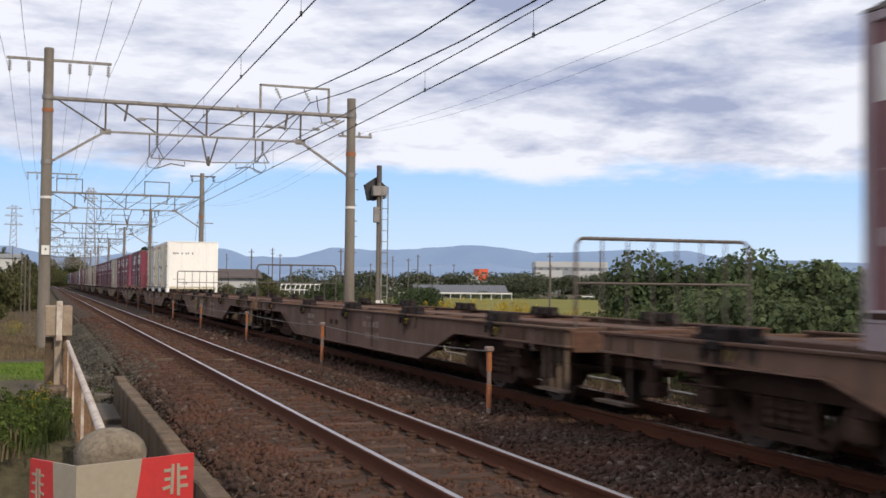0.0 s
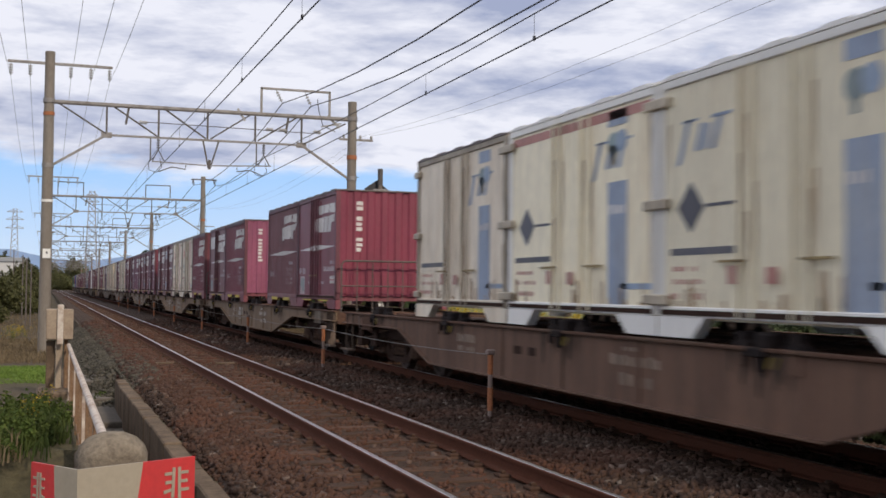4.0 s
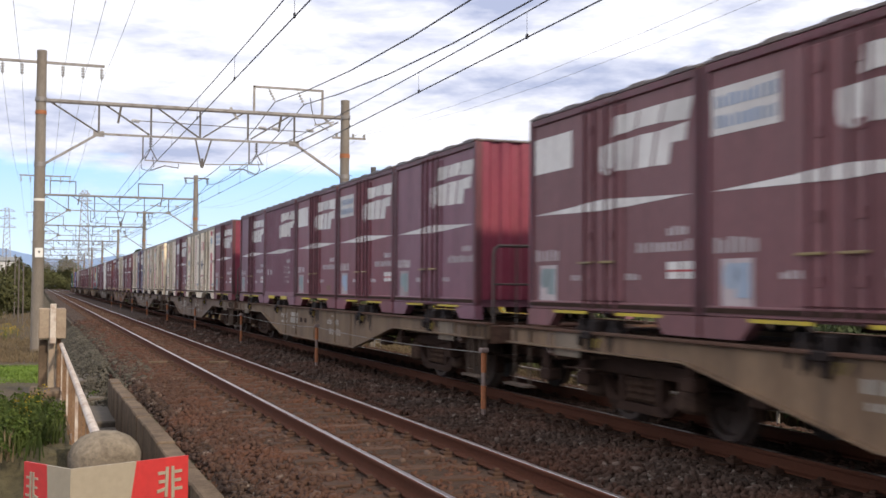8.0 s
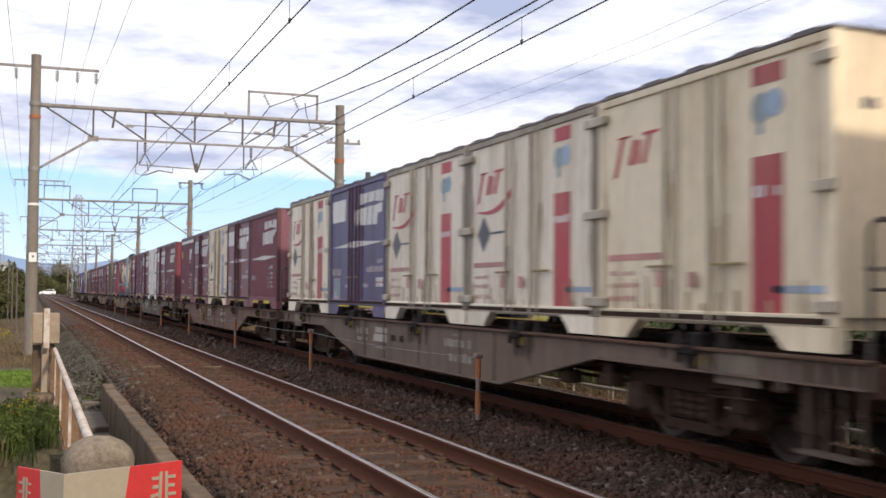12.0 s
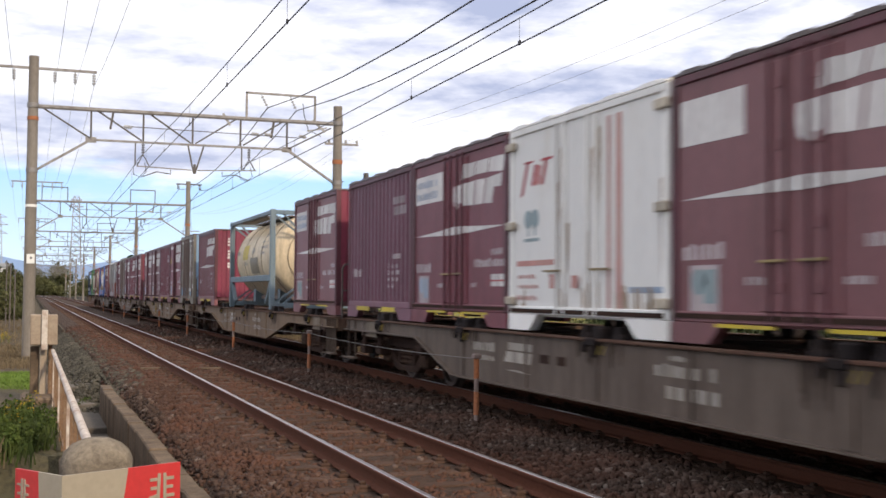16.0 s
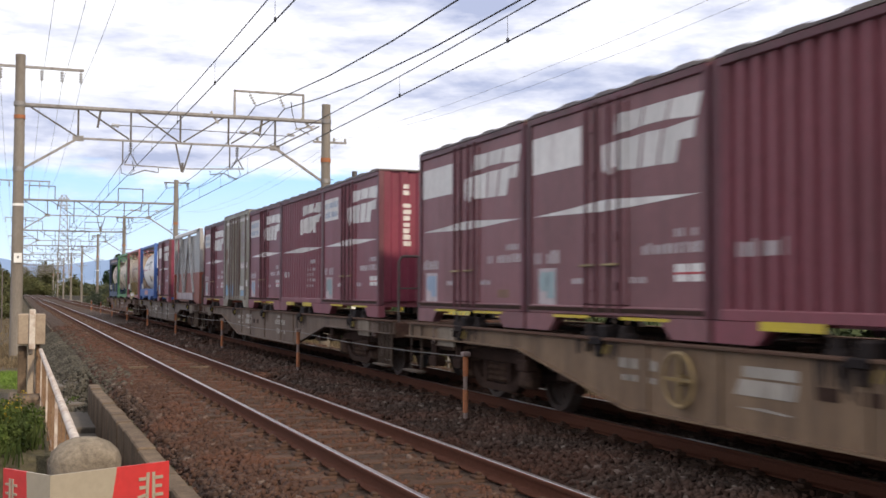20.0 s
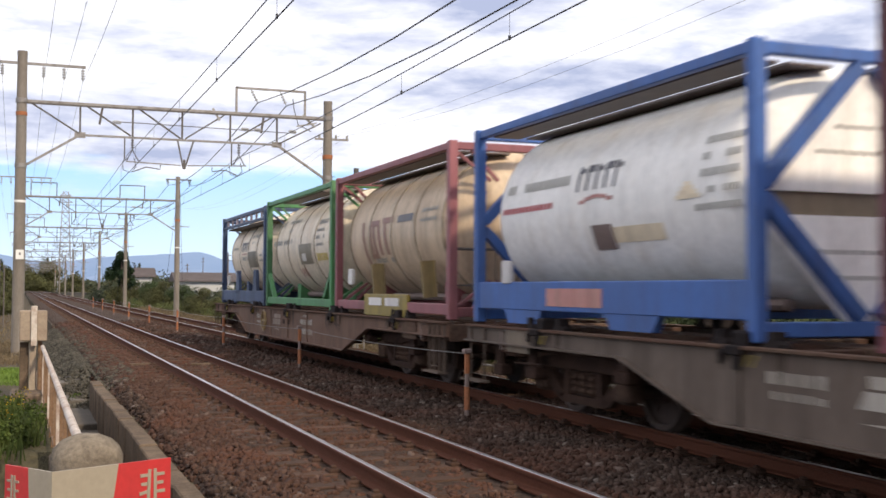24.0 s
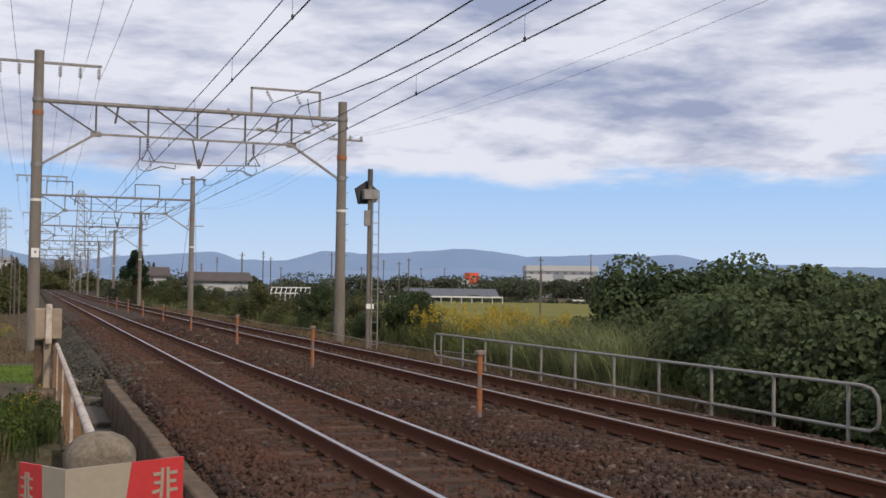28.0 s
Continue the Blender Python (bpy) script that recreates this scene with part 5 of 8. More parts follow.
    for i in range(5):
        mid = 0.8 + 3.79 * i + LEN / 2
        for sx in (-1, 1):
            for dp in (-0.36, 0.36):
                part("fastener", cached("fast", lambda: Geo().sweep(lock, "x", -0.06, 0.06), m_lock), m_lock, t, at=(sx * 1.17, mid + dp, 0))
            part("lock_case", cached("lock%d" % sx, lambda: Geo().box(-0.1, 0.1, -0.1, 0.1, 0.98, 1.12, 0.02).box(sx * 0.15 - 0.03, sx * 0.15 + 0.02, -0.12, 0.12, 0.92, 1.0, 0.01)
                 .box(sx * 0.15 - 0.02, sx * 0.15 + 0.02, -0.08, 0.0, 0.8, 0.92, 0.01).box(sx * 0.15 - 0.02, sx * 0.15 + 0.02, 0.16, 0.2, 0.84, 0.95, 0.01), m_lock), m_lock, t, at=(sx * 1.18, mid, 0))
            for dp in (-0.34, -0.24):
                part("release_tab", cached("tab%d" % sx, lambda: Geo().bar((0, -0.02, 0.93), (0, 0.04, 0.84), 0.018, 0.008), m_handle_y), m_handle_y, t, at=(sx * 1.372, mid + dp, 0))
        for _ in range(12):
            a = WAGON - mid + rnd.uniform(-0.55, 0.55)
            w, z = rnd.uniform(0.03, 0.13), rnd.uniform(0.79, 0.9) - (rnd.uniform(0, 0.2) if 6 < mid < 14 else 0)
            drips.append([(a, 0.96), (a + w * 0.25, z), (a + w * 0.6, z - 0.02), (a + w, 0.96)])
    # end railing across the front
    g = Geo()
    hoop = [(-1.15, 0.55, 0.8), (-1.15, 0.55, 1.9)] + [(-1.03 - 0.12 * math.cos(q), 0.55, 1.9 + 0.12 * math.sin(q)) for q in (0.4, 0.8, 1.2)]
    g.tube(hoop + [(-x, yy, z) for x, yy, z in hoop[::-1]], 0.021, 8)
    part("end_railing", CACHE.setdefault("railing", g.mesh("end_railing", m_rail_dark, True)), m_rail_dark, t, "thin dark steel end railing")
    part("middle_rail", cached("midrail", lambda: Geo().tube([(-1.15, 0.55, 1.5), (1.15, 0.55, 1.5)], 0.014, 8), m_rail_dark, True), m_rail_dark, t)
    for dx in (-0.82, -0.49, -0.16, 0.16, 0.49, 0.82):
        part("upright", cached("upright", lambda: Geo().tube([(0, 0.55, 0.95), (0, 0.55, 2.01)], 0.012, 6), m_rail_dark, True), m_rail_dark, t, at=(dx, 0, 0))
    for p, d in ((y0, -1), (y1, 1)):
        part("coupler", cached("coupler%d" % d, lambda: Geo().box(-0.09, 0.09, min(0, d * 0.36), max(0, d * 0.36), 0.68, 0.92, 0.03).box(-0.16, 0.16, min(d * 0.22, d * 0.38), max(d * 0.22, d * 0.38), 0.64, 0.96, 0.04), m_iron), m_iron, t, at=(0, p, 0))
        part("brake_hose", cached("hose%d" % d, lambda: Geo().tube([(0, 0, 0.75), (0, d * 0.14, 0.6), (0, d * 0.3, 0.5), (0, d * 0.37, 0.52)], 0.025, 6), m_iron, True), m_iron, t, at=(0.35, p, 0))
    bogie(t, 3.1, "a")
    bogie(t, WAGON - 3.1, "b")
    # brake rigging, pipes and brackets below the deck
    for x, z in ((-0.62, 0.5), (0.62, 0.5), (-1.12, 0.74)):
        part("brake_rod", cached("rod%.2f" % x, lambda: Geo().tube([(0, y0 + 0.4, z), (0, y1 - 0.4, z)], 0.022, 6), m_iron), m_iron, t, at=(x, 0, 0))
    for p in (1.5, 4.9, 6.6, 8.0, WAGON / 2, WAGON - 8.0, WAGON - 6.6, WAGON - 4.9, WAGON - 1.5):
        part("cross_beam", cached("xbeam", lambda: Geo().box(-1.26, 1.26, -0.07, 0.07, 0.68, 0.965, 0.01), m_deck), m_deck, t, at=(0, p, 0))
    for p, h in ((1.15, 0.42), (2.05, 0.36), (4.35, 0.3), (5.3, 0.34), (WAGON - 5.4, 0.34), (WAGON - 4.3, 0.3), (WAGON - 2.2, 0.4), (WAGON - 1.25, 0.42)):
        part("hanger", cached("hanger%.2f" % h, lambda: Geo().box(-0.03, 0.03, -0.09, 0.09, 0.95 - h - 0.12, 0.95 - 0.2, 0.01).box(-0.05, 0.12, -0.14, 0.14, 0.95 - h - 0.14, 0.95 - h, 0.015), m_iron), m_iron, t, at=(-1.2, p, 0))
    for p in (1.7, WAGON - 2.6):
        part("release_rod", cached("release", lambda: Geo().tube([(-1.3, 0, 0.6), (-1.3, 0.7, 0.58), (-1.2, 0.8, 0.62), (-0.7, 0.8, 0.62)], 0.01, 6), m_iron), m_iron, t, at=(0, p, 0))
    part("air_tank", cached("airtank", lambda: Geo().lathe([(0.02, -0.7), (0.15, -0.66), (0.19, -0.55), (0.19, 0.55), (0.15, 0.66), (0.02, 0.7)], 14, "y", (-0.7, 0, 0.55)), m_iron, True), m_iron, t, at=(0, 8.6, 0))
    part("brake_box", cached("bbox", lambda: Geo().box(-0.9, -0.45, 0, 0.8, 0.42, 0.85, 0.03), m_iron), m_iron, t, at=(0, 11.2, 0))
    # plates and lettering on the sill, seen side
    put = lambda a, d, z: (-1.292 + d, WAGON - a, z)
    flat = [(0, 0), (WAGON, 0)]
    tagged(part("oil_stain", painted(drips, flat, put), m_drip, t, "dark oily runs below the locks"), "dark oily runs below the locks", kind="stuff")
    lb = 8.56 if brake_wheel else 7.7
    mk = m_stencil_old if colour == "rust" else m_stencil
    mark(t, "label_plate", [rect(lb + 0.14, 0.77, lb + 0.84, 0.86), [(lb + 0.02, 0.62), (lb + 0.8, 0.62), (lb + 0.84, 0.75), (lb + 0.1, 0.75)], [(lb + 0.06, 0.52), (lb + 0.7, 0.5), (lb + 0.78, 0.51), (lb + 0.4, 0.535)]] if not old or brake_wheel else [], flat, put, mk, "worn white stencil mark")
    mark(t, "lettering", text_bars(11.3, 0.7, 8, 0.11, 0.12, 0.02, seed=seed) + text_bars(11.55, 0.85, 4, 0.08, 0.05, 0.02, seed=seed + 1) + text_bars(11.5, 0.5, 5, 0.12, 0.13, 0.06, seed=seed + 2)
         + text_bars(6.7, 0.72, 6, 0.1, 0.12, 0.02, seed=seed + 3) + text_bars(6.75, 0.6, 6, 0.09, 0.07, 0.02, seed=seed + 4), flat, put, m_stencil_old if old else m_stencil)
    mark(t, "slot", [rect(lb + 1.05, 0.66, lb + 1.3, 0.76), rect(lb + 1.5, 0.66, lb + 1.72, 0.76)], flat, put, m_iron)
    if brake_wheel:
        w = part("brake_wheel", Geo().tube([(-1.36, 0.24 * math.cos(k * math.pi / 8), 0.68 + 0.24 * math.sin(k * math.pi / 8)) for k in range(17)], 0.019, 6), m_wheel_yellow, t, "worn yellow brake wheel", True, at=(0, WAGON - 7.85, 0))
        part("spokes", Geo().bar((-1.35, -0.24, 0.68), (-1.35, 0.24, 0.68), 0.03).bar((-1.35, 0, 0.44), (-1.35, 0, 0.92), 0.03).tube([(-1.36, 0, 0.68), (-1.28, 0, 0.68)], 0.05, 8), m_wheel_yellow, w)
    TRAIN.append((t, 51.6 + WAGON * k, 0.0))
    return t


COLOURS = ["rust", "rust", "rust", "rust", "khaki", "khaki", "khaki", "grey", "grey", "rust", "slate", "khaki", "khaki", "grey", "slate", "rust"]
for n, c in enumerate(COLOURS):
    wagon(n - 3, c, brake_wheel=n in (2, 9, 12, 15), seed=n * 7, old=n < 4)

# ahead: one box on the wagon that has just passed
maroon_doors(2.95, m_maroon_brown, seed=3, post=m_mark_dim)
# three pale boxes with blue stripes
# The first two get whiter end paint, standing in for sunlight there.
cream_doors(56.07, m_ivory, "blue", "diamond", 1, end=m_white, tone="ivory and white")
cream_doors(59.83, m_ivory, "blue", "diamond", 2, m_mark_pale, end=m_white, tone="ivory and white")
cream_doors(63.62, m_cream, "blue", "none", 4, tone="white")
# first maroon group
maroon_doors(72.7, m_maroon, "none", 5, end=m_red_end, tone="bright maroon")
maroon_ribbed(76.45, m_maroon_brown, seed=6, tone="faded maroon")
maroon_ribbed(84.0, m_maroon, seed=7, end=m_pink, tone="faded pink")
maroon_doors(87.85, m_maroon_brown, seed=8, tone="faded maroon")
maroon_ribbed(93.0, m_maroon, seed=9)
cream_doors(96.75, m_cream, "lines", "tree", 10)
cream_doors(100.55, m_cream, "lines", "tree", 11)
maroon_doors(104.34, m_maroon_brown, "text", 12, tone="faded maroon")
maroon_doors(108.12, m_maroon_brown, seed=13, tone="faded maroon")
maroon_doors(113.62, m_purple, "none", 14, end=m_red_end, number=False, tone="faded purple")
maroon_doors(117.42, m_maroon, "text", 15)
maroon_doors(121.27, m_maroon, seed=16)
maroon_ribbed(125.1, m_purple, seed=17, tone="faded purple")
maroon_doors(128.9, m_purple, "none", 17, tone="faded purple")
maroon_doors(134.1, m_maroon, "text", 19, end=m_red_end)
cream_doors(137.86, m_cream, "block", "diamond", 21)
cream_doors(141.7, m_cream, "lines", "tree", 22)
maroon_doors(145.5, m_maroon, seed=23)
cream_doors(149.25, m_cream, "lines", "tree", 24)
cream_doors(154.1, m_tan, "block", "none", 25)
cream_doors(157.88, m_cream, "block", "diamond", 26)
cream_doors(161.68, m_cream, "block", "diamond", 28)
maroon_doors(165.47, m_navy, seed=29, tone="violet-blue")
cream_doors(169.27, m_cream, "block", "diamond", 30)
maroon_ribbed(174.4, m_maroon, seed=31, end=m_purple)
maroon_doors(178.18, m_maroon_brown, seed=32, tone="faded maroon")
cream_doors(181.98, m_tan, "blue", "diamond", 33, tone="yellowed cream")
maroon_doors(185.78, m_maroon, "text", 34)
maroon_ribbed(189.57, m_maroon, False, 35, initials=True)
maroon_ribbed(195.3, m_maroon_brown, seed=36, end=m_red_end, tone="faded maroon")
maroon_doors(199.05, m_maroon_brown, "plain", 37, tone="faded maroon")
cream_doors(202.83, m_white, "lines", "tree", 38, tone="white")
maroon_doors(206.62, m_maroon, "text", 39)
maroon_ribbed(210.38, m_purple, False, 40, number=False, tone="faded purple")
maroon_doors(215.0, m_maroon_brown, "text", 41, end=m_red_end)
m_frame_grey = paint("grey_blue_frame", (0.14, 0.19, 0.22), (0.12, 0.13, 0.13))
m_frame_blue = paint("blue_frame", (0.05, 0.12, 0.34), (0.06, 0.10, 0.22))
m_frame_red = paint("red_brown_frame", (0.27, 0.095, 0.105), (0.17, 0.07, 0.07))
m_frame_green = paint("green_frame", (0.07, 0.22, 0.085), (0.07, 0.15, 0.07))
m_frame_navy = paint("navy_frame", (0.045, 0.07, 0.14), (0.05, 0.06, 0.09))
m_tank_cream = paint("cream_tank", (0.80, 0.66, 0.45), (0.58, 0.46, 0.32), stain=0.6, grime=0.42)
m_tank_tan = paint("dusty_tan_tank", (0.61, 0.47, 0.33), (0.38, 0.27, 0.18), stain=0.6)
m_tank_white = paint("white_tank", (0.92, 0.89, 0.85), (0.76, 0.69, 0.6), stain=0.35, grime=0.18)
m_tank_dull = paint("dull_cream_tank", (0.80, 0.69, 0.55), (0.60, 0.48, 0.35), stain=0.5, grime=0.35)
tank(221.4, m_frame_grey, m_tank_cream, "cream tank in a grey-blue steel frame", "mid", 1)
maroon_ribbed(230.4, m_maroon_brown, seed=42, end=m_red_end, tone="red")
old_container(235.45, m_rusty_grey, m_ltblue, "worn grey container with light blue ends and rust", 43)
maroon_doors(239.2, m_maroon, "none", 45, band=True)
maroon_ribbed(242.98, m_maroon, False, 46, number=False)
maroon_doors(246.78, m_maroon_brown, seed=47, tone="faded maroon")
maroon_doors(250.58, m_maroon_brown, seed=48, tone="faded maroon")
maroon_doors(256.3, m_maroon, "text", 49, end=m_red_end, tone="bright maroon")
maroon_ribbed(260.0, m_maroon, seed=50)
maroon_doors(263.75, m_maroon, "text", 51)
old_container(267.55, m_grey_green, m_grey_green, "weathered grey-green container with a globe badge", 52)
maroon_doors(271.28, m_maroon, "text", 53)
bulk_container(275.95)
maroon_doors(283.98, m_maroon, seed=54, end=m_red_end)
tank(289.1, m_frame_blue, m_tank_white, "white tank in a bright blue steel frame", "deep", 2)
tank(296.05, m_frame_red, m_tank_tan, "dusty tan tank in a red-brown steel frame", "red", 3)
tank(302.4, m_frame_green, m_tank_dull, "cream tank in a green steel frame", "plain", 4)
tank(308.72, m_frame_navy, m_tank_dull, "dull cream tank in a navy blue steel frame", "small", 5)
# ---- overhead line ----
m_pole = material("concrete_pole", (0.195, 0.17, 0.145), 0.9, vary=0.18, scale=1.5, grain=30, bump=0.3, second=(0.115, 0.09, 0.07), stain=0.7, streak=4)
m_galv = material("galvanised_steel", (0.24, 0.225, 0.215), 0.6, metal=0.4, vary=0.2, scale=4, grain=40, bump=0.1, second=(0.10, 0.082, 0.07))
m_galv_dark = material("weathered_and_shade_steel", (0.09, 0.08, 0.075), 0.65, metal=0.3, vary=0.2, scale=4, grain=40, bump=0.1)
m_wire = material("dark_wire", (0.03, 0.03, 0.035), 0.6, metal=0.3, vary=0.1, bump=0)
m_wire_thin = material("grey_wire", (0.10, 0.10, 0.11), 0.6, metal=0.3, vary=0.1, bump=0)
m_fence = material("weathered_pipe", (0.27, 0.255, 0.24), 0.6, metal=0.2, vary=0.15, scale=5, grain=40, bump=0.1, second=(0.22, 0.17, 0.13), stain=0.6)
m_porcelain = material("porcelain", (0.30, 0.29, 0.28), 0.35, vary=0.1, bump=0)
m_orange = material("faded_orange_paint", (0.32, 0.105, 0.035), 0.7, vary=0.25, scale=6, grain=30, bump=0.15, second=(0.25, 0.10, 0.05), stain=0.7)
m_plate = material("white_enamel", (0.70, 0.69, 0.66), 0.5, vary=0.08, bump=0.05)
SPAN = 39.8
GANTRY_Y = [38.0 + SPAN * i for i in range(9)]


def insulator(a, b, r=0.055):
    """Discs on a rod from a to b."""
    a, b = Vector(a), Vector(b)
    pts = [a.lerp(b, k / 10) for k in range(11)]
    g = Geo().tube([a, b], 0.015, 6)
    for k in (2, 4, 6, 8):
        d = (b - a).normalized() * 0.02
        g.tube([pts[k] - d, pts[k], pts[k] + d], r, 8)
    return g


def gantry(i, yy):
    t = thing("catenary_gantry", "steel lattice portal beam between two concrete poles over the tracks", "gantry", "gantries over the tracks", at=(0, yy, 0))
    rtop = 7.98 if i == 0 else 9.0
    poles = []
    for x, z0, top in ((-0.03, -1.1, 8.96), (10.0, -1.2, rtop)):
        g = Geo().tube([(x, 0, z0), (x, 0, top - 0.12)], 0.195, 18, 0.15).tube([(x, 0, top - 0.12), (x, 0, top)], 0.155, 18)
        pl = part("pole", g, m_pole, t, "grey concrete pole", True)
        poles.append(pl)
        for z in (7.38, 5.3):
            part("pole_band", Geo().tube([(x, 0, z - 0.07), (x, 0, z + 0.07)], 0.185, 16), m_galv, pl, smooth=True)
        part("paint_band", Geo().tube([(x, 0, 6.9 if x < 1 else 5.95), (x, 0, 7.02 if x < 1 else 6.1)], 0.176 if x < 1 else 0.18, 16), m_orange, pl, "faded orange paint band", True)
        part("pole_strap", Geo().tube([(x, 0, 4.12), (x, 0, 4.2)], 0.188, 16), m_plate, pl, smooth=True)
        for k in range(6):
            part("foot_pin", Geo().tube([(x + 0.13, 0, 2.6 + k * 0.55), (x + 0.26, 0, 2.6 + k * 0.55)], 0.012, 5), m_galv_dark, pl)
    if i == 0:
        part("number_plate", Geo().box(-0.13, 0.11, -0.215, -0.2, 2.32, 2.62), m_plate, poles[0], "white pole plate")
        part("plate_mark", Geo().box(-0.03, 0.02, -0.222, -0.214, 2.46, 2.53), m_wire, poles[0])
    bars = [("top_chord", (0.05, 7.38), (9.9, 7.38), 0.1), ("bottom_chord", (1.75, 6.37), (8.2, 6.37), 0.08)]
    bars += [("upright", (x, 6.37), (x, 7.36), 0.06) for x in (1.75, 3.4, 5.0, 6.6, 8.2)]
    bars += [("diagonal", (0.2, 7.36), (1.75, 6.4), 0.06), ("diagonal", (1.9, 7.36), (3.35, 6.42), 0.06), ("diagonal", (3.55, 7.36), (4.95, 6.42), 0.06),
             ("diagonal", (5.1, 6.42), (6.5, 7.36), 0.06), ("diagonal", (6.7, 6.45), (8.1, 7.36), 0.06), ("diagonal", (8.25, 6.4), (9.75, 7.2), 0.06),
             ("knee_brace", (0.1, 5.32), (1.75, 6.37), 0.09), ("knee_brace", (9.88, 5.28), (8.2, 6.37), 0.09)]
    bars += [("drop_frame", (4.85, 6.37), (5.05, 5.42), 0.05), ("drop_frame", (5.38, 6.37), (5.1, 5.42), 0.05), ("drop_tube", (5.08, 5.72), (5.08, 5.40), 0.08)]
    bars += [("registration_arm", (3.2, 5.58), (4.98, 5.52), 0.045), ("registration_arm", (5.18, 5.52), (7.15, 5.60), 0.045)]
    for name, a, b, w in bars:
        steel = m_galv_dark if name in ("upright", "diagonal", "drop_frame", "drop_tube") else m_galv
        part(name, Geo().bar((a[0], 0, a[1]), (b[0], 0, b[1]), w, w * 0.8), steel, t)
    # An added dark bar draws the top chord's shaded underside.
    part("chord_angle", Geo().bar((0.1, -0.05, 7.31), (9.85, -0.05, 7.31), 0.05), m_galv_dark, t, "dark lower angle of the top chord")
    for x in (1.75, 8.2):
        part("gusset", Geo().box(x - 0.17, x + 0.17, -0.03, 0.03, 6.28, 6.46), m_galv, t)
    for x, s in ((3.4, 1), (6.9, -1)):
        part("insulator", insulator((x, 0, 6.37), (x, 0, 5.95)), m_galv_dark, t)
        part("v_hanger", Geo().bar((x, 0, 5.97), (x - 0.18, 0, 5.6), 0.03).bar((x, 0, 5.97), (x + 0.2, 0, 5.6), 0.03), m_galv_dark, t)
        part("hanger", Geo().bar((x - 0.25, 0, 6.35), (x - 0.25, 0, 5.6), 0.04), m_galv_dark, t)
        part("steady_arm", Geo().tube([(x + s * 0.9, 0, 5.5), (x + s * 0.9, 0, 5.36), (x + s * 0.45, 0, 5.42), (x, 0, 5.24)], 0.018, 6), m_galv_dark, t)
        part("jumper_loop", Geo().tube([(x - 0.1, 0, 5.75), (x - 0.3, 0.05, 5.55), (x - 0.28, 0.05, 5.3), (x - 0.05, 0, 5.22), (x + 0.12, 0, 5.4), (x + 0.05, 0, 5.7)], 0.012, 5), m_wire, t)
    part("span_rod", Geo().tube([(2.9, 0, 6.87), (8.6, 0, 6.8)], 0.015, 6), m_galv_dark, t)
    for x in (2.75, 6.95, 7.4, 8.6):
        part("insulator", insulator((x, 0, 6.86), (x + 0.3, 0, 6.84), 0.06), m_porcelain, t)
    for x, z in ((2.45, 7.0), (7.75, 7.0)):
        part("strut", Geo().bar((x, 0, 7.38), (x - 0.1, 0, 6.75), 0.07), m_galv_dark, t)
    part("post_insulator", Geo().bar((6.0, 0, 7.5), (6.25, 0, 7.1), 0.07), m_porcelain, t)
    # left arm with five line wires
    part("cross_arm", Geo().bar((-1.3, 0, 8.58), (1.9, 0, 8.58), 0.08), m_galv, t)
    for x in (-1.2, -0.62, 0.61, 1.23, 1.81):
        part("insulator", insulator((x, 0, 8.54), (x, 0, 8.12), 0.06), m_porcelain, t)
    if i == 0:
        part("feeder_frame", Geo().bar((6.8, 0, 7.4), (6.8, 0, 8.28), 0.07).bar((6.77, 0, 8.26), (9.2, 0, 8.26), 0.07).bar((9.18, 0, 7.4), (9.18, 0, 8.28), 0.07), m_galv, t)
        for a, b in (((7.3, 8.22), (7.52, 7.8)), ((8.3, 8.22), (8.52, 7.76))):
            part("insulator", insulator((a[0], 0, a[1]), (b[0], 0, b[1]), 0.06), m_porcelain, t)
        part("jumper", Geo().tube([(8.75, 0, 8.0), (8.8, 0, 7.6), (8.95, 0, 7.1), (9.4, 0, 6.9)], 0.015, 6), m_wire, t)
        part("side_arm", Geo().bar((9.55, 0, 6.66), (10.75, 0, 6.66), 0.07), m_galv, t)
        for x in (9.7, 10.3, 10.7):
            part("pin_insulator", Geo().lathe([(0.03, 6.69), (0.05, 6.75), (0.04, 6.82)], 8), m_porcelain, t, at=(x, 0, 0))
        part("bracket_end", Geo().bar((9.1, 0, 7.45), (9.55, 0, 7.05), 0.07).bar((8.9, 0, 7.05), (9.6, 0, 7.2), 0.05), m_porcelain, t)
    else:
        part("cross_arm", Geo().bar((9.2, 0, 8.8), (10.9, 0, 8.8), 0.08), m_galv_dark, t)
        for x in (9.3, 10.75):
            part("insulator", insulator((x, 0, 8.82), (x + 0.05, 0, 8.4), 0.09), m_galv_dark, t)
        part("stay", Geo().tube([(10.15, 0, 8.0), (10.9, 3.0, -1.5)], 0.012, 5), m_wire, t)
        part("stay", Geo().tube([(9.9, 0, 7.0), (9.4, 3.0, -0.4)], 0.012, 5), m_wire, t)
        part("side_arm", Geo().bar((9.6, 0, 5.6), (10.8, 0, 5.6), 0.06), m_galv, t)
        for x in (0.6, 6.2):
            part("feeder_frame", Geo().bar((x, 0, 7.4), (x, 0, 8.3), 0.06).bar((x, 0, 8.28), (x + 1.6, 0, 8.28), 0.06).bar((x + 1.6, 0, 7.4), (x + 1.6, 0, 8.3), 0.06), m_galv_dark, t)
    return t


for gi, gy in enumerate(GANTRY_Y):
    gantry(gi, gy)


def line(name, label, pts, r, mat, n=6):
    return solid(name, Geo().tube(pts, r, n), mat, label, "wire", "overhead wires")


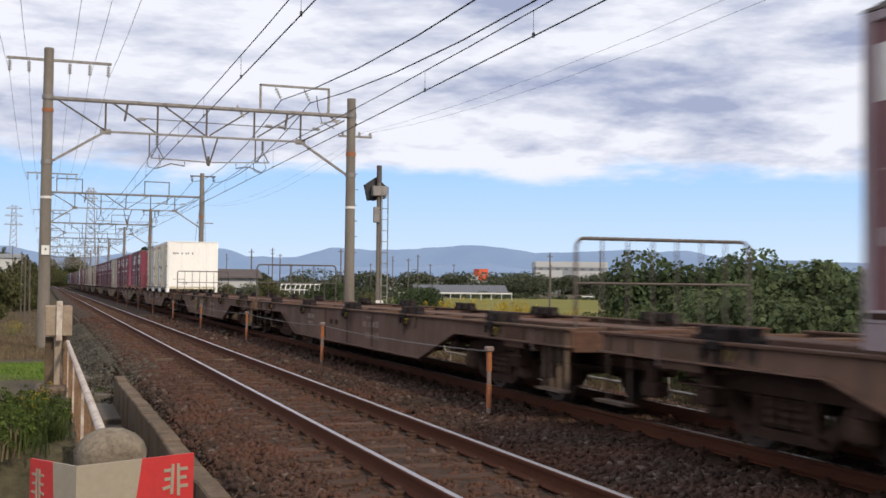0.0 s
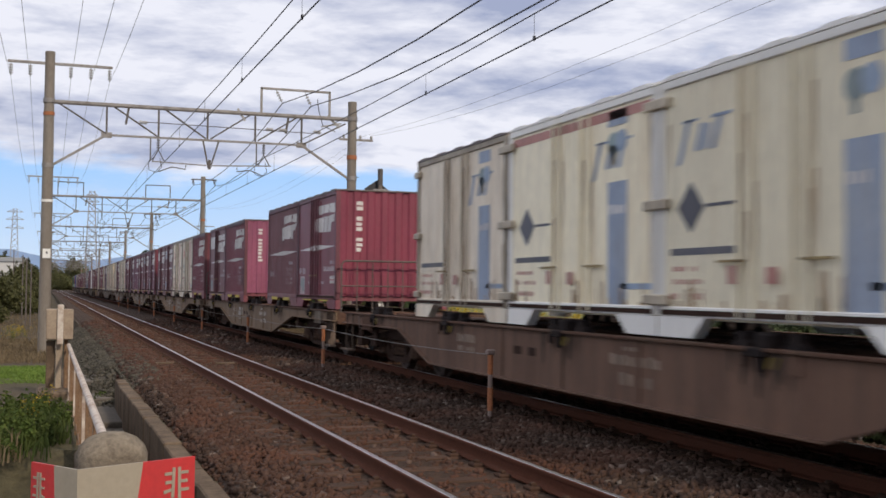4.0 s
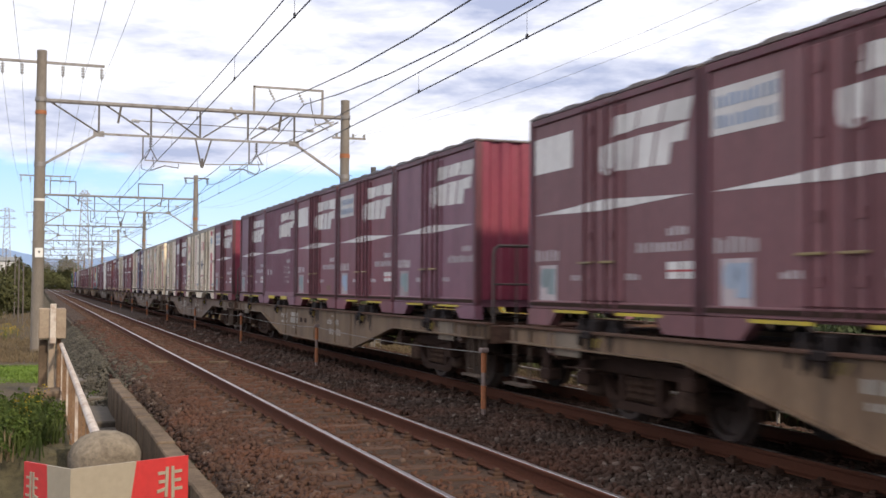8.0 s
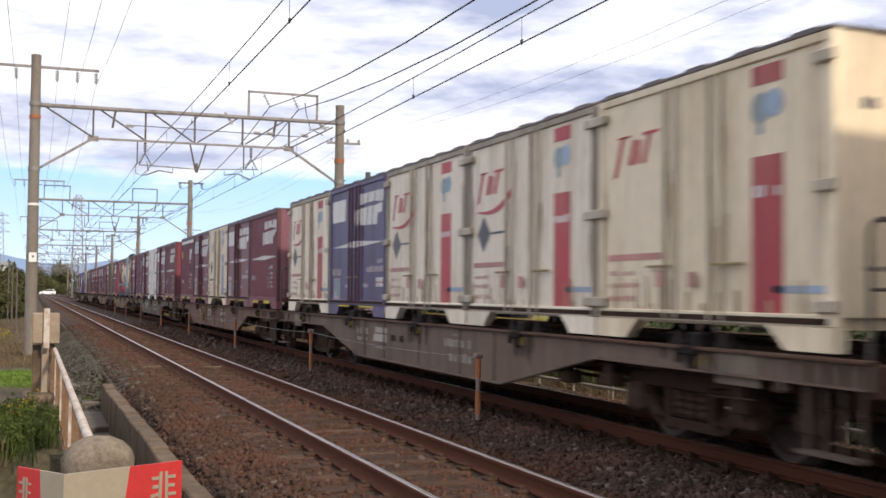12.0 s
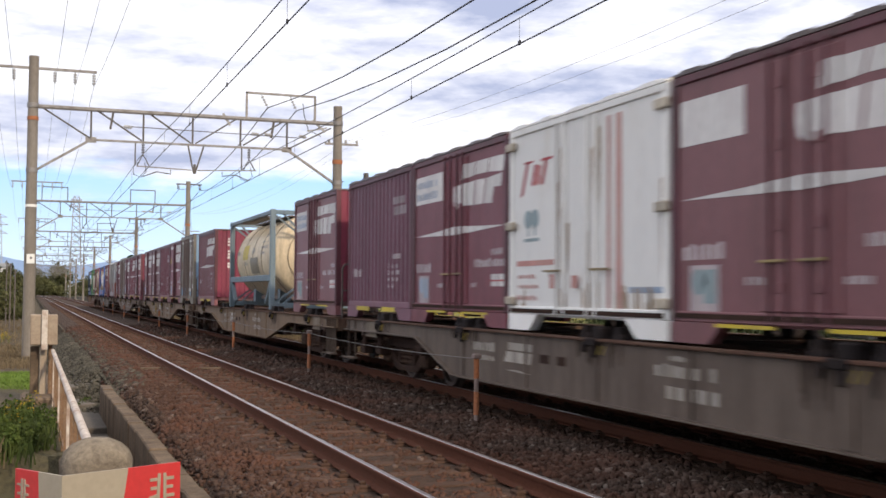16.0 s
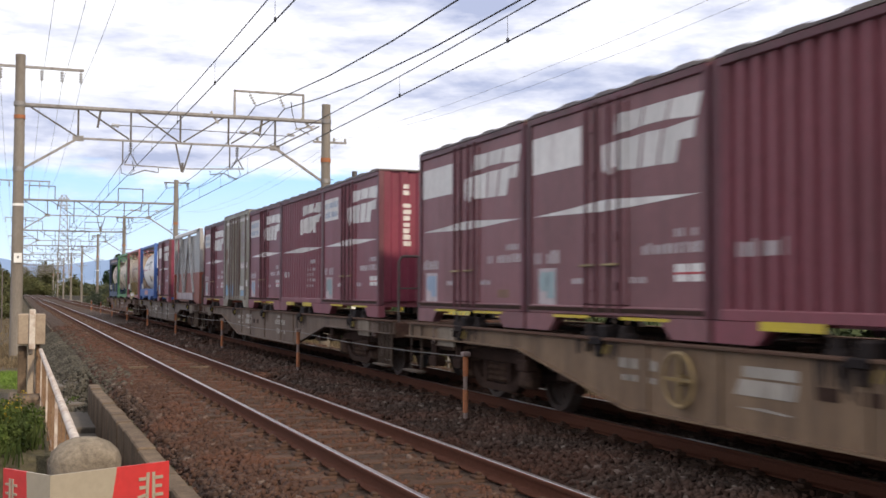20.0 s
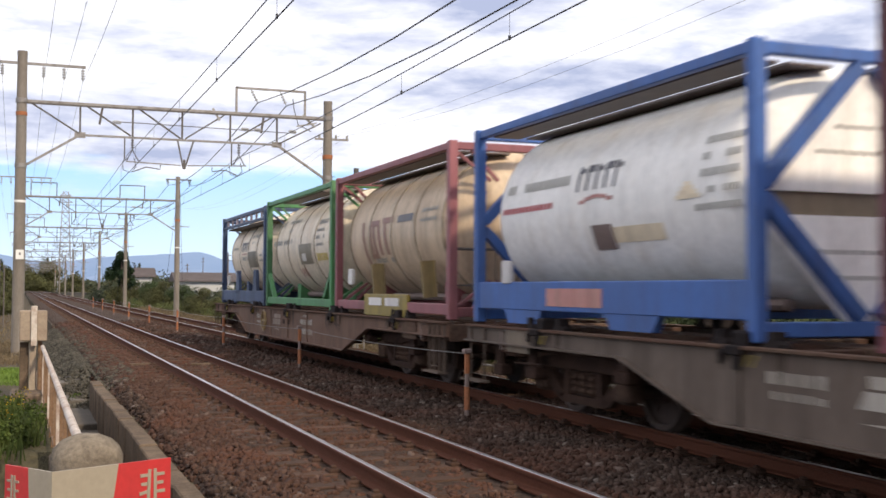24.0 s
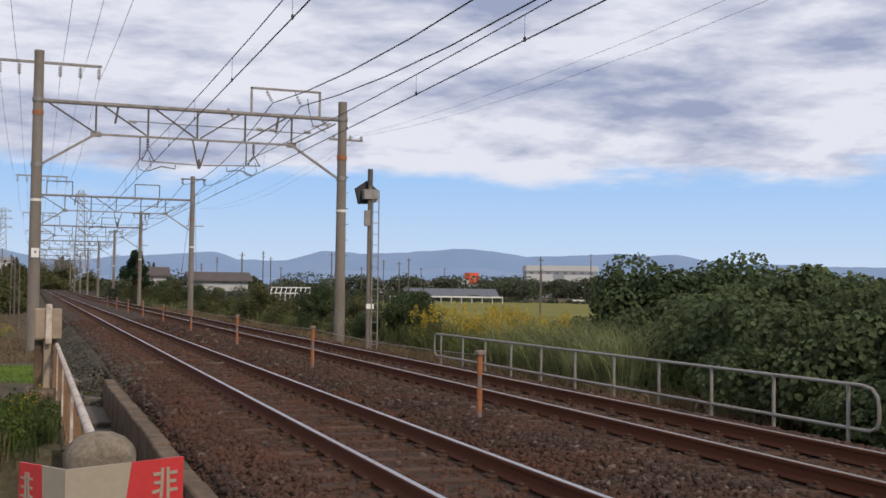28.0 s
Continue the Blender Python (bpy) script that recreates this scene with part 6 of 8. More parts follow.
def sagging(x, za, drop, y_to=300.0, x2=None, y_first=38.0):
    """A wire slung from gantry to gantry; one span reaches back over the crossing."""
    out = []
    y0 = y_first - SPAN
    while y0 < y_to:
        for k in range(8):
            u = k / 8
            out.append((x, y0 + SPAN * u, za - drop * 4 * u * (1 - u)))
        y0 += SPAN
    out.append((x, y0, za))
    return out


for mid, base in ((NEAR, 5.86), (FAR, 5.83)):
    stag = lambda yy: mid
    line("contact_wire", "taut dark copper contact wire above a track", [(stag(-1.8 + 4.975 * k), -1.8 + 4.975 * k, 5.21) for k in range(65)], 0.011, m_wire)
    mess = []
    for k in range(65):
        yy = -1.8 + 4.975 * k
        u = ((yy - 38) / SPAN) % 1.0
        mess.append((mid, yy, base - 0.24 * 4 * u * (1 - u)))
    line("messenger_wire", "dark catenary wire carrying the contact wire", mess, 0.010, m_wire_thin if mid == NEAR else m_wire)
    for k in range(2, 24):
        yy = 5.1 * k
        u = ((yy - 38) / SPAN) % 1.0
        line("dropper", "thin wire dropper with a clamp", [(mid, yy, base - 0.24 * 4 * u * (1 - u)), (stag(yy), yy, 5.22)], 0.004, m_wire_thin, 4)
        solid("dropper_clamp", Geo().box(-0.012, 0.012, -0.03, 0.03, -0.02, 0.05), m_wire, "small dark clamp on the contact wire", "clamp", "dropper clamps", at=(stag(yy), yy, 5.21))
for x, z in ((7.52, 7.78), (8.52, 7.74)):
    back = [(x, 38 - SPAN * u, z - 0.95 * 4 * u * (1 - u)) for u in (1, .875, .75, .625, .5, .375, .25, .125, 0)]
    x2 = 9.35 if x < 8 else 10.8
    fwd = [(x + (x2 - x) * u, 38 + SPAN * u, z + (8.4 - z) * u - 0.7 * 4 * u * (1 - u)) for u in (.125, .25, .375, .5, .625, .75, .875, 1)]
    far = [p for p in sagging(x2, 8.4, 0.8, 260, y_first=38 + 2 * SPAN)][1:]
    line("feeder_cable", "thick dark feeder cable slung between supports", back + fwd + far, 0.017, m_wire, 8)
for x in (-1.2, -0.62, 0.61, 1.23, 1.81):
    line("line_wire", "thin line wire on the pole arms", sagging(x, 8.1, 0.7), 0.006, m_wire_thin, 5)
for x, drop in ((10.45, 0.62), (10.7, 0.8)):
    line("line_wire", "thin pale line wire beside the track", sagging(x, 6.82, drop, 40), 0.0035, m_wire_thin, 5)


# ---- beside the far track ----
def signal():
    t = thing("railway_signal", "dark five-sided signal head on a grey mast with a ladder", "signal", at=(10.0, 34.4, 0))
    part("mast", Geo().tube([(0, 0, -1.1), (0, 0, 5.25)], 0.085, 12, 0.07), m_pole, t, smooth=True)
    part("mast_top", Geo().tube([(0, 0, 4.75), (0, 0, 5.28)], 0.085, 12), m_galv_dark, t, smooth=True)
    prof = [(-0.44, 4.66), (-0.06, 4.92), (0.30, 4.62), (0.25, 4.24), (-0.32, 4.16)]
    head = part("signal_head", Geo().sweep(prof, "y", 0.12, 0.3), m_wire, t, "black backing board")
    part("lamp_box", Geo().box(-0.24, 0.24, -0.14, 0.12, 4.3, 4.62, 0.02), m_galv, head)
    for z in (4.3, 4.55):
        part("hood", Geo().tube([(-0.05, 0.3, z), (-0.05, 0.5, z)], 0.12, 12), m_wire, head)
    for dx in (0.06, 0.26):
        part("ladder_rail", Geo().bar((dx, -0.14, -0.7), (dx, -0.14, 4.6), 0.03), m_galv, t)
    for k in range(14):
        part("rung", Geo().tube([(0.06, -0.14, -0.3 + k * 0.35), (0.26, -0.14, -0.3 + k * 0.35)], 0.011, 5), m_galv, t)
    part("case", Geo().box(-0.2, 0.0, -0.13, -0.02, 3.45, 3.95, 0.02), m_galv, t)
    part("plate", Geo().box(-0.1, 0.14, -0.115, -0.1, 0.82, 0.98), m_plate, t, "small white plate")


signal()


def track_fence():
    """The two-rail pipe fence beside the far track, with rounded ends."""
    t = thing("pipe_fence", "grey two-rail steel pipe fence along the track edge", "fence")
    x, top, mid = 9.85, 0.31, -0.25
    ys = [27.16, 25.6, 24.15, 22.65, 21.1, 19.55, 18.0, 16.45, 14.9, 13.35, 11.8]
    for yy in ys:
        part("post", Geo().tube([(x, yy, -0.95), (x, yy, top)], 0.026, 10), m_fence, t, smooth=True)
    arc = lambda yc, s: [(x, yc + s * 0.25 * math.sin(a), (top + mid) / 2 + (top - mid) / 2 * math.cos(a)) for a in [math.pi * k / 10 for k in range(1, 10)]]
    part("rail", Geo().tube([(x, 27.5, top), (x, 11.55, top)] + [(x, 11.36, 0.28), (x, 11.26, 0.18), (x, 11.24, 0.05), (x, 11.24, -0.1), (x, 11.28, -0.2), (x, 11.4, mid), (x, 11.8, mid)], 0.025, 10), m_fence, t, "top rail with a rounded end", True)
    part("rail", Geo().tube([(x, 27.5, top), (x, 27.62, 0.26), (x, 27.66, 0.1), (x, 27.64, -0.15), (x, 27.5, mid), (x, 11.8, mid)], 0.024, 10), m_fence, t, smooth=True)


track_fence()


def stakes():
    """Orange-banded stakes between the tracks, with a rope along their tops."""
    ys = [12.75, 21.5, 30.2, 39.6, 48.6, 58, 67.5, 77, 87]
    for yy in ys:
        t = thing("marker_stake", "weathered stake with orange reflective bands between the tracks", "marker post", "stakes between the tracks", at=(5.13, yy, 0))
        part("stake", Geo().tube([(0, 0, -0.3), (0, 0, 0.7)], 0.03, 8), m_bar, t, smooth=True)
        part("orange_band", Geo().tube([(0, 0, 0.42), (0, 0, 0.68)], 0.036, 8), m_orange, t, "orange band", True)
        part("orange_band", Geo().tube([(0, 0, -0.02), (0, 0, 0.26)], 0.036, 8), m_orange, t, "orange band", True)
        part("cap", Geo().box(-0.05, 0.05, -0.05, 0.05, 0.66, 0.72, 0.01), m_bar, t)
    for a, b in zip(ys, ys[1:]):
        pts = [(5.13, a + (b - a) * u, 0.66 - 0.05 * 4 * u * (1 - u)) for u in (0, .2, .4, .6, .8, 1)]
        line("stake_rope", "thin pale rope strung between marker stakes", pts, 0.005, m_galv, 5)


stakes()
# ---- beside the crossing: ditch, railing, box, bollard and sign ----
m_rail_rust = material("white_paint_over_rust", (0.50, 0.44, 0.38), 0.7, vary=0.2, scale=7, grain=30, bump=0.3, second=(0.20, 0.10, 0.06), stain=0.75)
m_rust_bar = material("brown_rusty_bars", (0.16, 0.088, 0.045), 0.8, vary=0.3, scale=5, grain=30, bump=0.3, second=(0.25, 0.17, 0.11))
m_box = material("faded_beige_box", (0.30, 0.235, 0.17), 0.7, vary=0.15, scale=4, grain=30, bump=0.15, second=(0.20, 0.14, 0.10), stain=0.7)
m_sign_red = material("sign_red", (0.48, 0.03, 0.03), 0.5, vary=0.1, scale=6, grain=40, bump=0.03, second=(0.42, 0.03, 0.03))
m_sign_white = material("sign_white", (0.31, 0.265, 0.20), 0.55, vary=0.08, scale=6, grain=40, bump=0.03, second=(0.30, 0.26, 0.20))
m_ditch = material("dark_ditch_concrete", (0.10, 0.082, 0.066), 0.9, vary=0.3, scale=1.5, grain=20, bump=0.4, second=(0.07, 0.06, 0.05), stain=0.9)
# Near-black colour that stands in for shade in the hollow.
m_ditch_shade = material("painted_ditch_shade", (0.024, 0.02, 0.015), 0.8, vary=0.3, scale=2, grain=18, bump=0.6, second=(0.04, 0.035, 0.022), stain=0.6, bump_dist=0.04)
m_moss_concrete = material("bollard_concrete", (0.20, 0.165, 0.125), 0.95, vary=0.35, scale=9, grain=45, bump=0.7, second=(0.075, 0.06, 0.045), stain=0.85, spec=0.2)


def ditch():
    t = thing("drainage_ditch", "old concrete ditch wall with a worn top", "", kind="structure")
    g = Geo()
    ys = [6.6 + i * 0.9 for i in range(18)]
    rnd = random.Random(4)
    for a, b in zip(ys, ys[1:]):
        dx = 0.06 * (1 - (a - 6.6) / 15.4)
        w = rnd.uniform(-0.01, 0.01)
        part("wall_block", Geo().box(1.24 + dx + w, 1.44 + dx, a, b - 0.012, -1.1, -0.3 + rnd.uniform(-0.015, 0.01), 0.015), m_concrete, t)
    part("ditch_floor", Geo().box(0.5, 1.28, 6.6, 26, -1.05, -0.92), m_ditch, t)
    for yy, h in ((19.6, 0.1), (22.7, 0.2), (25, 0.35)):
        part("ditch_step", Geo().box(0.5, 1.28, yy, yy + 2.6, -0.95, -0.92 + h, 0.02), m_ditch, t)
    # Added dark slab: paints the shade in the hollow beside the ditch.
    part("mud_floor", Geo().box(-2.6, 0.29, 6.5, 11.3, -1.0, -0.79), m_ditch_shade, t, "dark wet mud beside the ditch")
    part("side_wall", Geo().box(0.30, 0.47, 9.6, 24, -1.1, -0.22, 0.02), m_concrete, t)
    part("side_wall", Geo().box(0.30, 0.47, 5.2, 9.55, -1.1, -0.26, 0.02), m_concrete, t)


ditch()


def railing():
    t = thing("bar_railing", "rusty pipe railing with flaking white paint and brown bars", "railing")
    x = 0.345
    part("top_rail", Geo().tube([(x, 18.2, 0.54), (x, 5.9, 0.54)], 0.03, 10), m_rail_rust, t, "flaking white top rail", True)
    part("lower_rail", Geo().tube([(x, 18.2, -0.1), (x, 5.9, -0.1)], 0.014, 8), m_rust_bar, t, smooth=True)
    k = 0
    yy = 18.1
    while yy > 5.9:
        bm = m_rail_rust if k % 4 == 1 else m_rust_bar
        part("bar", Geo().box(x - 0.014, x + 0.014, yy - 0.022, yy + 0.022, -0.25, 0.53), bm, t)
        yy -= 0.82
        k += 1


railing()


def post_box():
    t = thing("equipment_box", "faded beige steel box on a concrete-footed post", "electrical box", at=(0.21, 18.4, 0))
    part("box", Geo().box(-0.2, 0.04, -0.12, 0.14, 0.62, 1.09, 0.015), m_box, t)
    part("door", Geo().box(0.045, 0.2, -0.14, 0.12, 0.62, 1.09, 0.015), m_box, t)
    part("channel", Geo().box(-0.035, 0.055, -0.17, -0.125, 0.55, 1.16, 0.006), m_rail_rust, t)
    part("post", Geo().box(-0.05, 0.05, -0.03, 0.05, -0.2, 0.62, 0.01), m_box, t)
    part("cable_pipe", Geo().tube([(0.1, 0.0, -0.25), (0.1, 0.0, 0.62)], 0.03, 8), m_rust_bar, t, smooth=True)
    part("back_panel", Geo().box(-0.19, -0.06, 0.05, 0.09, -0.2, 0.6, 0.01), m_concrete, t)
    part("footing", Geo().box(-0.32, 0.16, -0.75, 0.35, -0.3, -0.13, 0.03), m_concrete, t)


post_box()


def bollard():
    g = Geo().lathe([(0.135, -0.3), (0.135, 0.74), (0.138, 0.79), (0.125, 0.825), (0.095, 0.855), (0.05, 0.875), (0.001, 0.88)], 26)
    return solid("concrete_bollard", g, m_moss_concrete, "weathered round-topped concrete bollard by the crossing", "bollard", smooth=True, at=(0.258, 4.62, 0))


bollard()


def strokes(t, u, w, v, h, put, span):
    """One character of eight strokes: two uprights and three bars on each side."""
    u, w = u * span, w * span
    for k, (a0, b0, a1, b1, wd) in enumerate(((0.36, -0.05, 0.40, 1, .12), (0.64, -0.12, 0.62, 1, .12), (0.03, .80, .36, .80, .11), (0.06, .50, .36, .50, .11), (0, .17, .36, .24, .11),
                                              (0.66, .80, 1, .80, .11), (0.66, .50, .96, .50, .11), (0.66, .20, 1.02, .20, .11))):
        a0, a1 = u + a0 * w, u + a1 * w
        b0, b1 = v + b0 * h, v + b1 * h
        d = Vector((a1 - a0, b1 - b0)).normalized()
        n = Vector((-d.y, d.x)) * (wd * w / 2)
        q = [(a0 + n.x, b0 + n.y), (a1 + n.x, b1 + n.y), (a1 - n.x, b1 - n.y), (a0 - n.x, b0 - n.y)]
        g = Geo().add([put(p / span, r, -0.003) for p, r in q] + [put(p / span, r, 0.001) for p, r in q], [(0, 1, 2, 3), (7, 6, 5, 4), (0, 4, 5, 1), (1, 5, 6, 2), (2, 6, 7, 3), (3, 7, 4, 0)])
        part("character_stroke", g, m_sign_white, t)


def sign():
    """A folded warning board: pale in the middle, red ends with the first character of the word."""
    t = thing("folded_warning_sign", "folded red and white crossing sign board on a post", "sign")
    ridge, right, left = Vector((0.11, 3.9)), Vector((0.515, 4.1)), Vector((-0.035, 4.12))
    top, low = 0.846, 0.5
    for end, cut, u, w in ((right, (0.42, 0.54), 0.72, 0.22), (left, (0.42, 0.5), 0.68, 0.26)):
        d = end - ridge
        n = Vector((-d.y, d.x)).normalized()
        if n.y > 0:
            n = -n
        put = lambda a, z, o, d=d, n=n: (ridge.x + d.x * a - n.x * o, ridge.y + d.y * a - n.y * o, z)
        for name, m, q in (("white_panel", m_sign_white, [(0, low), (cut[0], low), (cut[1], top), (0, top)]), ("red_panel", m_sign_red, [(cut[0], low), (1, low), (1, top), (cut[1], top)])):
            g = Geo().add([put(a, z, 0.0) for a, z in q] + [put(a, z, 0.008) for a, z in q], [(0, 1, 2, 3), (7, 6, 5, 4), (0, 4, 5, 1), (1, 5, 6, 2), (2, 6, 7, 3), (3, 7, 4, 0)])
            pn = part(name, g, m, t)
            if name == "red_panel":
                strokes(pn, u, w, 0.715, 0.1, put, d.length)
    part("post", Geo().tube([(0.13, 4.2, -0.3), (0.13, 4.2, 0.75)], 0.04, 10), m_galv, t, smooth=True)
    part("bracket", Geo().bar((-0.0, 4.13, 0.62), (0.45, 4.13, 0.62), 0.04), m_galv, t)
    part("bracket", Geo().bar((0.13, 3.94, 0.62), (0.13, 4.2, 0.62), 0.04), m_galv, t)


sign()
# ---- the plain and what stands on it ----
m_field = material("ripe_field", (0.165, 0.152, 0.045), 0.95, vary=0.25, scale=0.15, grain=3, bump=0.3, second=(0.12, 0.125, 0.042), stain=0.6, spec=0.05)
m_wall_white = material("pale_wall", (0.46, 0.46, 0.46), 0.8, vary=0.08, scale=0.5, grain=6, bump=0.05)
m_wall_grey = material("grey_cladding", (0.25, 0.265, 0.285), 0.7, vary=0.1, scale=0.5, grain=6, bump=0.05)
m_roof_dark = material("dark_roof", (0.075, 0.058, 0.055), 0.8, vary=0.2, scale=1, grain=8, bump=0.2)
m_red_wall = material("orange_red_wall", (0.62, 0.09, 0.03), 0.7, vary=0.1, bump=0)
m_panel = material("solar_panel_glass", (0.10, 0.105, 0.125), 0.3, vary=0.1, scale=2, grain=10, bump=0)
m_wood_pole = material("dark_utility_pole", (0.12, 0.10, 0.09), 0.85, vary=0.2, bump=0.2)
m_lattice = material("lattice_steel", (0.30, 0.31, 0.34), 0.7, metal=0.2, vary=0.1, bump=0)


def hills():
    """Far hills on the rim of the plain, hazed blue by colour and glow."""
    mat = bpy.data.materials.new("hazy_far_hills")
    mat.use_nodes = True
    N, L = mat.node_tree.nodes, mat.node_tree.links
    b = N["Principled BSDF"]
    nz, mx = N.new("ShaderNodeTexNoise"), N.new("ShaderNodeMix")
    nz.inputs["Scale"].default_value, nz.inputs["Detail"].default_value = 0.006, 8
    co = N.new("ShaderNodeTexCoord")
    L.new(co.outputs["Object"], nz.inputs["Vector"])
    mx.data_type = "RGBA"
    L.new(nz.outputs[0], mx.inputs["Factor"])
    # Haze over the distance is painted in: blue base colour plus a glow.
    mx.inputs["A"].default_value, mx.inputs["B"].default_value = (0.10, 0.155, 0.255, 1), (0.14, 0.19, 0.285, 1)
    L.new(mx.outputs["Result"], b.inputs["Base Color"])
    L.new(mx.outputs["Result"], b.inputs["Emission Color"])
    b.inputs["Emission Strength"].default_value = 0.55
    b.inputs["Roughness"].default_value = 1.0
    tops = [(-40, 1.2), (-12, 1.5), (-1.6, 1.8), (0, 1.4), (1.7, 1.25), (3.9, 1.55), (6.2, 1.68), (8.4, 1.88), (9.7, 1.46), (12, 1.44), (13.8, 2.0), (16.2, 1.88), (18, 1.98), (21.1, 2.22), (22.4, 2.1), (24.2, 1.83),
            (26, 1.87), (28.8, 2.02), (30.1, 1.9), (31.8, 2.0), (33.5, 1.6), (38, 1.45), (40, 1.38), (60, 1.5), (90, 1.3)]
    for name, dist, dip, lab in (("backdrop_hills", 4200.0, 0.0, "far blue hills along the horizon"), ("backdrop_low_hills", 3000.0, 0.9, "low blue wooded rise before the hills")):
        g = Geo()
        vs = []
        k = 0
        a = -40.0
        while a <= 90:
            e = np.interp(a, [p for p, q in tops], [q for p, q in tops])
            e = e - dip + 0.05 * noise.noise(Vector((a * 1.3, dist, 0))) + 0.02 * noise.noise(Vector((a * 5, dist, 0)))
            x, yy = math.sin(radians(a)), math.cos(radians(a))
            h = dist * math.tan(radians(max(e, 0.15)))
            for dd, hh in ((dist, -40), (dist + 60, h * 0.5), (dist + 200, h), (dist + 500, -40)):
                vs.append((x * dd, yy * dd, hh + 1.4))
            k += 1
            a += 0.25
        g.add(vs, [(4 * i + j, 4 * i + 4 + j, 4 * i + 5 + j, 4 * i + 1 + j) for i in range(k - 1) for j in range(3)])
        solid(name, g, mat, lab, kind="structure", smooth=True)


hills()
solid("field", Geo().add([(28, 60, -1.86), (70, 60, -1.86), (30, 120, -1.6), (130, 120, -1.6), (52, 200, -0.75), (200, 190, -0.75), (52, 212, -2.1), (200, 202, -2.1)], [(0, 1, 3, 2), (2, 3, 5, 4), (4, 5, 7, 6)]), m_field, "flat yellow-green rice field", kind="structure")


def utility_pole(x, yy, top, arms=1, r=0.13):
    t = thing("utility_pole", "thin dark utility pole with short cross arms", "utility pole", "poles on the plain", at=(x, yy, 0))
    part("pole", Geo().tube([(0, 0, -2.2), (0, 0, top)], r, 8, r * 0.7), m_wood_pole, t)
    for k in range(arms):
        part("cross_arm", Geo().bar((-0.45, 0, top - 0.4 - 0.7 * k), (0.45, 0, top - 0.4 - 0.7 * k), 0.09), m_wood_pole, t)


for x, yy, top in ((27.7, 160, 6.45), (42, 218.7, 8.6), (43.4, 218.2, 7.5), (44.7, 175.2, 7.25), (75.9, 249, 8.3), (61, 190.6, 6.4), (62.6, 190, 7.05), (59.3, 127.4, 5.7), (121, 232.5, 10.2), (71.1, 250.8, 6.6),
                   (39.6, 262, 8.5), (-2.5, 96.6, 4.4), (-1.4, 75, 3.35), (-1.0, 64.2, 2.9), (-0.77, 64.1, 2.6), (82, 240, 6.5), (95, 260, 7.0), (140, 300, 8.0), (50, 240, 6.0), (33, 240, 6.5)):
    utility_pole(x, yy, top, 0 if x < 0 else 2 if int(x) % 3 == 0 else 1, 0.13 if x > 0 else 0.045)


def house(x, yy, w, d, wall_h, roof_h, base):
    t = thing("low_house", "low pale house with a dark tiled roof among bushes", "house", at=(x, yy, base))
    part("wall", Geo().box(0, w, 0, d, -1, wall_h), m_wall_white, t)
    part("roof", Geo().sweep([(-0.6, wall_h), (d + 0.6, wall_h), (d + 0.4, wall_h + 0.2), (d / 2, wall_h + roof_h), (-0.4, wall_h + 0.2)], "x", -0.6, w + 0.6), m_roof_dark, t, "dark pitched roof")
    for k in range(3):
        win = part("window", Geo().box(0.8 + k * 2.2, 2.2 + k * 2.2, -0.06, -0.01, 0.5, 1.5), m_panel, t)
        part("frame", Geo().box(0.7 + k * 2.2, 2.3 + k * 2.2, -0.04, -0.005, 0.4, 1.6), m_wall_grey, win)


house(19.6, 151, 7.4, 5, 2.75, 1.25, -0.5)
house(15.5, 172, 3.0, 4, 3.0, 1.4, 0.0)


def guard_rail(x0, y0, x1, y1, top):
    t = thing("roadside_guard_rail", "white roadside guard rail across the field", "guard rail", "guard rails on the plain")
    part("beam", Geo().bar((x0, y0, top - 0.12), (x1, y1, top - 0.12), 0.1, 0.24), m_plate, t)
    n = 12
    for k in range(n):
        u = k / (n - 1)
        part("post", Geo().bar((x0 + (x1 - x0) * u, y0 + (y1 - y0) * u + 0.1, -1.0), (x0 + (x1 - x0) * u, y0 + (y1 - y0) * u + 0.1, top - 0.05), 0.14), m_wall_white, t)


guard_rail(59.6, 191.3, 78.5, 184.5, 0.35)
guard_rail(99, 198.3, 109, 194.8, -0.2)


def solar_farm():
    t = thing("solar_panel_rows", "tilted rows of grey solar panels behind a field", "solar panels")
    for r in range(3):
        for k in range(8):
            x, yy = 72 + k * 2.25 + r * 1.5, 219 - k * 0.8 + r * 5
            part("panel", Geo().add([(x, yy, 0.0), (x + 2.1, yy - 0.75, 0.0), (x + 2.1, yy + 1.6, 1.75), (x, yy + 2.35, 1.75), (x, yy, -0.08), (x + 2.1, yy - 0.75, -0.08), (x + 2.1, yy + 1.6, 1.67), (x, yy + 2.35, 1.67)],
                                    [(0, 1, 2, 3), (7, 6, 5, 4), (0, 4, 5, 1), (1, 5, 6, 2), (2, 6, 7, 3), (3, 7, 4, 0)]), m_panel, t)
            part("leg", Geo().bar((x + 1, yy + 0.8, -2.1), (x + 1, yy + 0.8, 0.8), 0.12), m_galv, t)


solar_farm()


def greenhouse():
    t = thing("pipe_greenhouse", "white pipe frame of a bare greenhouse", "greenhouse", at=(25.7, 129, 0))
    for k in range(9):
        part("hoop", Geo().tube([(k * 0.53, -k * 0.19, -1.8), (k * 0.53, -k * 0.19, 0.9), (k * 0.53 + 0.3, -k * 0.19 + 0.5, 1.5)], 0.05, 6), m_plate, t)
    part("ridge", Geo().tube([(0.3, 0.5, 1.5), (4.5, -1.0, 1.5)], 0.06, 6), m_plate, t)
    part("side_rail", Geo().tube([(0, 0, 0.85), (4.3, -1.5, 0.85)], 0.08, 6), m_plate, t)


greenhouse()


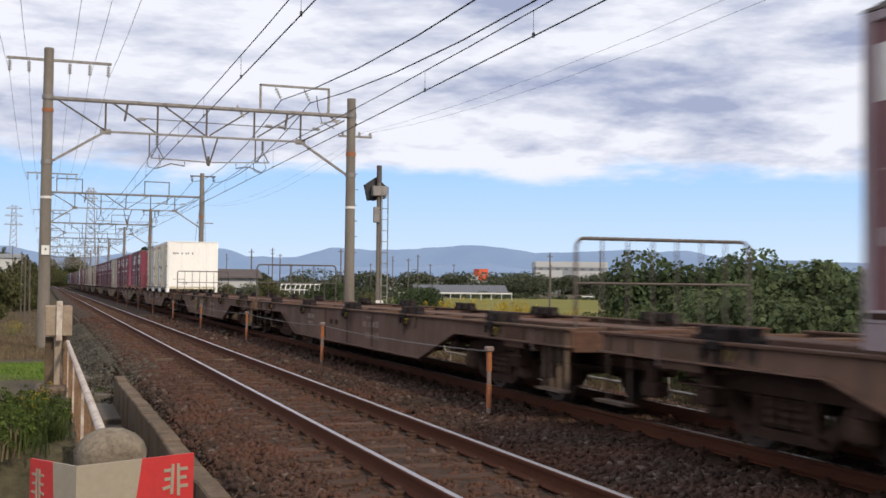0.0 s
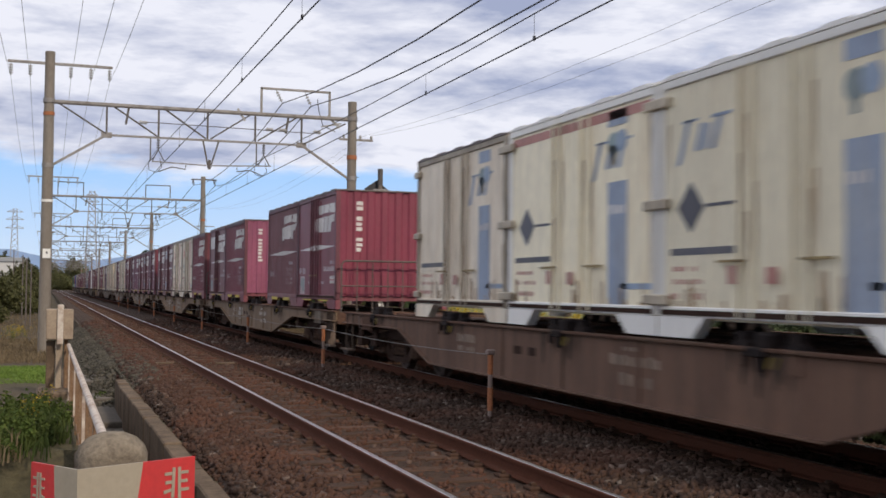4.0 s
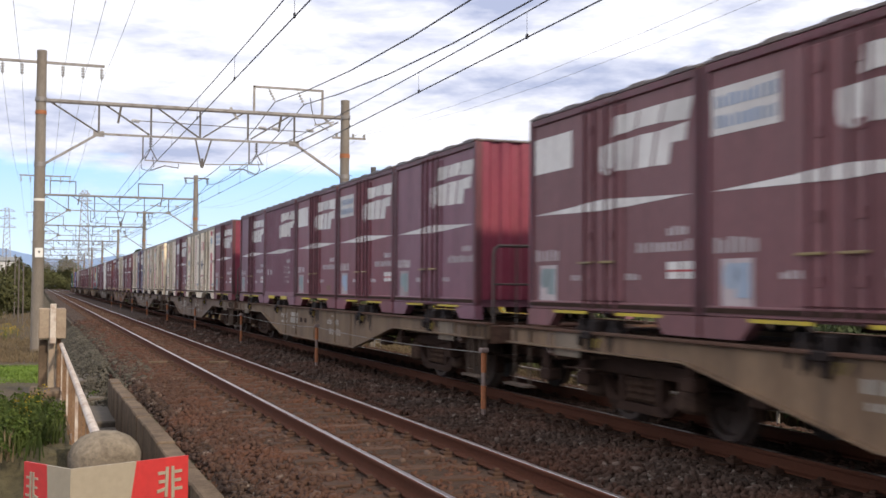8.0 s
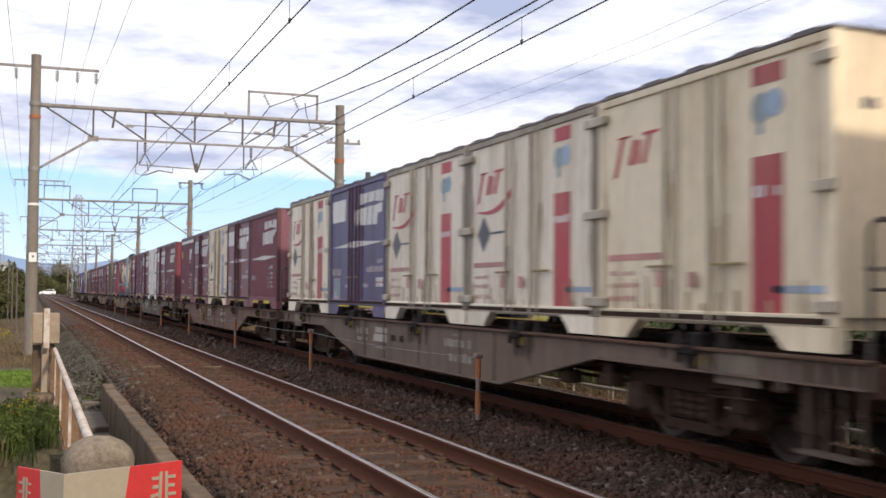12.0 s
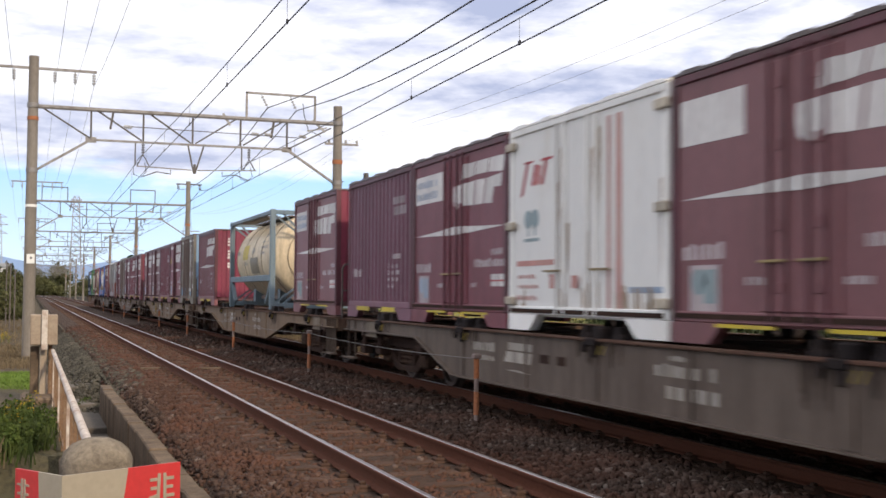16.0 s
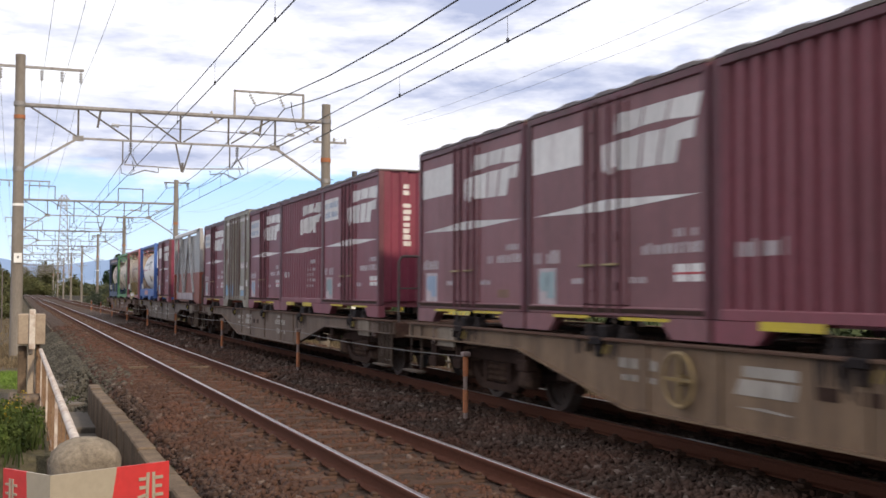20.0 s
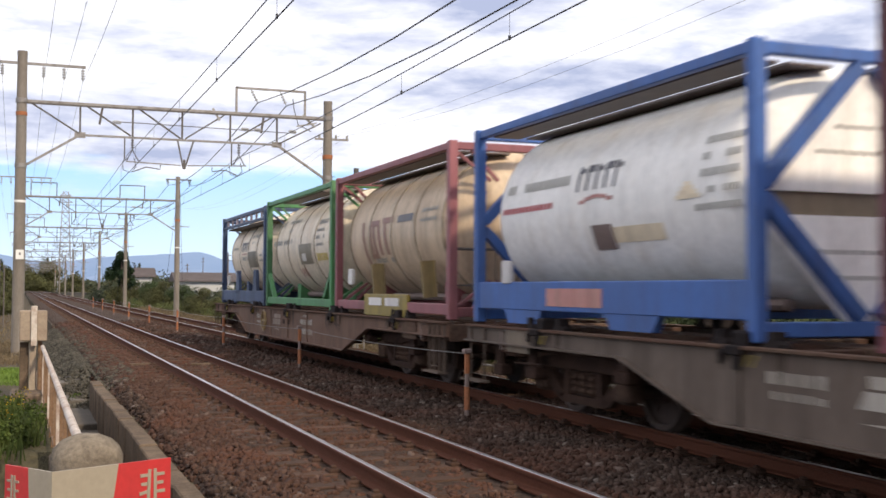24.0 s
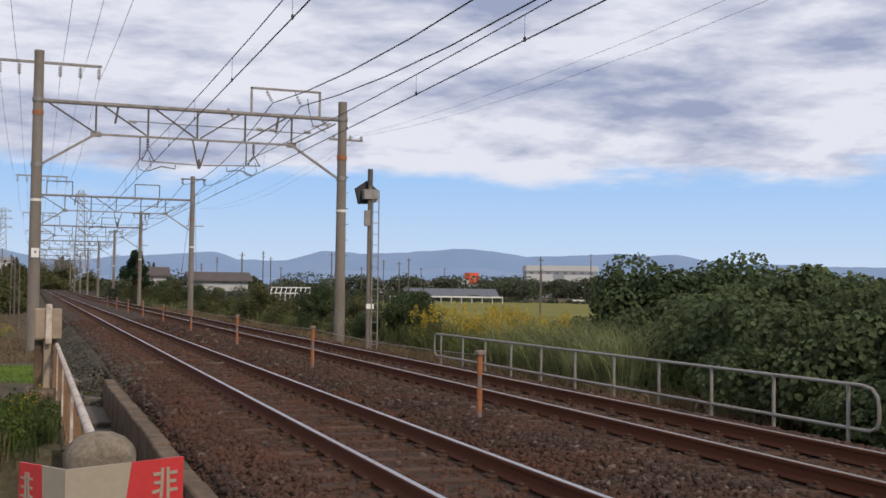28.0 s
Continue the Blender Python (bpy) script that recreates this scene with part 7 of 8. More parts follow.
def warehouse():
    t = thing("long_warehouse", "long pale warehouse with banded walls and a flat roof", "warehouse", at=(247, 548, 0))
    d = Matrix.Rotation(radians(-20), 4, "Z")
    t.matrix_world = Matrix.Translation((247, 548, 0)) @ d
    part("wall", Geo().box(0, 38, 0, 30, -2, 12.2), m_wall_grey, t)
    part("upper_band", Geo().box(-0.3, 38.3, -0.3, 30.3, 12.2, 15.2), m_wall_white, t, "white upper wall band")
    part("lower_band", Geo().box(-0.2, 14, -0.2, 0, 6.5, 10.5), m_wall_white, t)
    part("lower_band", Geo().box(20, 34, -0.2, 0, 6.5, 10.2), m_wall_white, t)
    for k in range(8):
        part("window", Geo().box(1.5 + k * 4.5, 3.5 + k * 4.5, -0.25, -0.1, 10.8, 11.6), m_panel, t)


warehouse()


def red_building():
    t = thing("red_shop", "orange-red block of a roadside shop with a white annex", "shop building", at=(182, 466, 0))
    part("wall", Geo().box(0, 4.6, 0, 6, 4.2, 9.3), m_red_wall, t)
    part("base", Geo().box(-5, 4.6, 0.1, 6, -2, 4.2), m_wall_grey, t)
    part("annex", Geo().box(-4.6, -0.1, 0.2, 5, 4.2, 6.4), m_wall_white, t)
    part("sign_panel", Geo().box(1.2, 3.2, -0.1, 0, 6.2, 8.0), m_mark_pale, t)


red_building()
for bx, by, bw, bh in ((205, 540, 10, 7), (222, 560, 14, 6.5), (235, 545, 8, 7.5), (130, 430, 9, 4), (150, 470, 12, 4.5), (100, 420, 8, 3.5), (165, 480, 7, 5), (262, 600, 16, 7)):
    t = thing("distant_house", "small pale building far across the plain", "house", "buildings on the plain", at=(bx, by, 0))
    part("wall", Geo().box(0, bw, 0, 6, -2, bh - 1.5), m_wall_white, t)
    part("roof", Geo().sweep([(-0.5, bh - 1.5), (6.5, bh - 1.5), (3, bh)], "x", -0.4, bw + 0.4), m_roof_dark, t)
t = thing("low_shed", "low pale shed beyond the verge", "shed", at=(-9.0, 236, 0))
part("wall", Geo().box(0, 5, 0, 6, -2, 6.0), m_wall_white, t)
part("roof", Geo().box(-0.3, 5.4, -0.3, 6.3, 6.0, 6.9, 0.1), m_wall_grey, t)


def pylon(x, yy, top, w, arms):
    t = thing("lattice_pylon", "tall pale steel lattice tower in the haze", "pylon", "towers", at=(x, yy, 0))
    legs = [(-1, -1), (1, -1), (1, 1), (-1, 1)]
    for sx, sy in legs:
        part("leg", Geo().bar((sx * w, sy * w, -2), (sx * w * 0.35, sy * w * 0.35, top), 0.28), m_lattice, t)
    n = 14
    for k in range(n):
        z0, z1 = top * k / n, top * (k + 1) / n
        a, b = w * (1 - 0.65 * k / n), w * (1 - 0.65 * (k + 1) / n)
        g = Geo()
        for i in range(4):
            (p, q), (r, s) = legs[i], legs[(i + 1) % 4]
            g.bar((p * a, q * a, z0), (r * b, s * b, z1), 0.14).bar((r * a, s * a, z0), (p * b, q * b, z1), 0.14)
        tagged(part("bracing", g, m_lattice, t), kind="stuff")
    for z, half in arms:
        part("arm", Geo().bar((-half, 0, z), (half, 0, z), 0.35).bar((-half, 0, z), (0, 0, z + 1.6), 0.2).bar((half, 0, z), (0, 0, z + 1.6), 0.2), m_lattice, t)


pylon(15.6, 440, 37, 2.6, ((33, 2.6), (35.5, 2.0)))
pylon(-14.3, 557, 37, 2.4, ((28, 4), (32, 4), (35.5, 3.5)))


# ---- the far level crossing: a road and a white car that waits, then drives across ----
m_asphalt = material("worn_asphalt", (0.055, 0.052, 0.05), 0.9, vary=0.2, scale=1, grain=20, bump=0.2)
m_car = material("white_car_paint", (0.80, 0.80, 0.79), 0.25, vary=0.03, bump=0)
m_car_glass = material("dark_car_glass", (0.02, 0.025, 0.03), 0.1, vary=0.05, bump=0)
m_tyre = material("black_tyre", (0.02, 0.02, 0.02), 0.9, vary=0.1, bump=0.1)
m_lamp_red = material("red_lamp_glass", (0.35, 0.02, 0.02), 0.3, vary=0.05, bump=0)
solid("crossing_road", Geo().box(-60, 45, 317.0, 323.0, -1.2, -0.02), m_asphalt, "narrow asphalt road over the far level crossing", kind="structure")


def white_car():
    t = thing("white_car", "small white hatchback car on the far crossing road", "car", at=(16, 320, 0))
    side = [(-2.05, 0.25), (2.0, 0.25), (2.08, 0.5), (2.02, 0.95), (-1.05, 0.98), (-1.95, 0.82), (-2.1, 0.6)]
    part("body", Geo().sweep(side, "y", -0.8, 0.8), m_car, t)
    part("cabin", Geo().sweep([(-1.15, 0.97), (1.98, 0.94), (1.75, 1.4), (1.5, 1.49), (-0.1, 1.5), (-0.35, 1.45)], "y", -0.7, 0.7), m_car, t)
    for y in (-0.71, 0.70):
        for q in ([(-0.9, 1.0), (0.25, 1.0), (0.25, 1.42), (-0.3, 1.42)], [(0.32, 1.0), (1.2, 1.0), (1.2, 1.41), (0.32, 1.42)], [(1.27, 1.02), (1.8, 1.02), (1.62, 1.36), (1.27, 1.4)]):
            part("side_window", Geo().sweep(q, "y", y, y + 0.012), m_car_glass, t)
        part("door_line", Geo().box(0.27, 0.29, y * 1.148, y * 1.148 + 0.008, 0.35, 0.95), m_tyre, t)
    part("windscreen", Geo().add([(-1.12, -0.6, 1.0), (-1.12, 0.6, 1.0), (-0.38, 0.55, 1.44), (-0.38, -0.55, 1.44)], [(0, 1, 2, 3)]), m_car_glass, t)
    for x in (-1.3, 1.25):
        for y in (-0.82, 0.66):
            w = part("wheel", Geo().lathe([(0.02, 0), (0.2, 0.0), (0.3, 0.02), (0.3, 0.14), (0.2, 0.16), (0.02, 0.16)], 16, "y"), m_tyre, t, at=(x, y, 0.28))
            part("hub", Geo().lathe([(0.01, -0.012), (0.17, -0.01), (0.18, 0.0)], 12, "y"), m_galv, w)
    for y in (-0.7, 0.42):
        part("headlight", Geo().box(-2.1, -1.98, y, y + 0.28, 0.62, 0.78, 0.02), m_plate, t)
        part("tail_light", Geo().box(1.98, 2.06, y, y + 0.28, 0.7, 0.92, 0.02), m_lamp_red, t)
    return t


CAR = white_car()
# ---- plants ----
def leaf_material(name, a, b, rough=0.55):
    mat = bpy.data.materials.new(name)
    mat.use_nodes = True
    N, L = mat.node_tree.nodes, mat.node_tree.links
    bs = N["Principled BSDF"]
    geo, mx = N.new("ShaderNodeNewGeometry"), N.new("ShaderNodeMix")
    mx.data_type = "RGBA"
    L.new(geo.outputs["Random Per Island"], mx.inputs["Factor"])
    mx.inputs["A"].default_value, mx.inputs["B"].default_value = (*a, 1), (*b, 1)
    nz, hs, co = N.new("ShaderNodeTexNoise"), N.new("ShaderNodeHueSaturation"), N.new("ShaderNodeTexCoord")
    nz.inputs["Scale"].default_value, nz.inputs["Detail"].default_value = 1.3, 3
    L.new(co.outputs["Object"], nz.inputs["Vector"])
    rg = N.new("ShaderNodeMapRange")
    L.new(nz.outputs[0], rg.inputs["Value"])
    rg.inputs["From Min"].default_value, rg.inputs["From Max"].default_value = 0.3, 0.7
    rg.inputs["To Min"].default_value, rg.inputs["To Max"].default_value = 0.6, 1.45
    L.new(rg.outputs[0], hs.inputs["Value"])
    L.new(mx.outputs["Result"], hs.inputs["Color"])
    L.new(hs.outputs[0], bs.inputs["Base Color"])
    bs.inputs["Roughness"].default_value = rough
    bs.inputs["Specular IOR Level"].default_value = 0.15
    thin, both = N.new("ShaderNodeBsdfTranslucent"), N.new("ShaderNodeMixShader")
    L.new(hs.outputs[0], thin.inputs["Color"])
    both.inputs[0].default_value = 0.0 if "gravel" in name else 0.35
    L.new(bs.outputs[0], both.inputs[1])
    L.new(thin.outputs[0], both.inputs[2])
    L.new(both.outputs[0], N["Material Output"].inputs["Surface"])
    return mat


m_leaf_dark = leaf_material("dark_green_leaves", (0.042, 0.062, 0.028), (0.078, 0.102, 0.046), 0.8)
m_leaf_vine = leaf_material("vine_leaves", (0.064, 0.088, 0.042), (0.108, 0.132, 0.062), 0.8)
m_leaf_olive = leaf_material("olive_leaves", (0.068, 0.074, 0.03), (0.115, 0.112, 0.048))
m_weed = leaf_material("weed_blades", (0.033, 0.05, 0.013), (0.08, 0.10, 0.03), 0.7)
m_grass_olive = leaf_material("olive_grass_blades", (0.066, 0.082, 0.03), (0.122, 0.132, 0.052), 0.8)
m_reed = leaf_material("pale_reed_blades", (0.14, 0.17, 0.07), (0.23, 0.235, 0.115), 0.75)
# Far leaves are paler and bluer: haze is mixed into their colour.
m_leaf_far = leaf_material("hazy_far_foliage", (0.065, 0.078, 0.05), (0.10, 0.112, 0.07), 0.9)
m_leaf_pine = leaf_material("pine_needles", (0.012, 0.028, 0.014), (0.03, 0.05, 0.02))
m_grass_green = leaf_material("green_grass_blades", (0.07, 0.095, 0.028), (0.15, 0.17, 0.06), 0.7)
m_leaf_weed = leaf_material("fresh_weed_leaves", (0.045, 0.07, 0.016), (0.09, 0.115, 0.028), 0.7)
m_grass_dry = leaf_material("dry_grass_blades", (0.135, 0.10, 0.06), (0.20, 0.15, 0.09), 0.8)
m_grass_lawn = leaf_material("bright_grass_blades", (0.10, 0.17, 0.03), (0.17, 0.24, 0.05), 0.7)
m_bloom = leaf_material("goldenrod_bloom", (0.36, 0.25, 0.02), (0.46, 0.33, 0.045), 0.8)
m_bark = material("brown_bark", (0.07, 0.05, 0.04), 0.9, vary=0.3, bump=0.5)


def mesh_from(name, verts, faces, mat):
    me = bpy.data.meshes.new(name)
    me.from_pydata(verts.tolist(), [], faces.tolist())
    me.materials.append(mat)
    me.update()
    return me


def leaves(rng, pts, out, size, mat, name="crown", droop=0.3):
    """A kite-shaped folded leaf at each point, facing outwards and upwards."""
    n = len(pts)
    nrm = out + rng.normal(0, 0.55, (n, 3)) + np.array([0, 0, 0.35])
    nrm /= np.linalg.norm(nrm, axis=1, keepdims=True)
    d = rng.normal(0, 1, (n, 3)) - np.array([0, 0, droop])
    d -= nrm * (d * nrm).sum(1, keepdims=True)
    d /= np.linalg.norm(d, axis=1, keepdims=True)
    s = np.cross(nrm, d)
    L = (size * rng.uniform(0.6, 1.25, n))[:, None]
    w = L * 0.42
    lift = nrm * L * 0.09
    v = np.stack([pts - d * L * 0.5, pts - s * w - d * L * 0.2 + lift, pts - s * w * 0.85 + d * L * 0.2 + lift, pts + d * L * 0.55 - lift,
                  pts + s * w * 0.85 + d * L * 0.2 + lift, pts + s * w - d * L * 0.2 + lift], 1).reshape(-1, 3)
    k = np.arange(n)[:, None] * 6
    f = np.concatenate([k + np.array(q) for q in ((0, 1, 2), (0, 2, 3), (0, 3, 4), (0, 4, 5))])
    return mesh_from(name, v, f, mat)


def lobes(rng, count, spread, height, r):
    """Round masses that overlap into an uneven crown."""
    out = []
    for _ in range(count):
        a, q = rng.uniform(0, 2 * math.pi), spread * math.sqrt(rng.uniform(0, 1))
        z = height * rng.uniform(0.25, 1.0) * (1 - 0.35 * q / spread)
        out.append((q * math.cos(a), q * math.sin(a), z, r * rng.uniform(0.6, 1.25)))
    k = height / max(o[2] for o in out)
    out = [(x, yy, z * k, q) for x, yy, z, q in out]
    return out


def crown_points(rng, lob, n):
    per = n // len(lob)
    P, O = [], []
    for x, yy, z, r in lob:
        d = rng.normal(0, 1, (per, 3))
        d /= np.linalg.norm(d, axis=1, keepdims=True)
        rad = r * (1 - 0.55 * rng.uniform(0, 1, (per, 1)) ** 2.2)
        p = d * rad * np.array([1, 1, 0.8]) + np.array([x, yy, z])
        P.append(p)
        O.append(d)
    P, O = np.concatenate(P), np.concatenate(O)
    keep = P[:, 2] > 0.02
    return P[keep], O[keep]


def shrub(name, label, category, seed, spread, height, r, n, size, mat, count=14, sprigs=0, group=""):
    rng = np.random.default_rng(seed)
    t = thing(name, label, category, group)
    lob = lobes(rng, count, spread, height, r)
    P, O = crown_points(rng, lob, n)
    if sprigs:
        extra = []
        stems = []
        for _ in range(sprigs):
            x, yy, z, q = lob[rng.integers(len(lob))]
            b = np.array([x, yy, z + q * 0.6])
            lean = rng.normal(0, 0.25, 2)
            tall = rng.uniform(0.35, 0.6)
            stems.append((b, b + np.array([lean[0], lean[1], tall])))
            for k in range(34):
                u = k / 34
                extra.append(b + np.array([lean[0] * u, lean[1] * u, u * tall]) + rng.normal(0, 0.075, 3) * (1.1 - 0.6 * u))
        extra = np.array(extra)
        P = np.concatenate([P, extra])
        O = np.concatenate([O, np.tile([0, 0, 1.0], (len(extra), 1))])
    part("crown", leaves(rng, P, O, size, mat), mat, t)
    g = Geo().tube([(0, 0, -0.6), (0.05, 0, height * 0.3)], 0.07, 8, 0.05)
    for x, yy, z, q in lob[:8]:
        g.tube([(0.03, 0, height * 0.15), (x * 0.5, yy * 0.5, z * 0.6), (x, yy, z)], 0.035, 6, 0.012)
    for b0, b1 in stems if sprigs else ():
        g.tube([tuple(b0 - np.array([0, 0, 0.4])), tuple(b1)], 0.014, 5, 0.006)
    part("trunk", g, m_bark, t)
    return t


def put_copies(proto, places):
    """places: x, y, turn, size; the first one moves the prototype itself."""
    for k, (x, yy, turn, size) in enumerate(places):
        m = pose(x, yy, ground_height(x, yy) - 0.05, 0, 0, turn)
        if k == 0:
            proto.matrix_basis = m
            proto.scale = (size,) * 3
        else:
            c = copy_thing(proto, m)
            c.scale = (size,) * 3


vine_a = shrub("vine_thicket", "dense green thicket of broad vine leaves beside the tracks", "bush", 1, 1.5, 2.2, 0.62, 17000, 0.1, m_leaf_vine, 26, 2, "thickets")
vine_b = shrub("vine_thicket", "dense green thicket of broad vine leaves beside the tracks", "bush", 2, 1.8, 2.0, 0.66, 17000, 0.095, m_leaf_vine, 26, 1, "thickets")
dark_a = shrub("dark_shrub", "dark green rounded shrub on the verge", "bush", 3, 0.75, 1.95, 0.5, 9500, 0.062, m_leaf_dark, 18, 2, "shrubs")
dark_b = shrub("small_tree", "dark leafy small tree above the thicket", "tree", 4, 1.0, 2.4, 0.62, 14000, 0.075, m_leaf_dark, 22, 3, "small trees")
olive_a = shrub("olive_shrub", "olive-green loose shrub on the verge", "bush", 7, 0.9, 1.5, 0.5, 8000, 0.062, m_leaf_olive, 14, 5, "shrubs")
put_copies(vine_a, [(12.4, 12.2, 0, 1.05), (12.9, 16.8, 70, 1.15), (11.9, 9.5, 200, 1.0), (14.8, 14.2, 130, 1.4), (16.2, 19.5, 20, 1.5), (14.4, 10.4, 300, 1.3), (14.2, 22.6, 40, 1.1), (17.0, 23.0, 150, 1.55)])
put_copies(vine_b, [(12.3, 14.3, 40, 1.08), (13.6, 19.2, 160, 1.15), (15.0, 21.6, 250, 1.3), (12.9, 10.6, 90, 1.2), (16.5, 12.0, 10, 1.4), (13.6, 21.2, 70, 0.8), (11.5, 12.9, 310, 0.62), (11.4, 10.8, 180, 0.7)])
put_copies(dark_a, [(12.3, 50.5, 0, 1.12), (12.1, 36.2, 50, 1.0), (12.6, 38.3, 100, 1.05), (12.9, 53.5, 200, 0.85), (12.4, 94, 20, 1.15), (13.5, 128, 300, 1.5), (11.6, 40.2, 210, 0.6)])
put_copies(dark_b, [(15.4, 25.4, 10, 1.52), (16.0, 24.4, 200, 1.6), (16.8, 24.0, 60, 1.6), (13.4, 13.5, 45, 1.12), (17.8, 26.5, 190, 1.6), (14.9, 16.2, 120, 1.32)])
put_copies(olive_a, [(12.5, 66, 0, 1.5), (12.7, 45.0, 40, 1.2), (13.2, 47.2, 90, 1.05), (12.2, 80, 150, 1.3), (12.8, 110, 200, 1.7), (11.8, 58, 250, 0.7), (13.5, 34.2, 300, 0.95), (14.6, 41, 10, 1.0), (11.9, 33.4, 60, 0.7), (13.4, 71, 30, 1.4), (12.6, 146, 80, 2.0)])
# left of the tracks
far_l = shrub("leafy_shrub", "olive-green leafy shrub on the verge", "bush", 6, 1.6, 2.2, 0.8, 4200, 0.15, m_leaf_olive, 14, 4, "shrubs")
put_copies(far_l, [(-3.2, 70, 0, 1.0), (-2.6, 90, 60, 1.1), (-3.8, 110, 10, 1.3), (-3, 140, 90, 1.6), (-5, 60, 30, 1.2), (-6, 48, 100, 1.1), (-4, 170, 0, 2.0), (6, 420, 0, 4), (-14, 335, 40, 4), (14, 332, 70, 2.4), (22, 300, 10, 3.0), (30, 340, 10, 3.5),
                    (-2, 500, 20, 4.5), (11, 520, 60, 4.5)])


def pine(x, yy, h):
    rng = np.random.default_rng(9)
    t = thing("pine_tree", "dark flat-topped pine tree by the line", "tree", at=(x, yy, 0))
    part("trunk", Geo().tube([(0, 0, -2), (0.2, 0, h * 0.5), (0, 0, h)], 0.25, 8, 0.08), m_bark, t)
    lob = [(rng.uniform(-1, 1) * 2.0 * (1 - k / 14), rng.uniform(-1, 1) * 1.5, h * (0.35 + 0.65 * k / 14), 0.75) for k in range(15)]
    P, O = crown_points(rng, lob, 3200)
    part("crown", leaves(rng, P * np.array([1, 1, 1]), O, 0.28, m_leaf_pine), m_leaf_pine, t)


pine(11.9, 146, 5.4)


def tree_belt(name, label, y_of, xs, height, size, n, seed, base=-2.0, mat=None):
    """A far belt of trees: clumps of foliage too far to part."""
    rng = np.random.default_rng(seed)
    lob = []
    for x in xs:
        yy = y_of(x)
        for _ in range(6):
            lob.append((x + rng.uniform(-4, 4), yy + rng.uniform(-4, 4), base + height * rng.uniform(0.05, 0.75), height * rng.uniform(0.12, 0.34)))
    P, O = [], []
    per = n // len(lob)
    for x, yy, z, r in lob:
        d = rng.normal(0, 1, (per, 3))
        d /= np.linalg.norm(d, axis=1, keepdims=True)
        P.append(d * r * np.array([2.1, 1, 1]) * (1 - 0.4 * rng.uniform(0, 1, (per, 1)) ** 2) + np.array([x, yy, z]))
        O.append(d)
    tagged(new(name, leaves(rng, np.concatenate(P), np.concatenate(O), size, mat or m_leaf_far)), label, "trees", kind="stuff")


tree_belt("tree_belt", "dark belt of trees across the plain", lambda x: 300 - x * 0.4, [20 + 3.5 * k for k in range(28)], 7.6, 0.55, 30000, 11)
tree_belt("tree_belt", "dark hedges behind the field", lambda x: 225 - x * 0.35, [78 + 3 * k for k in range(26)], 2.6, 0.4, 20000, 12)
tree_belt("tree_belt", "dark trees near the low house", lambda x: 150 - (x - 14) * 0.2, [13 + 2.2 * k for k in range(14)], 3.8, 0.26, 24000, 13)
tree_belt("tree_belt", "small dark bushes at the field edge", lambda x: 62 + (x - 24) * 0.9, [34 + 2.5 * k for k in range(3)], 1.5, 0.3, 2500, 14, mat=m_leaf_olive)
tree_belt("tree_belt", "low olive bushes before the greenhouse frame", lambda x: 108, [15.5 + 1.3 * k for k in range(10)], 2.7, 0.2, 12000, 18, mat=m_leaf_olive)
tree_belt("tree_belt", "wooded rise at the end of the line", lambda x: 640, [-60 + 7 * k for k in range(26)], 9.0, 1.1, 18000, 15)
tree_belt("tree_belt", "trees before the warehouse", lambda x: 530 - (x - 240) * 0.37, [205 + 4 * k for k in range(26)], 11.5, 0.9, 20000, 17)
tree_belt("tree_belt", "wide dark woods before the hills", lambda x: 760 - x * 0.5, [60 + 12 * k for k in range(50)], 10.0, 1.6, 22000, 16)


def blades(name, label, spots, height, width, mat, seed, lean=0.25, bloom=None):
    """Upright blades of grass; spots are x, y pairs."""
    rng = np.random.default_rng(seed)
    spots = np.array(spots)
    n = len(spots)
    z = np.array([ground_height(x, yy) for x, yy in spots]) - 0.05
    h = height * rng.uniform(0.5, 1.15, n)
    a = rng.uniform(0, 2 * math.pi, n)
    w = width * rng.uniform(0.6, 1.2, n)
    d = np.stack([np.cos(a), np.sin(a)], 1) * w[:, None]
    ln = rng.normal(0, lean, (n, 2)) * h[:, None]
    b = np.column_stack([spots, z])
    v = np.stack([b - np.column_stack([d, 0 * a]), b + np.column_stack([d, 0 * a]), b + np.column_stack([ln * 0.35 + d * 0.75, h * 0.66]), b + np.column_stack([ln * 0.35 - d * 0.75, h * 0.66]), b + np.column_stack([ln * 1.25, h * 0.95])], 1).reshape(-1, 3)
    k = np.arange(n)[:, None] * 5
    f = np.concatenate([k + np.array([0, 1, 2]), k + np.array([0, 2, 3]), k + np.array([3, 2, 4])])
    ob = tagged(new(name, mesh_from(name, v, f, mat)), label, "grass", kind="stuff")
    if bloom:
        tips = v.reshape(-1, 5, 3)[:, 4]
        m, k = (42, 1.0) if height > 1 else (16, 0.5)
        u = rng.uniform(0, 1, (n * m, 1))
        side = rng.normal(0, 1, (n * m, 2)) * (0.015 + 0.085 * u) * k
        pts = np.repeat(tips, m, 0) + np.column_stack([side, -0.36 * u * height / 1.75])
        tagged(new("goldenrod_flowers", leaves(rng, pts, rng.normal(0, 1, (n * m, 3)), 0.036 * k, m_bloom)), "yellow goldenrod plumes on tall stems", "flowers", kind="stuff")
    return ob


def patch(rng, n, x0, x1, y0, y1):
    return np.column_stack([rng.uniform(x0, x1, n), rng.uniform(y0, y1, n)])


def clumps(rng, n, per, spread, x0, x1, y0, y1):
    """Stems gathered round scattered middles."""
    mid = patch(rng, n, x0, x1, y0, y1)
    return np.repeat(mid, per, 0) + rng.normal(0, spread, (n * per, 2))


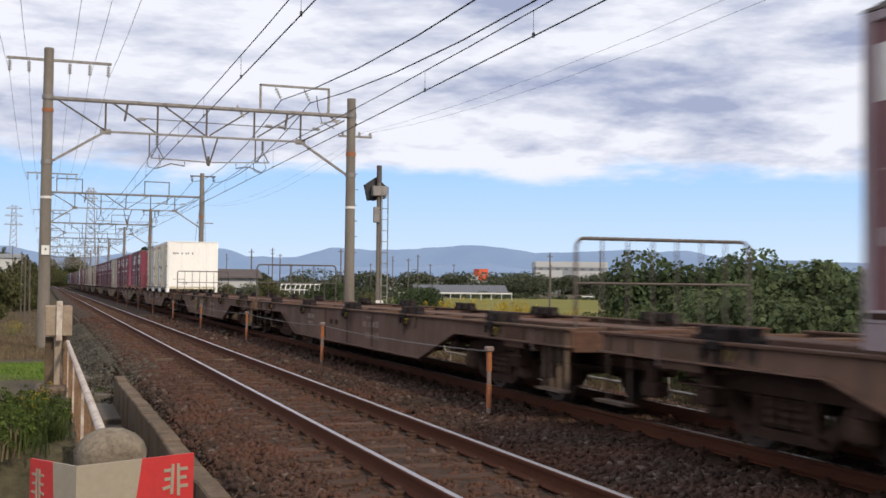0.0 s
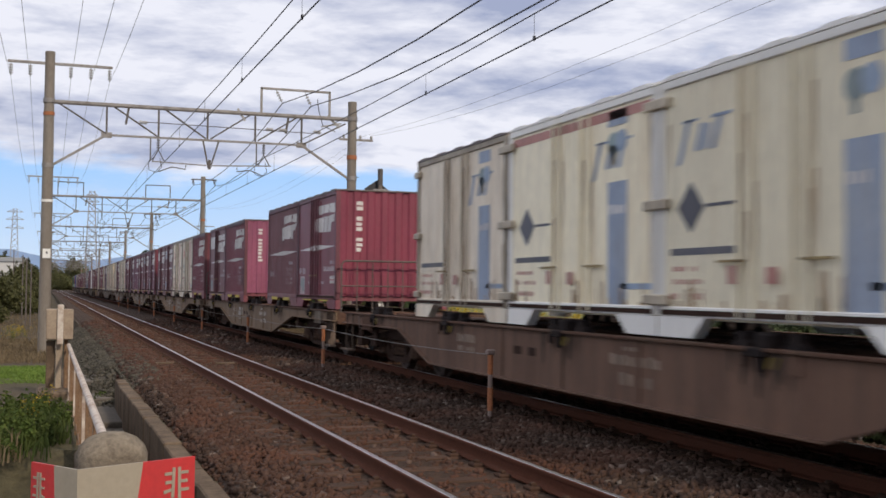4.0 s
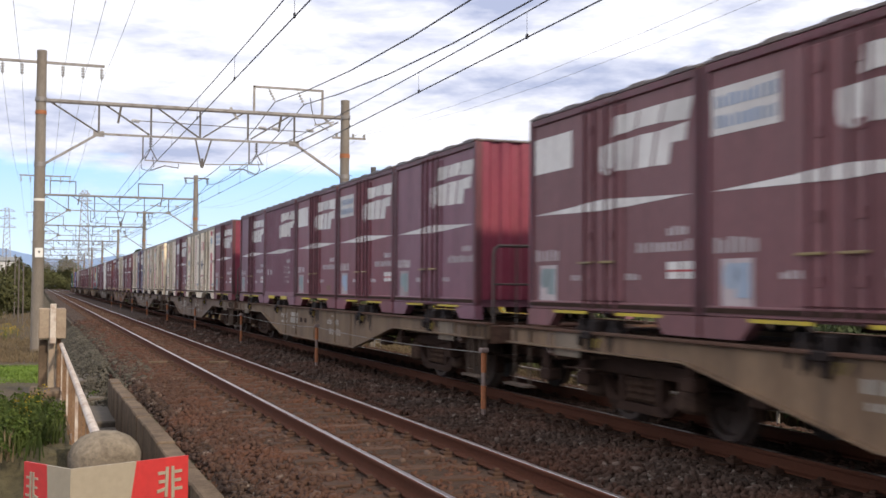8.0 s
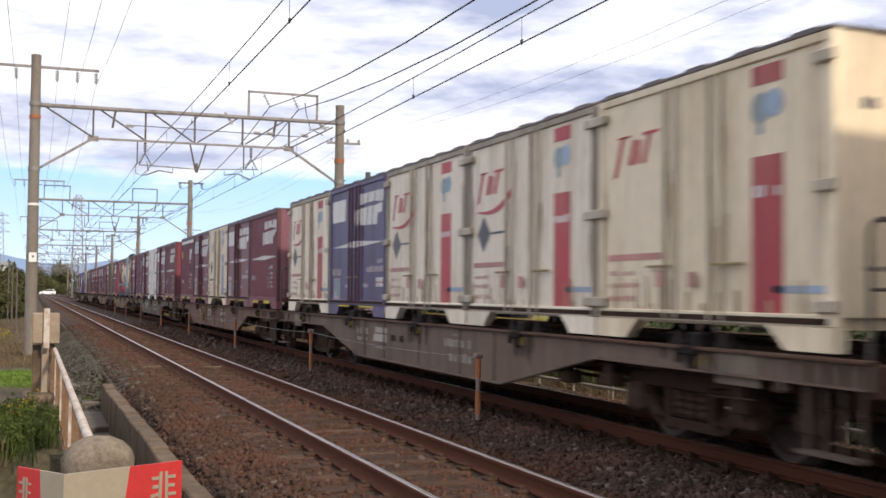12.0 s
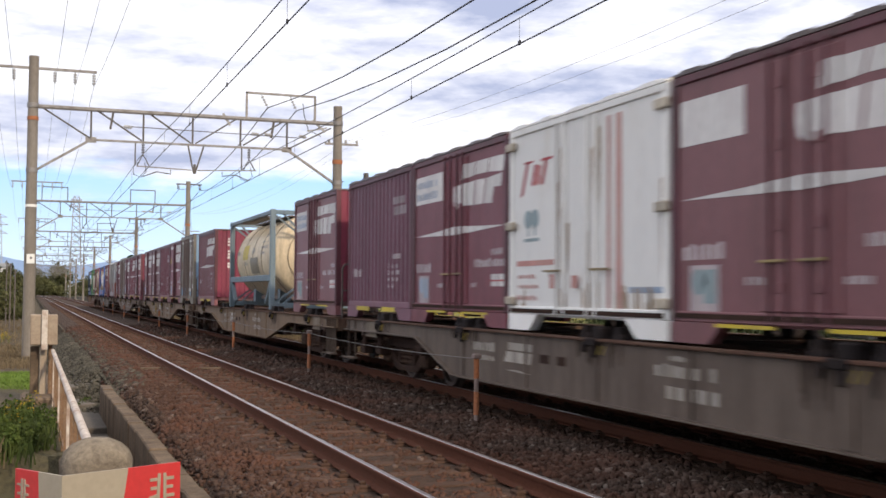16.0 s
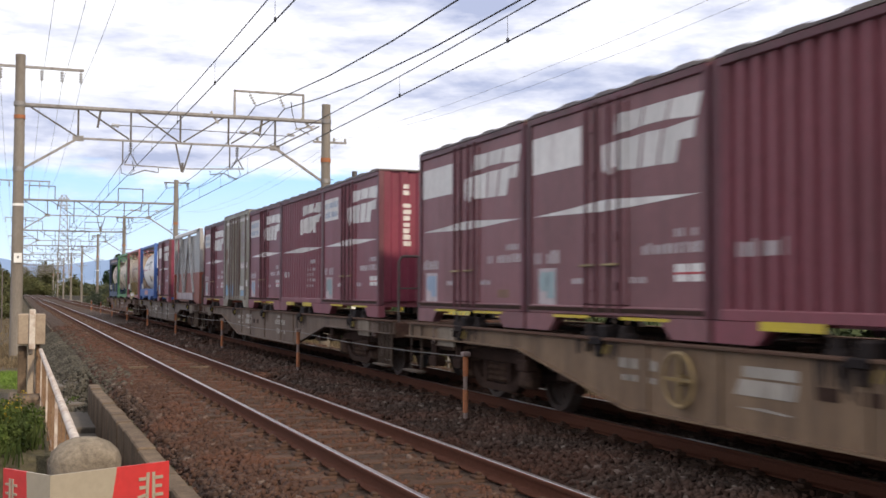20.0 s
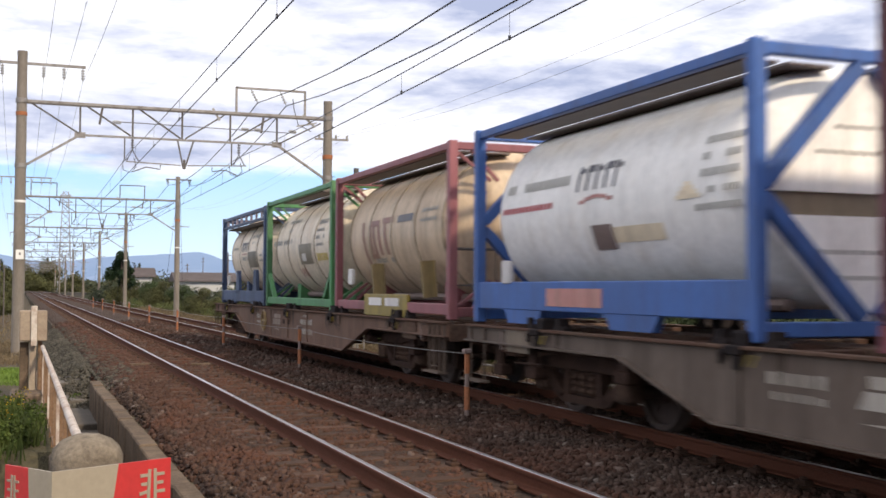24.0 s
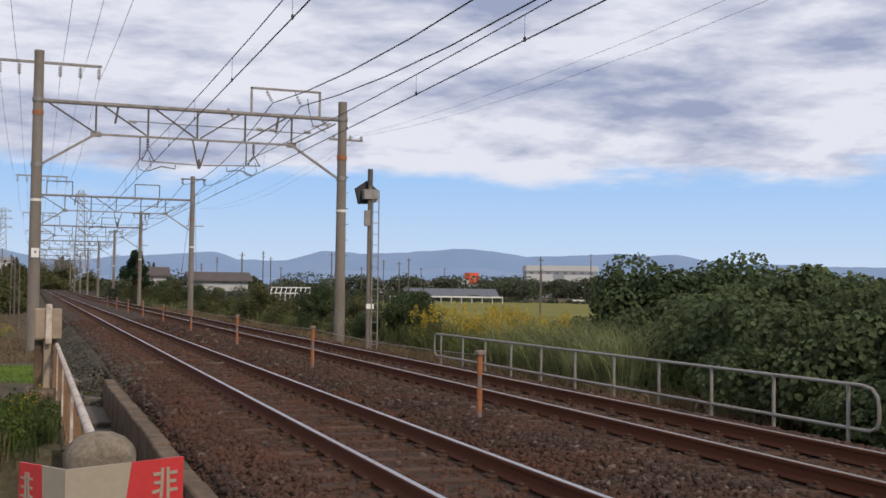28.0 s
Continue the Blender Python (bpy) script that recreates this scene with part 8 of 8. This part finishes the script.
rg = np.random.default_rng(21)
blades("tall_grass", "tall green grass along the embankment", np.concatenate([patch(rg, 3000, 11.2, 12.8, 11, 34), patch(rg, 6000, 12, 18, 18, 36)]), 0.95, 0.014, m_grass_green, 22, 0.4)
blades("tall_grass", "olive grass between the shrubs", np.concatenate([patch(rg, 6000, 11.9, 14.5, 34, 70), patch(rg, 5000, 11.6, 15, 70, 140)]), 1.0, 0.026, m_grass_olive, 31, 0.4)
blades("dry_grass", "dry brown grass on the embankment", np.concatenate([patch(rg, 6000, 10.2, 11.6, 14, 40), patch(rg, 6000, 10.4, 12.0, 40, 110)]), 0.5, 0.014, m_grass_dry, 23, 0.5)
blades("goldenrod", "tall goldenrod stems in flower", np.concatenate([clumps(rg, 40, 12, 0.3, 11.7, 14.8, 26.5, 34), clumps(rg, 7, 8, 0.2, 11.4, 12.4, 21.5, 27)]), 1.75, 0.012, m_grass_olive, 24, 0.12, True)
blades("goldenrod_leaves", "leafy green goldenrod stems below the flowers", patch(rg, 6000, 11.3, 15.0, 25, 37), 1.2, 0.02, m_grass_olive, 33, 0.35)
blades("reeds", "tall pale reeds by the fence", patch(rg, 6000, 10.9, 14.0, 19.5, 27), 1.6, 0.013, m_reed, 25, 0.45)
blades("verge_grass", "low dry grass on the near verge", np.concatenate([patch(rg, 6000, -3.5, 0.2, 31, 48), patch(rg, 3000, -4, 0.3, 48, 90), patch(rg, 1500, -4, -1.3, 18, 31)]), 0.26, 0.012, m_grass_dry, 26, 0.4)
blades("lawn_grass", "bright green grass patch by the pole", patch(rg, 9000, -1.6, 0.02, 21, 29), 0.13, 0.012, m_grass_lawn, 27, 0.4)
blades("ditch_weeds", "green weeds beside the railing", np.concatenate([clumps(rg, 40, 16, 0.09, -0.5, 0.2, 11.9, 15.2), patch(rg, 300, -0.7, 0.1, 11.5, 15)]), 0.28, 0.010, m_weed, 28, 0.25)
blades("goldenrod", "small goldenrod clump beside the railing", np.concatenate([clumps(rg, 3, 4, 0.07, -0.3, 0.15, 13.5, 15), clumps(rg, 8, 9, 0.25, -2.2, -0.9, 46, 56)]), 0.5, 0.010, m_grass_green, 29, 0.1, True)
blades("white_weeds", "pale dry stalks beside the railing", patch(rg, 60, -0.5, -0.2, 11, 12), 0.3, 0.010, m_grass_dry, 30, 0.1)


def leafy_weeds():
    """Soft leafy stems in clumps beside the railing."""
    rng = np.random.default_rng(41)
    mid = clumps(rng, 22, 7, 0.12, -0.62, 0.12, 11.8, 15.0)
    P, O = [], []
    for x, yy in mid:
        h, lean = rng.uniform(0.12, 0.4), rng.normal(0, 0.12, 2)
        u = rng.uniform(0.05, 1, 46)
        a = rng.uniform(0, 2 * math.pi, 46)
        w = (0.09 - 0.05 * u) * rng.uniform(0.3, 1, 46)
        P.append(np.column_stack([x + lean[0] * u + w * np.cos(a), yy + lean[1] * u + w * np.sin(a), ground_height(x, yy) + h * u]))
        O.append(np.column_stack([np.cos(a), np.sin(a), 0.6 + 0 * a]))
    ob = new("leafy_weeds", leaves(rng, np.concatenate(P), np.concatenate(O), 0.036, m_leaf_weed, "leafy_weeds"))
    tagged(ob, "soft green leafy weeds beside the railing", "weeds", kind="stuff")


leafy_weeds()
# ---- sleepers, fastenings and stones ----
def sleepers():
    me = Geo().box(-1.05, 1.05, -0.1, 0.1, -0.30, -0.155, 0.012).mesh("sleeper", m_sleeper)
    far, clips = Geo(), Geo()
    rnd = random.Random(8)
    for mid in (NEAR, FAR):
        yy = 4.0
        k = 0
        while yy < 170:
            if k < 130:
                part("sleeper", me, m_sleeper, BED, at=(mid + rnd.uniform(-0.03, 0.03), yy, rnd.uniform(-0.008, 0.004)))
            else:
                far.box(mid - 1.05, mid + 1.05, yy - 0.1, yy + 0.1, -0.3, -0.157)
            if yy < 100:
                for s in (-1, 1):
                    for e in (-0.115, 0.115):
                        x = mid + s * GAUGE / 2 + e
                        clips.box(x - 0.055, x + 0.055, yy - 0.075, yy + 0.075, -0.17, -0.125, 0.012)
                        clips.box(x - 0.025, x + 0.025, yy - 0.03, yy + 0.03, -0.13, -0.098, 0.008)
            yy += 0.625 + rnd.uniform(-0.01, 0.01)
            k += 1
    tagged(part("far_sleepers", far, m_sleeper, BED), kind="stuff")
    tagged(part("rail_clips", clips, m_clip, BED), kind="stuff")
    for x, yy in ((2.46, 24.1), (3.55, 23.8)):
        part("tie_plate", Geo().box(x - 0.28, x + 0.28, yy - 0.09, yy + 0.09, -0.165, -0.125, 0.01), m_concrete, BED, "pale concrete slab between rails")


sleepers()


m_gravel = leaf_material("grey_green_gravel", (0.045, 0.042, 0.033), (0.092, 0.082, 0.066), 0.9)


def strew(name, label, P, S, mat, rng):
    """Angular stones at the given places and sizes, in one mesh."""
    n = len(P)
    cube = np.array([(x, yy, z) for z in (-1, 1) for x, yy in ((-1, -1), (1, -1), (1, 1), (-1, 1))], float)
    v = cube[None] * rng.uniform(0.45, 1.1, (n, 8, 1)) * rng.uniform(0.6, 1.15, (n, 1, 3))
    ang = rng.uniform(0, 2 * math.pi, n)
    tilt = rng.normal(0, 0.5, n)
    c, s, ct, st = np.cos(ang)[:, None], np.sin(ang)[:, None], np.cos(tilt)[:, None], np.sin(tilt)[:, None]
    yv, zv = v[:, :, 1] * ct - v[:, :, 2] * st, v[:, :, 1] * st + v[:, :, 2] * ct
    xv, yv = v[:, :, 0] * c - yv * s, v[:, :, 0] * s + yv * c
    v = np.stack([xv, yv, zv], 2) * S[:, None, None] + P[:, None]
    faces = np.array([(3, 2, 1, 0), (4, 5, 6, 7), (0, 1, 5, 4), (1, 2, 6, 5), (2, 3, 7, 6), (3, 0, 4, 7)])
    f = (faces[None] + (np.arange(n) * 8)[:, None, None]).reshape(-1, 4)
    me = bpy.data.meshes.new(name)
    me.vertices.add(n * 8)
    me.vertices.foreach_set("co", v.reshape(-1))
    me.loops.add(n * 24)
    me.loops.foreach_set("vertex_index", f.reshape(-1).astype(np.int32))
    me.polygons.add(n * 6)
    me.polygons.foreach_set("loop_start", np.arange(0, n * 24, 4, dtype=np.int32))
    me.update(calc_edges=True)
    me.materials.append(mat)
    tagged(new(name, me), label, "gravel", kind="stuff")


def stones():
    """Loose ballast: angular stones strewn over the bed."""
    rng = np.random.default_rng(3)
    P, S = [], []
    px = [1.46, 1.6, 2.0, 2.3, 4.4, 4.75, 5.3, 5.75, 7.9, 8.3, 8.75, 9.35]
    pz = [-0.45, -0.27, -0.19, -0.175, -0.17, -0.12, -0.12, -0.17, -0.17, -0.19, -0.26, -0.6]
    for y0, y1, dens, size in ((6.5, 13, 460, 0.024), (13, 20, 290, 0.029), (20, 32, 140, 0.036), (32, 55, 45, 0.048)):
        n = int((y1 - y0) * 7.8 * dens)
        x, yy = rng.uniform(1.42, 9.3, n), rng.uniform(y0, y1, n)
        z = np.interp(x, px, pz)
        inner = (np.abs(np.abs(x - NEAR)) < 1.08) | (np.abs(x - FAR) < 1.08)
        near_rail = np.zeros(n, bool)
        for mid in (NEAR, FAR):
            for s in (-1, 1):
                near_rail |= np.abs(x - mid - s * GAUGE / 2) < 0.17
        keep = ~near_rail & ~(inner & (rng.uniform(0, 1, n) < 0.55))
        P.append(np.column_stack([x, yy, z + np.where(inner, -0.006, 0.004) + rng.uniform(-0.01, 0.012, n)])[keep])
        S.append((size * rng.uniform(0.6, 1.5, n))[keep])
    P, S = np.concatenate(P), np.concatenate(S)
    strew("ballast_stones", "loose angular brown ballast stones", P, S, m_stone, rng)
    # paler stones spilt on the shoulder beyond the ditch wall
    n = 11000
    x, yy = rng.uniform(0.42, 2.1, n), rng.uniform(20.5, 50, n)
    z = np.array([ground_height(a, b) for a, b in zip(x, yy)])
    z = np.maximum(z, -0.95 + 0.62 * np.clip((yy - 21) / 5, 0, 1) * np.clip((x - 0.3) / 1.0, 0, 1))
    z = np.maximum(z, np.where(x > 1.46, np.interp(x, px, pz), -9)) + 0.01
    strew("spilt_gravel", "grey-green gravel spilt down the track shoulder", np.column_stack([x, yy, z]), 0.027 * rng.uniform(0.6, 1.4, n), m_gravel, rng)


stones()


def motions():
    """The train runs past towards the crossing, its wheels turning; then a car crosses far behind it."""
    for ob, s, z in TRAIN:
        walk(ob, [(t, pose(FAR, s - train_way(t), z)) for t in range(0, 29, 2)])
    walk(CAR, [(t, pose(x, 320, 0)) for t, x in ((0, 16), (5, 16), (9, 16), (9.6, 13.8), (10.3, 11), (11, 8.2), (11.5, 6.2), (12, 3.9), (12.5, 1.9), (14.5, -10), (16, -22), (18, -34), (20, -36), (28, -36))])
    steps = [i / FPS for i in range(28 * FPS + 1)]
    first = {}
    for ob, k in WHEELS:
        if k not in first:
            walk(ob, [(t, pose(0, k, 0.405, math.degrees(train_way(t) / 0.405) % 360.0)) for t in steps])
            first[k] = ob
        else:
            ob.rotation_mode = "QUATERNION"
            made = ob.animation_data_create()
            made.action = first[k].animation_data.action
            made.action_slot = first[k].animation_data.action_slot


motions()
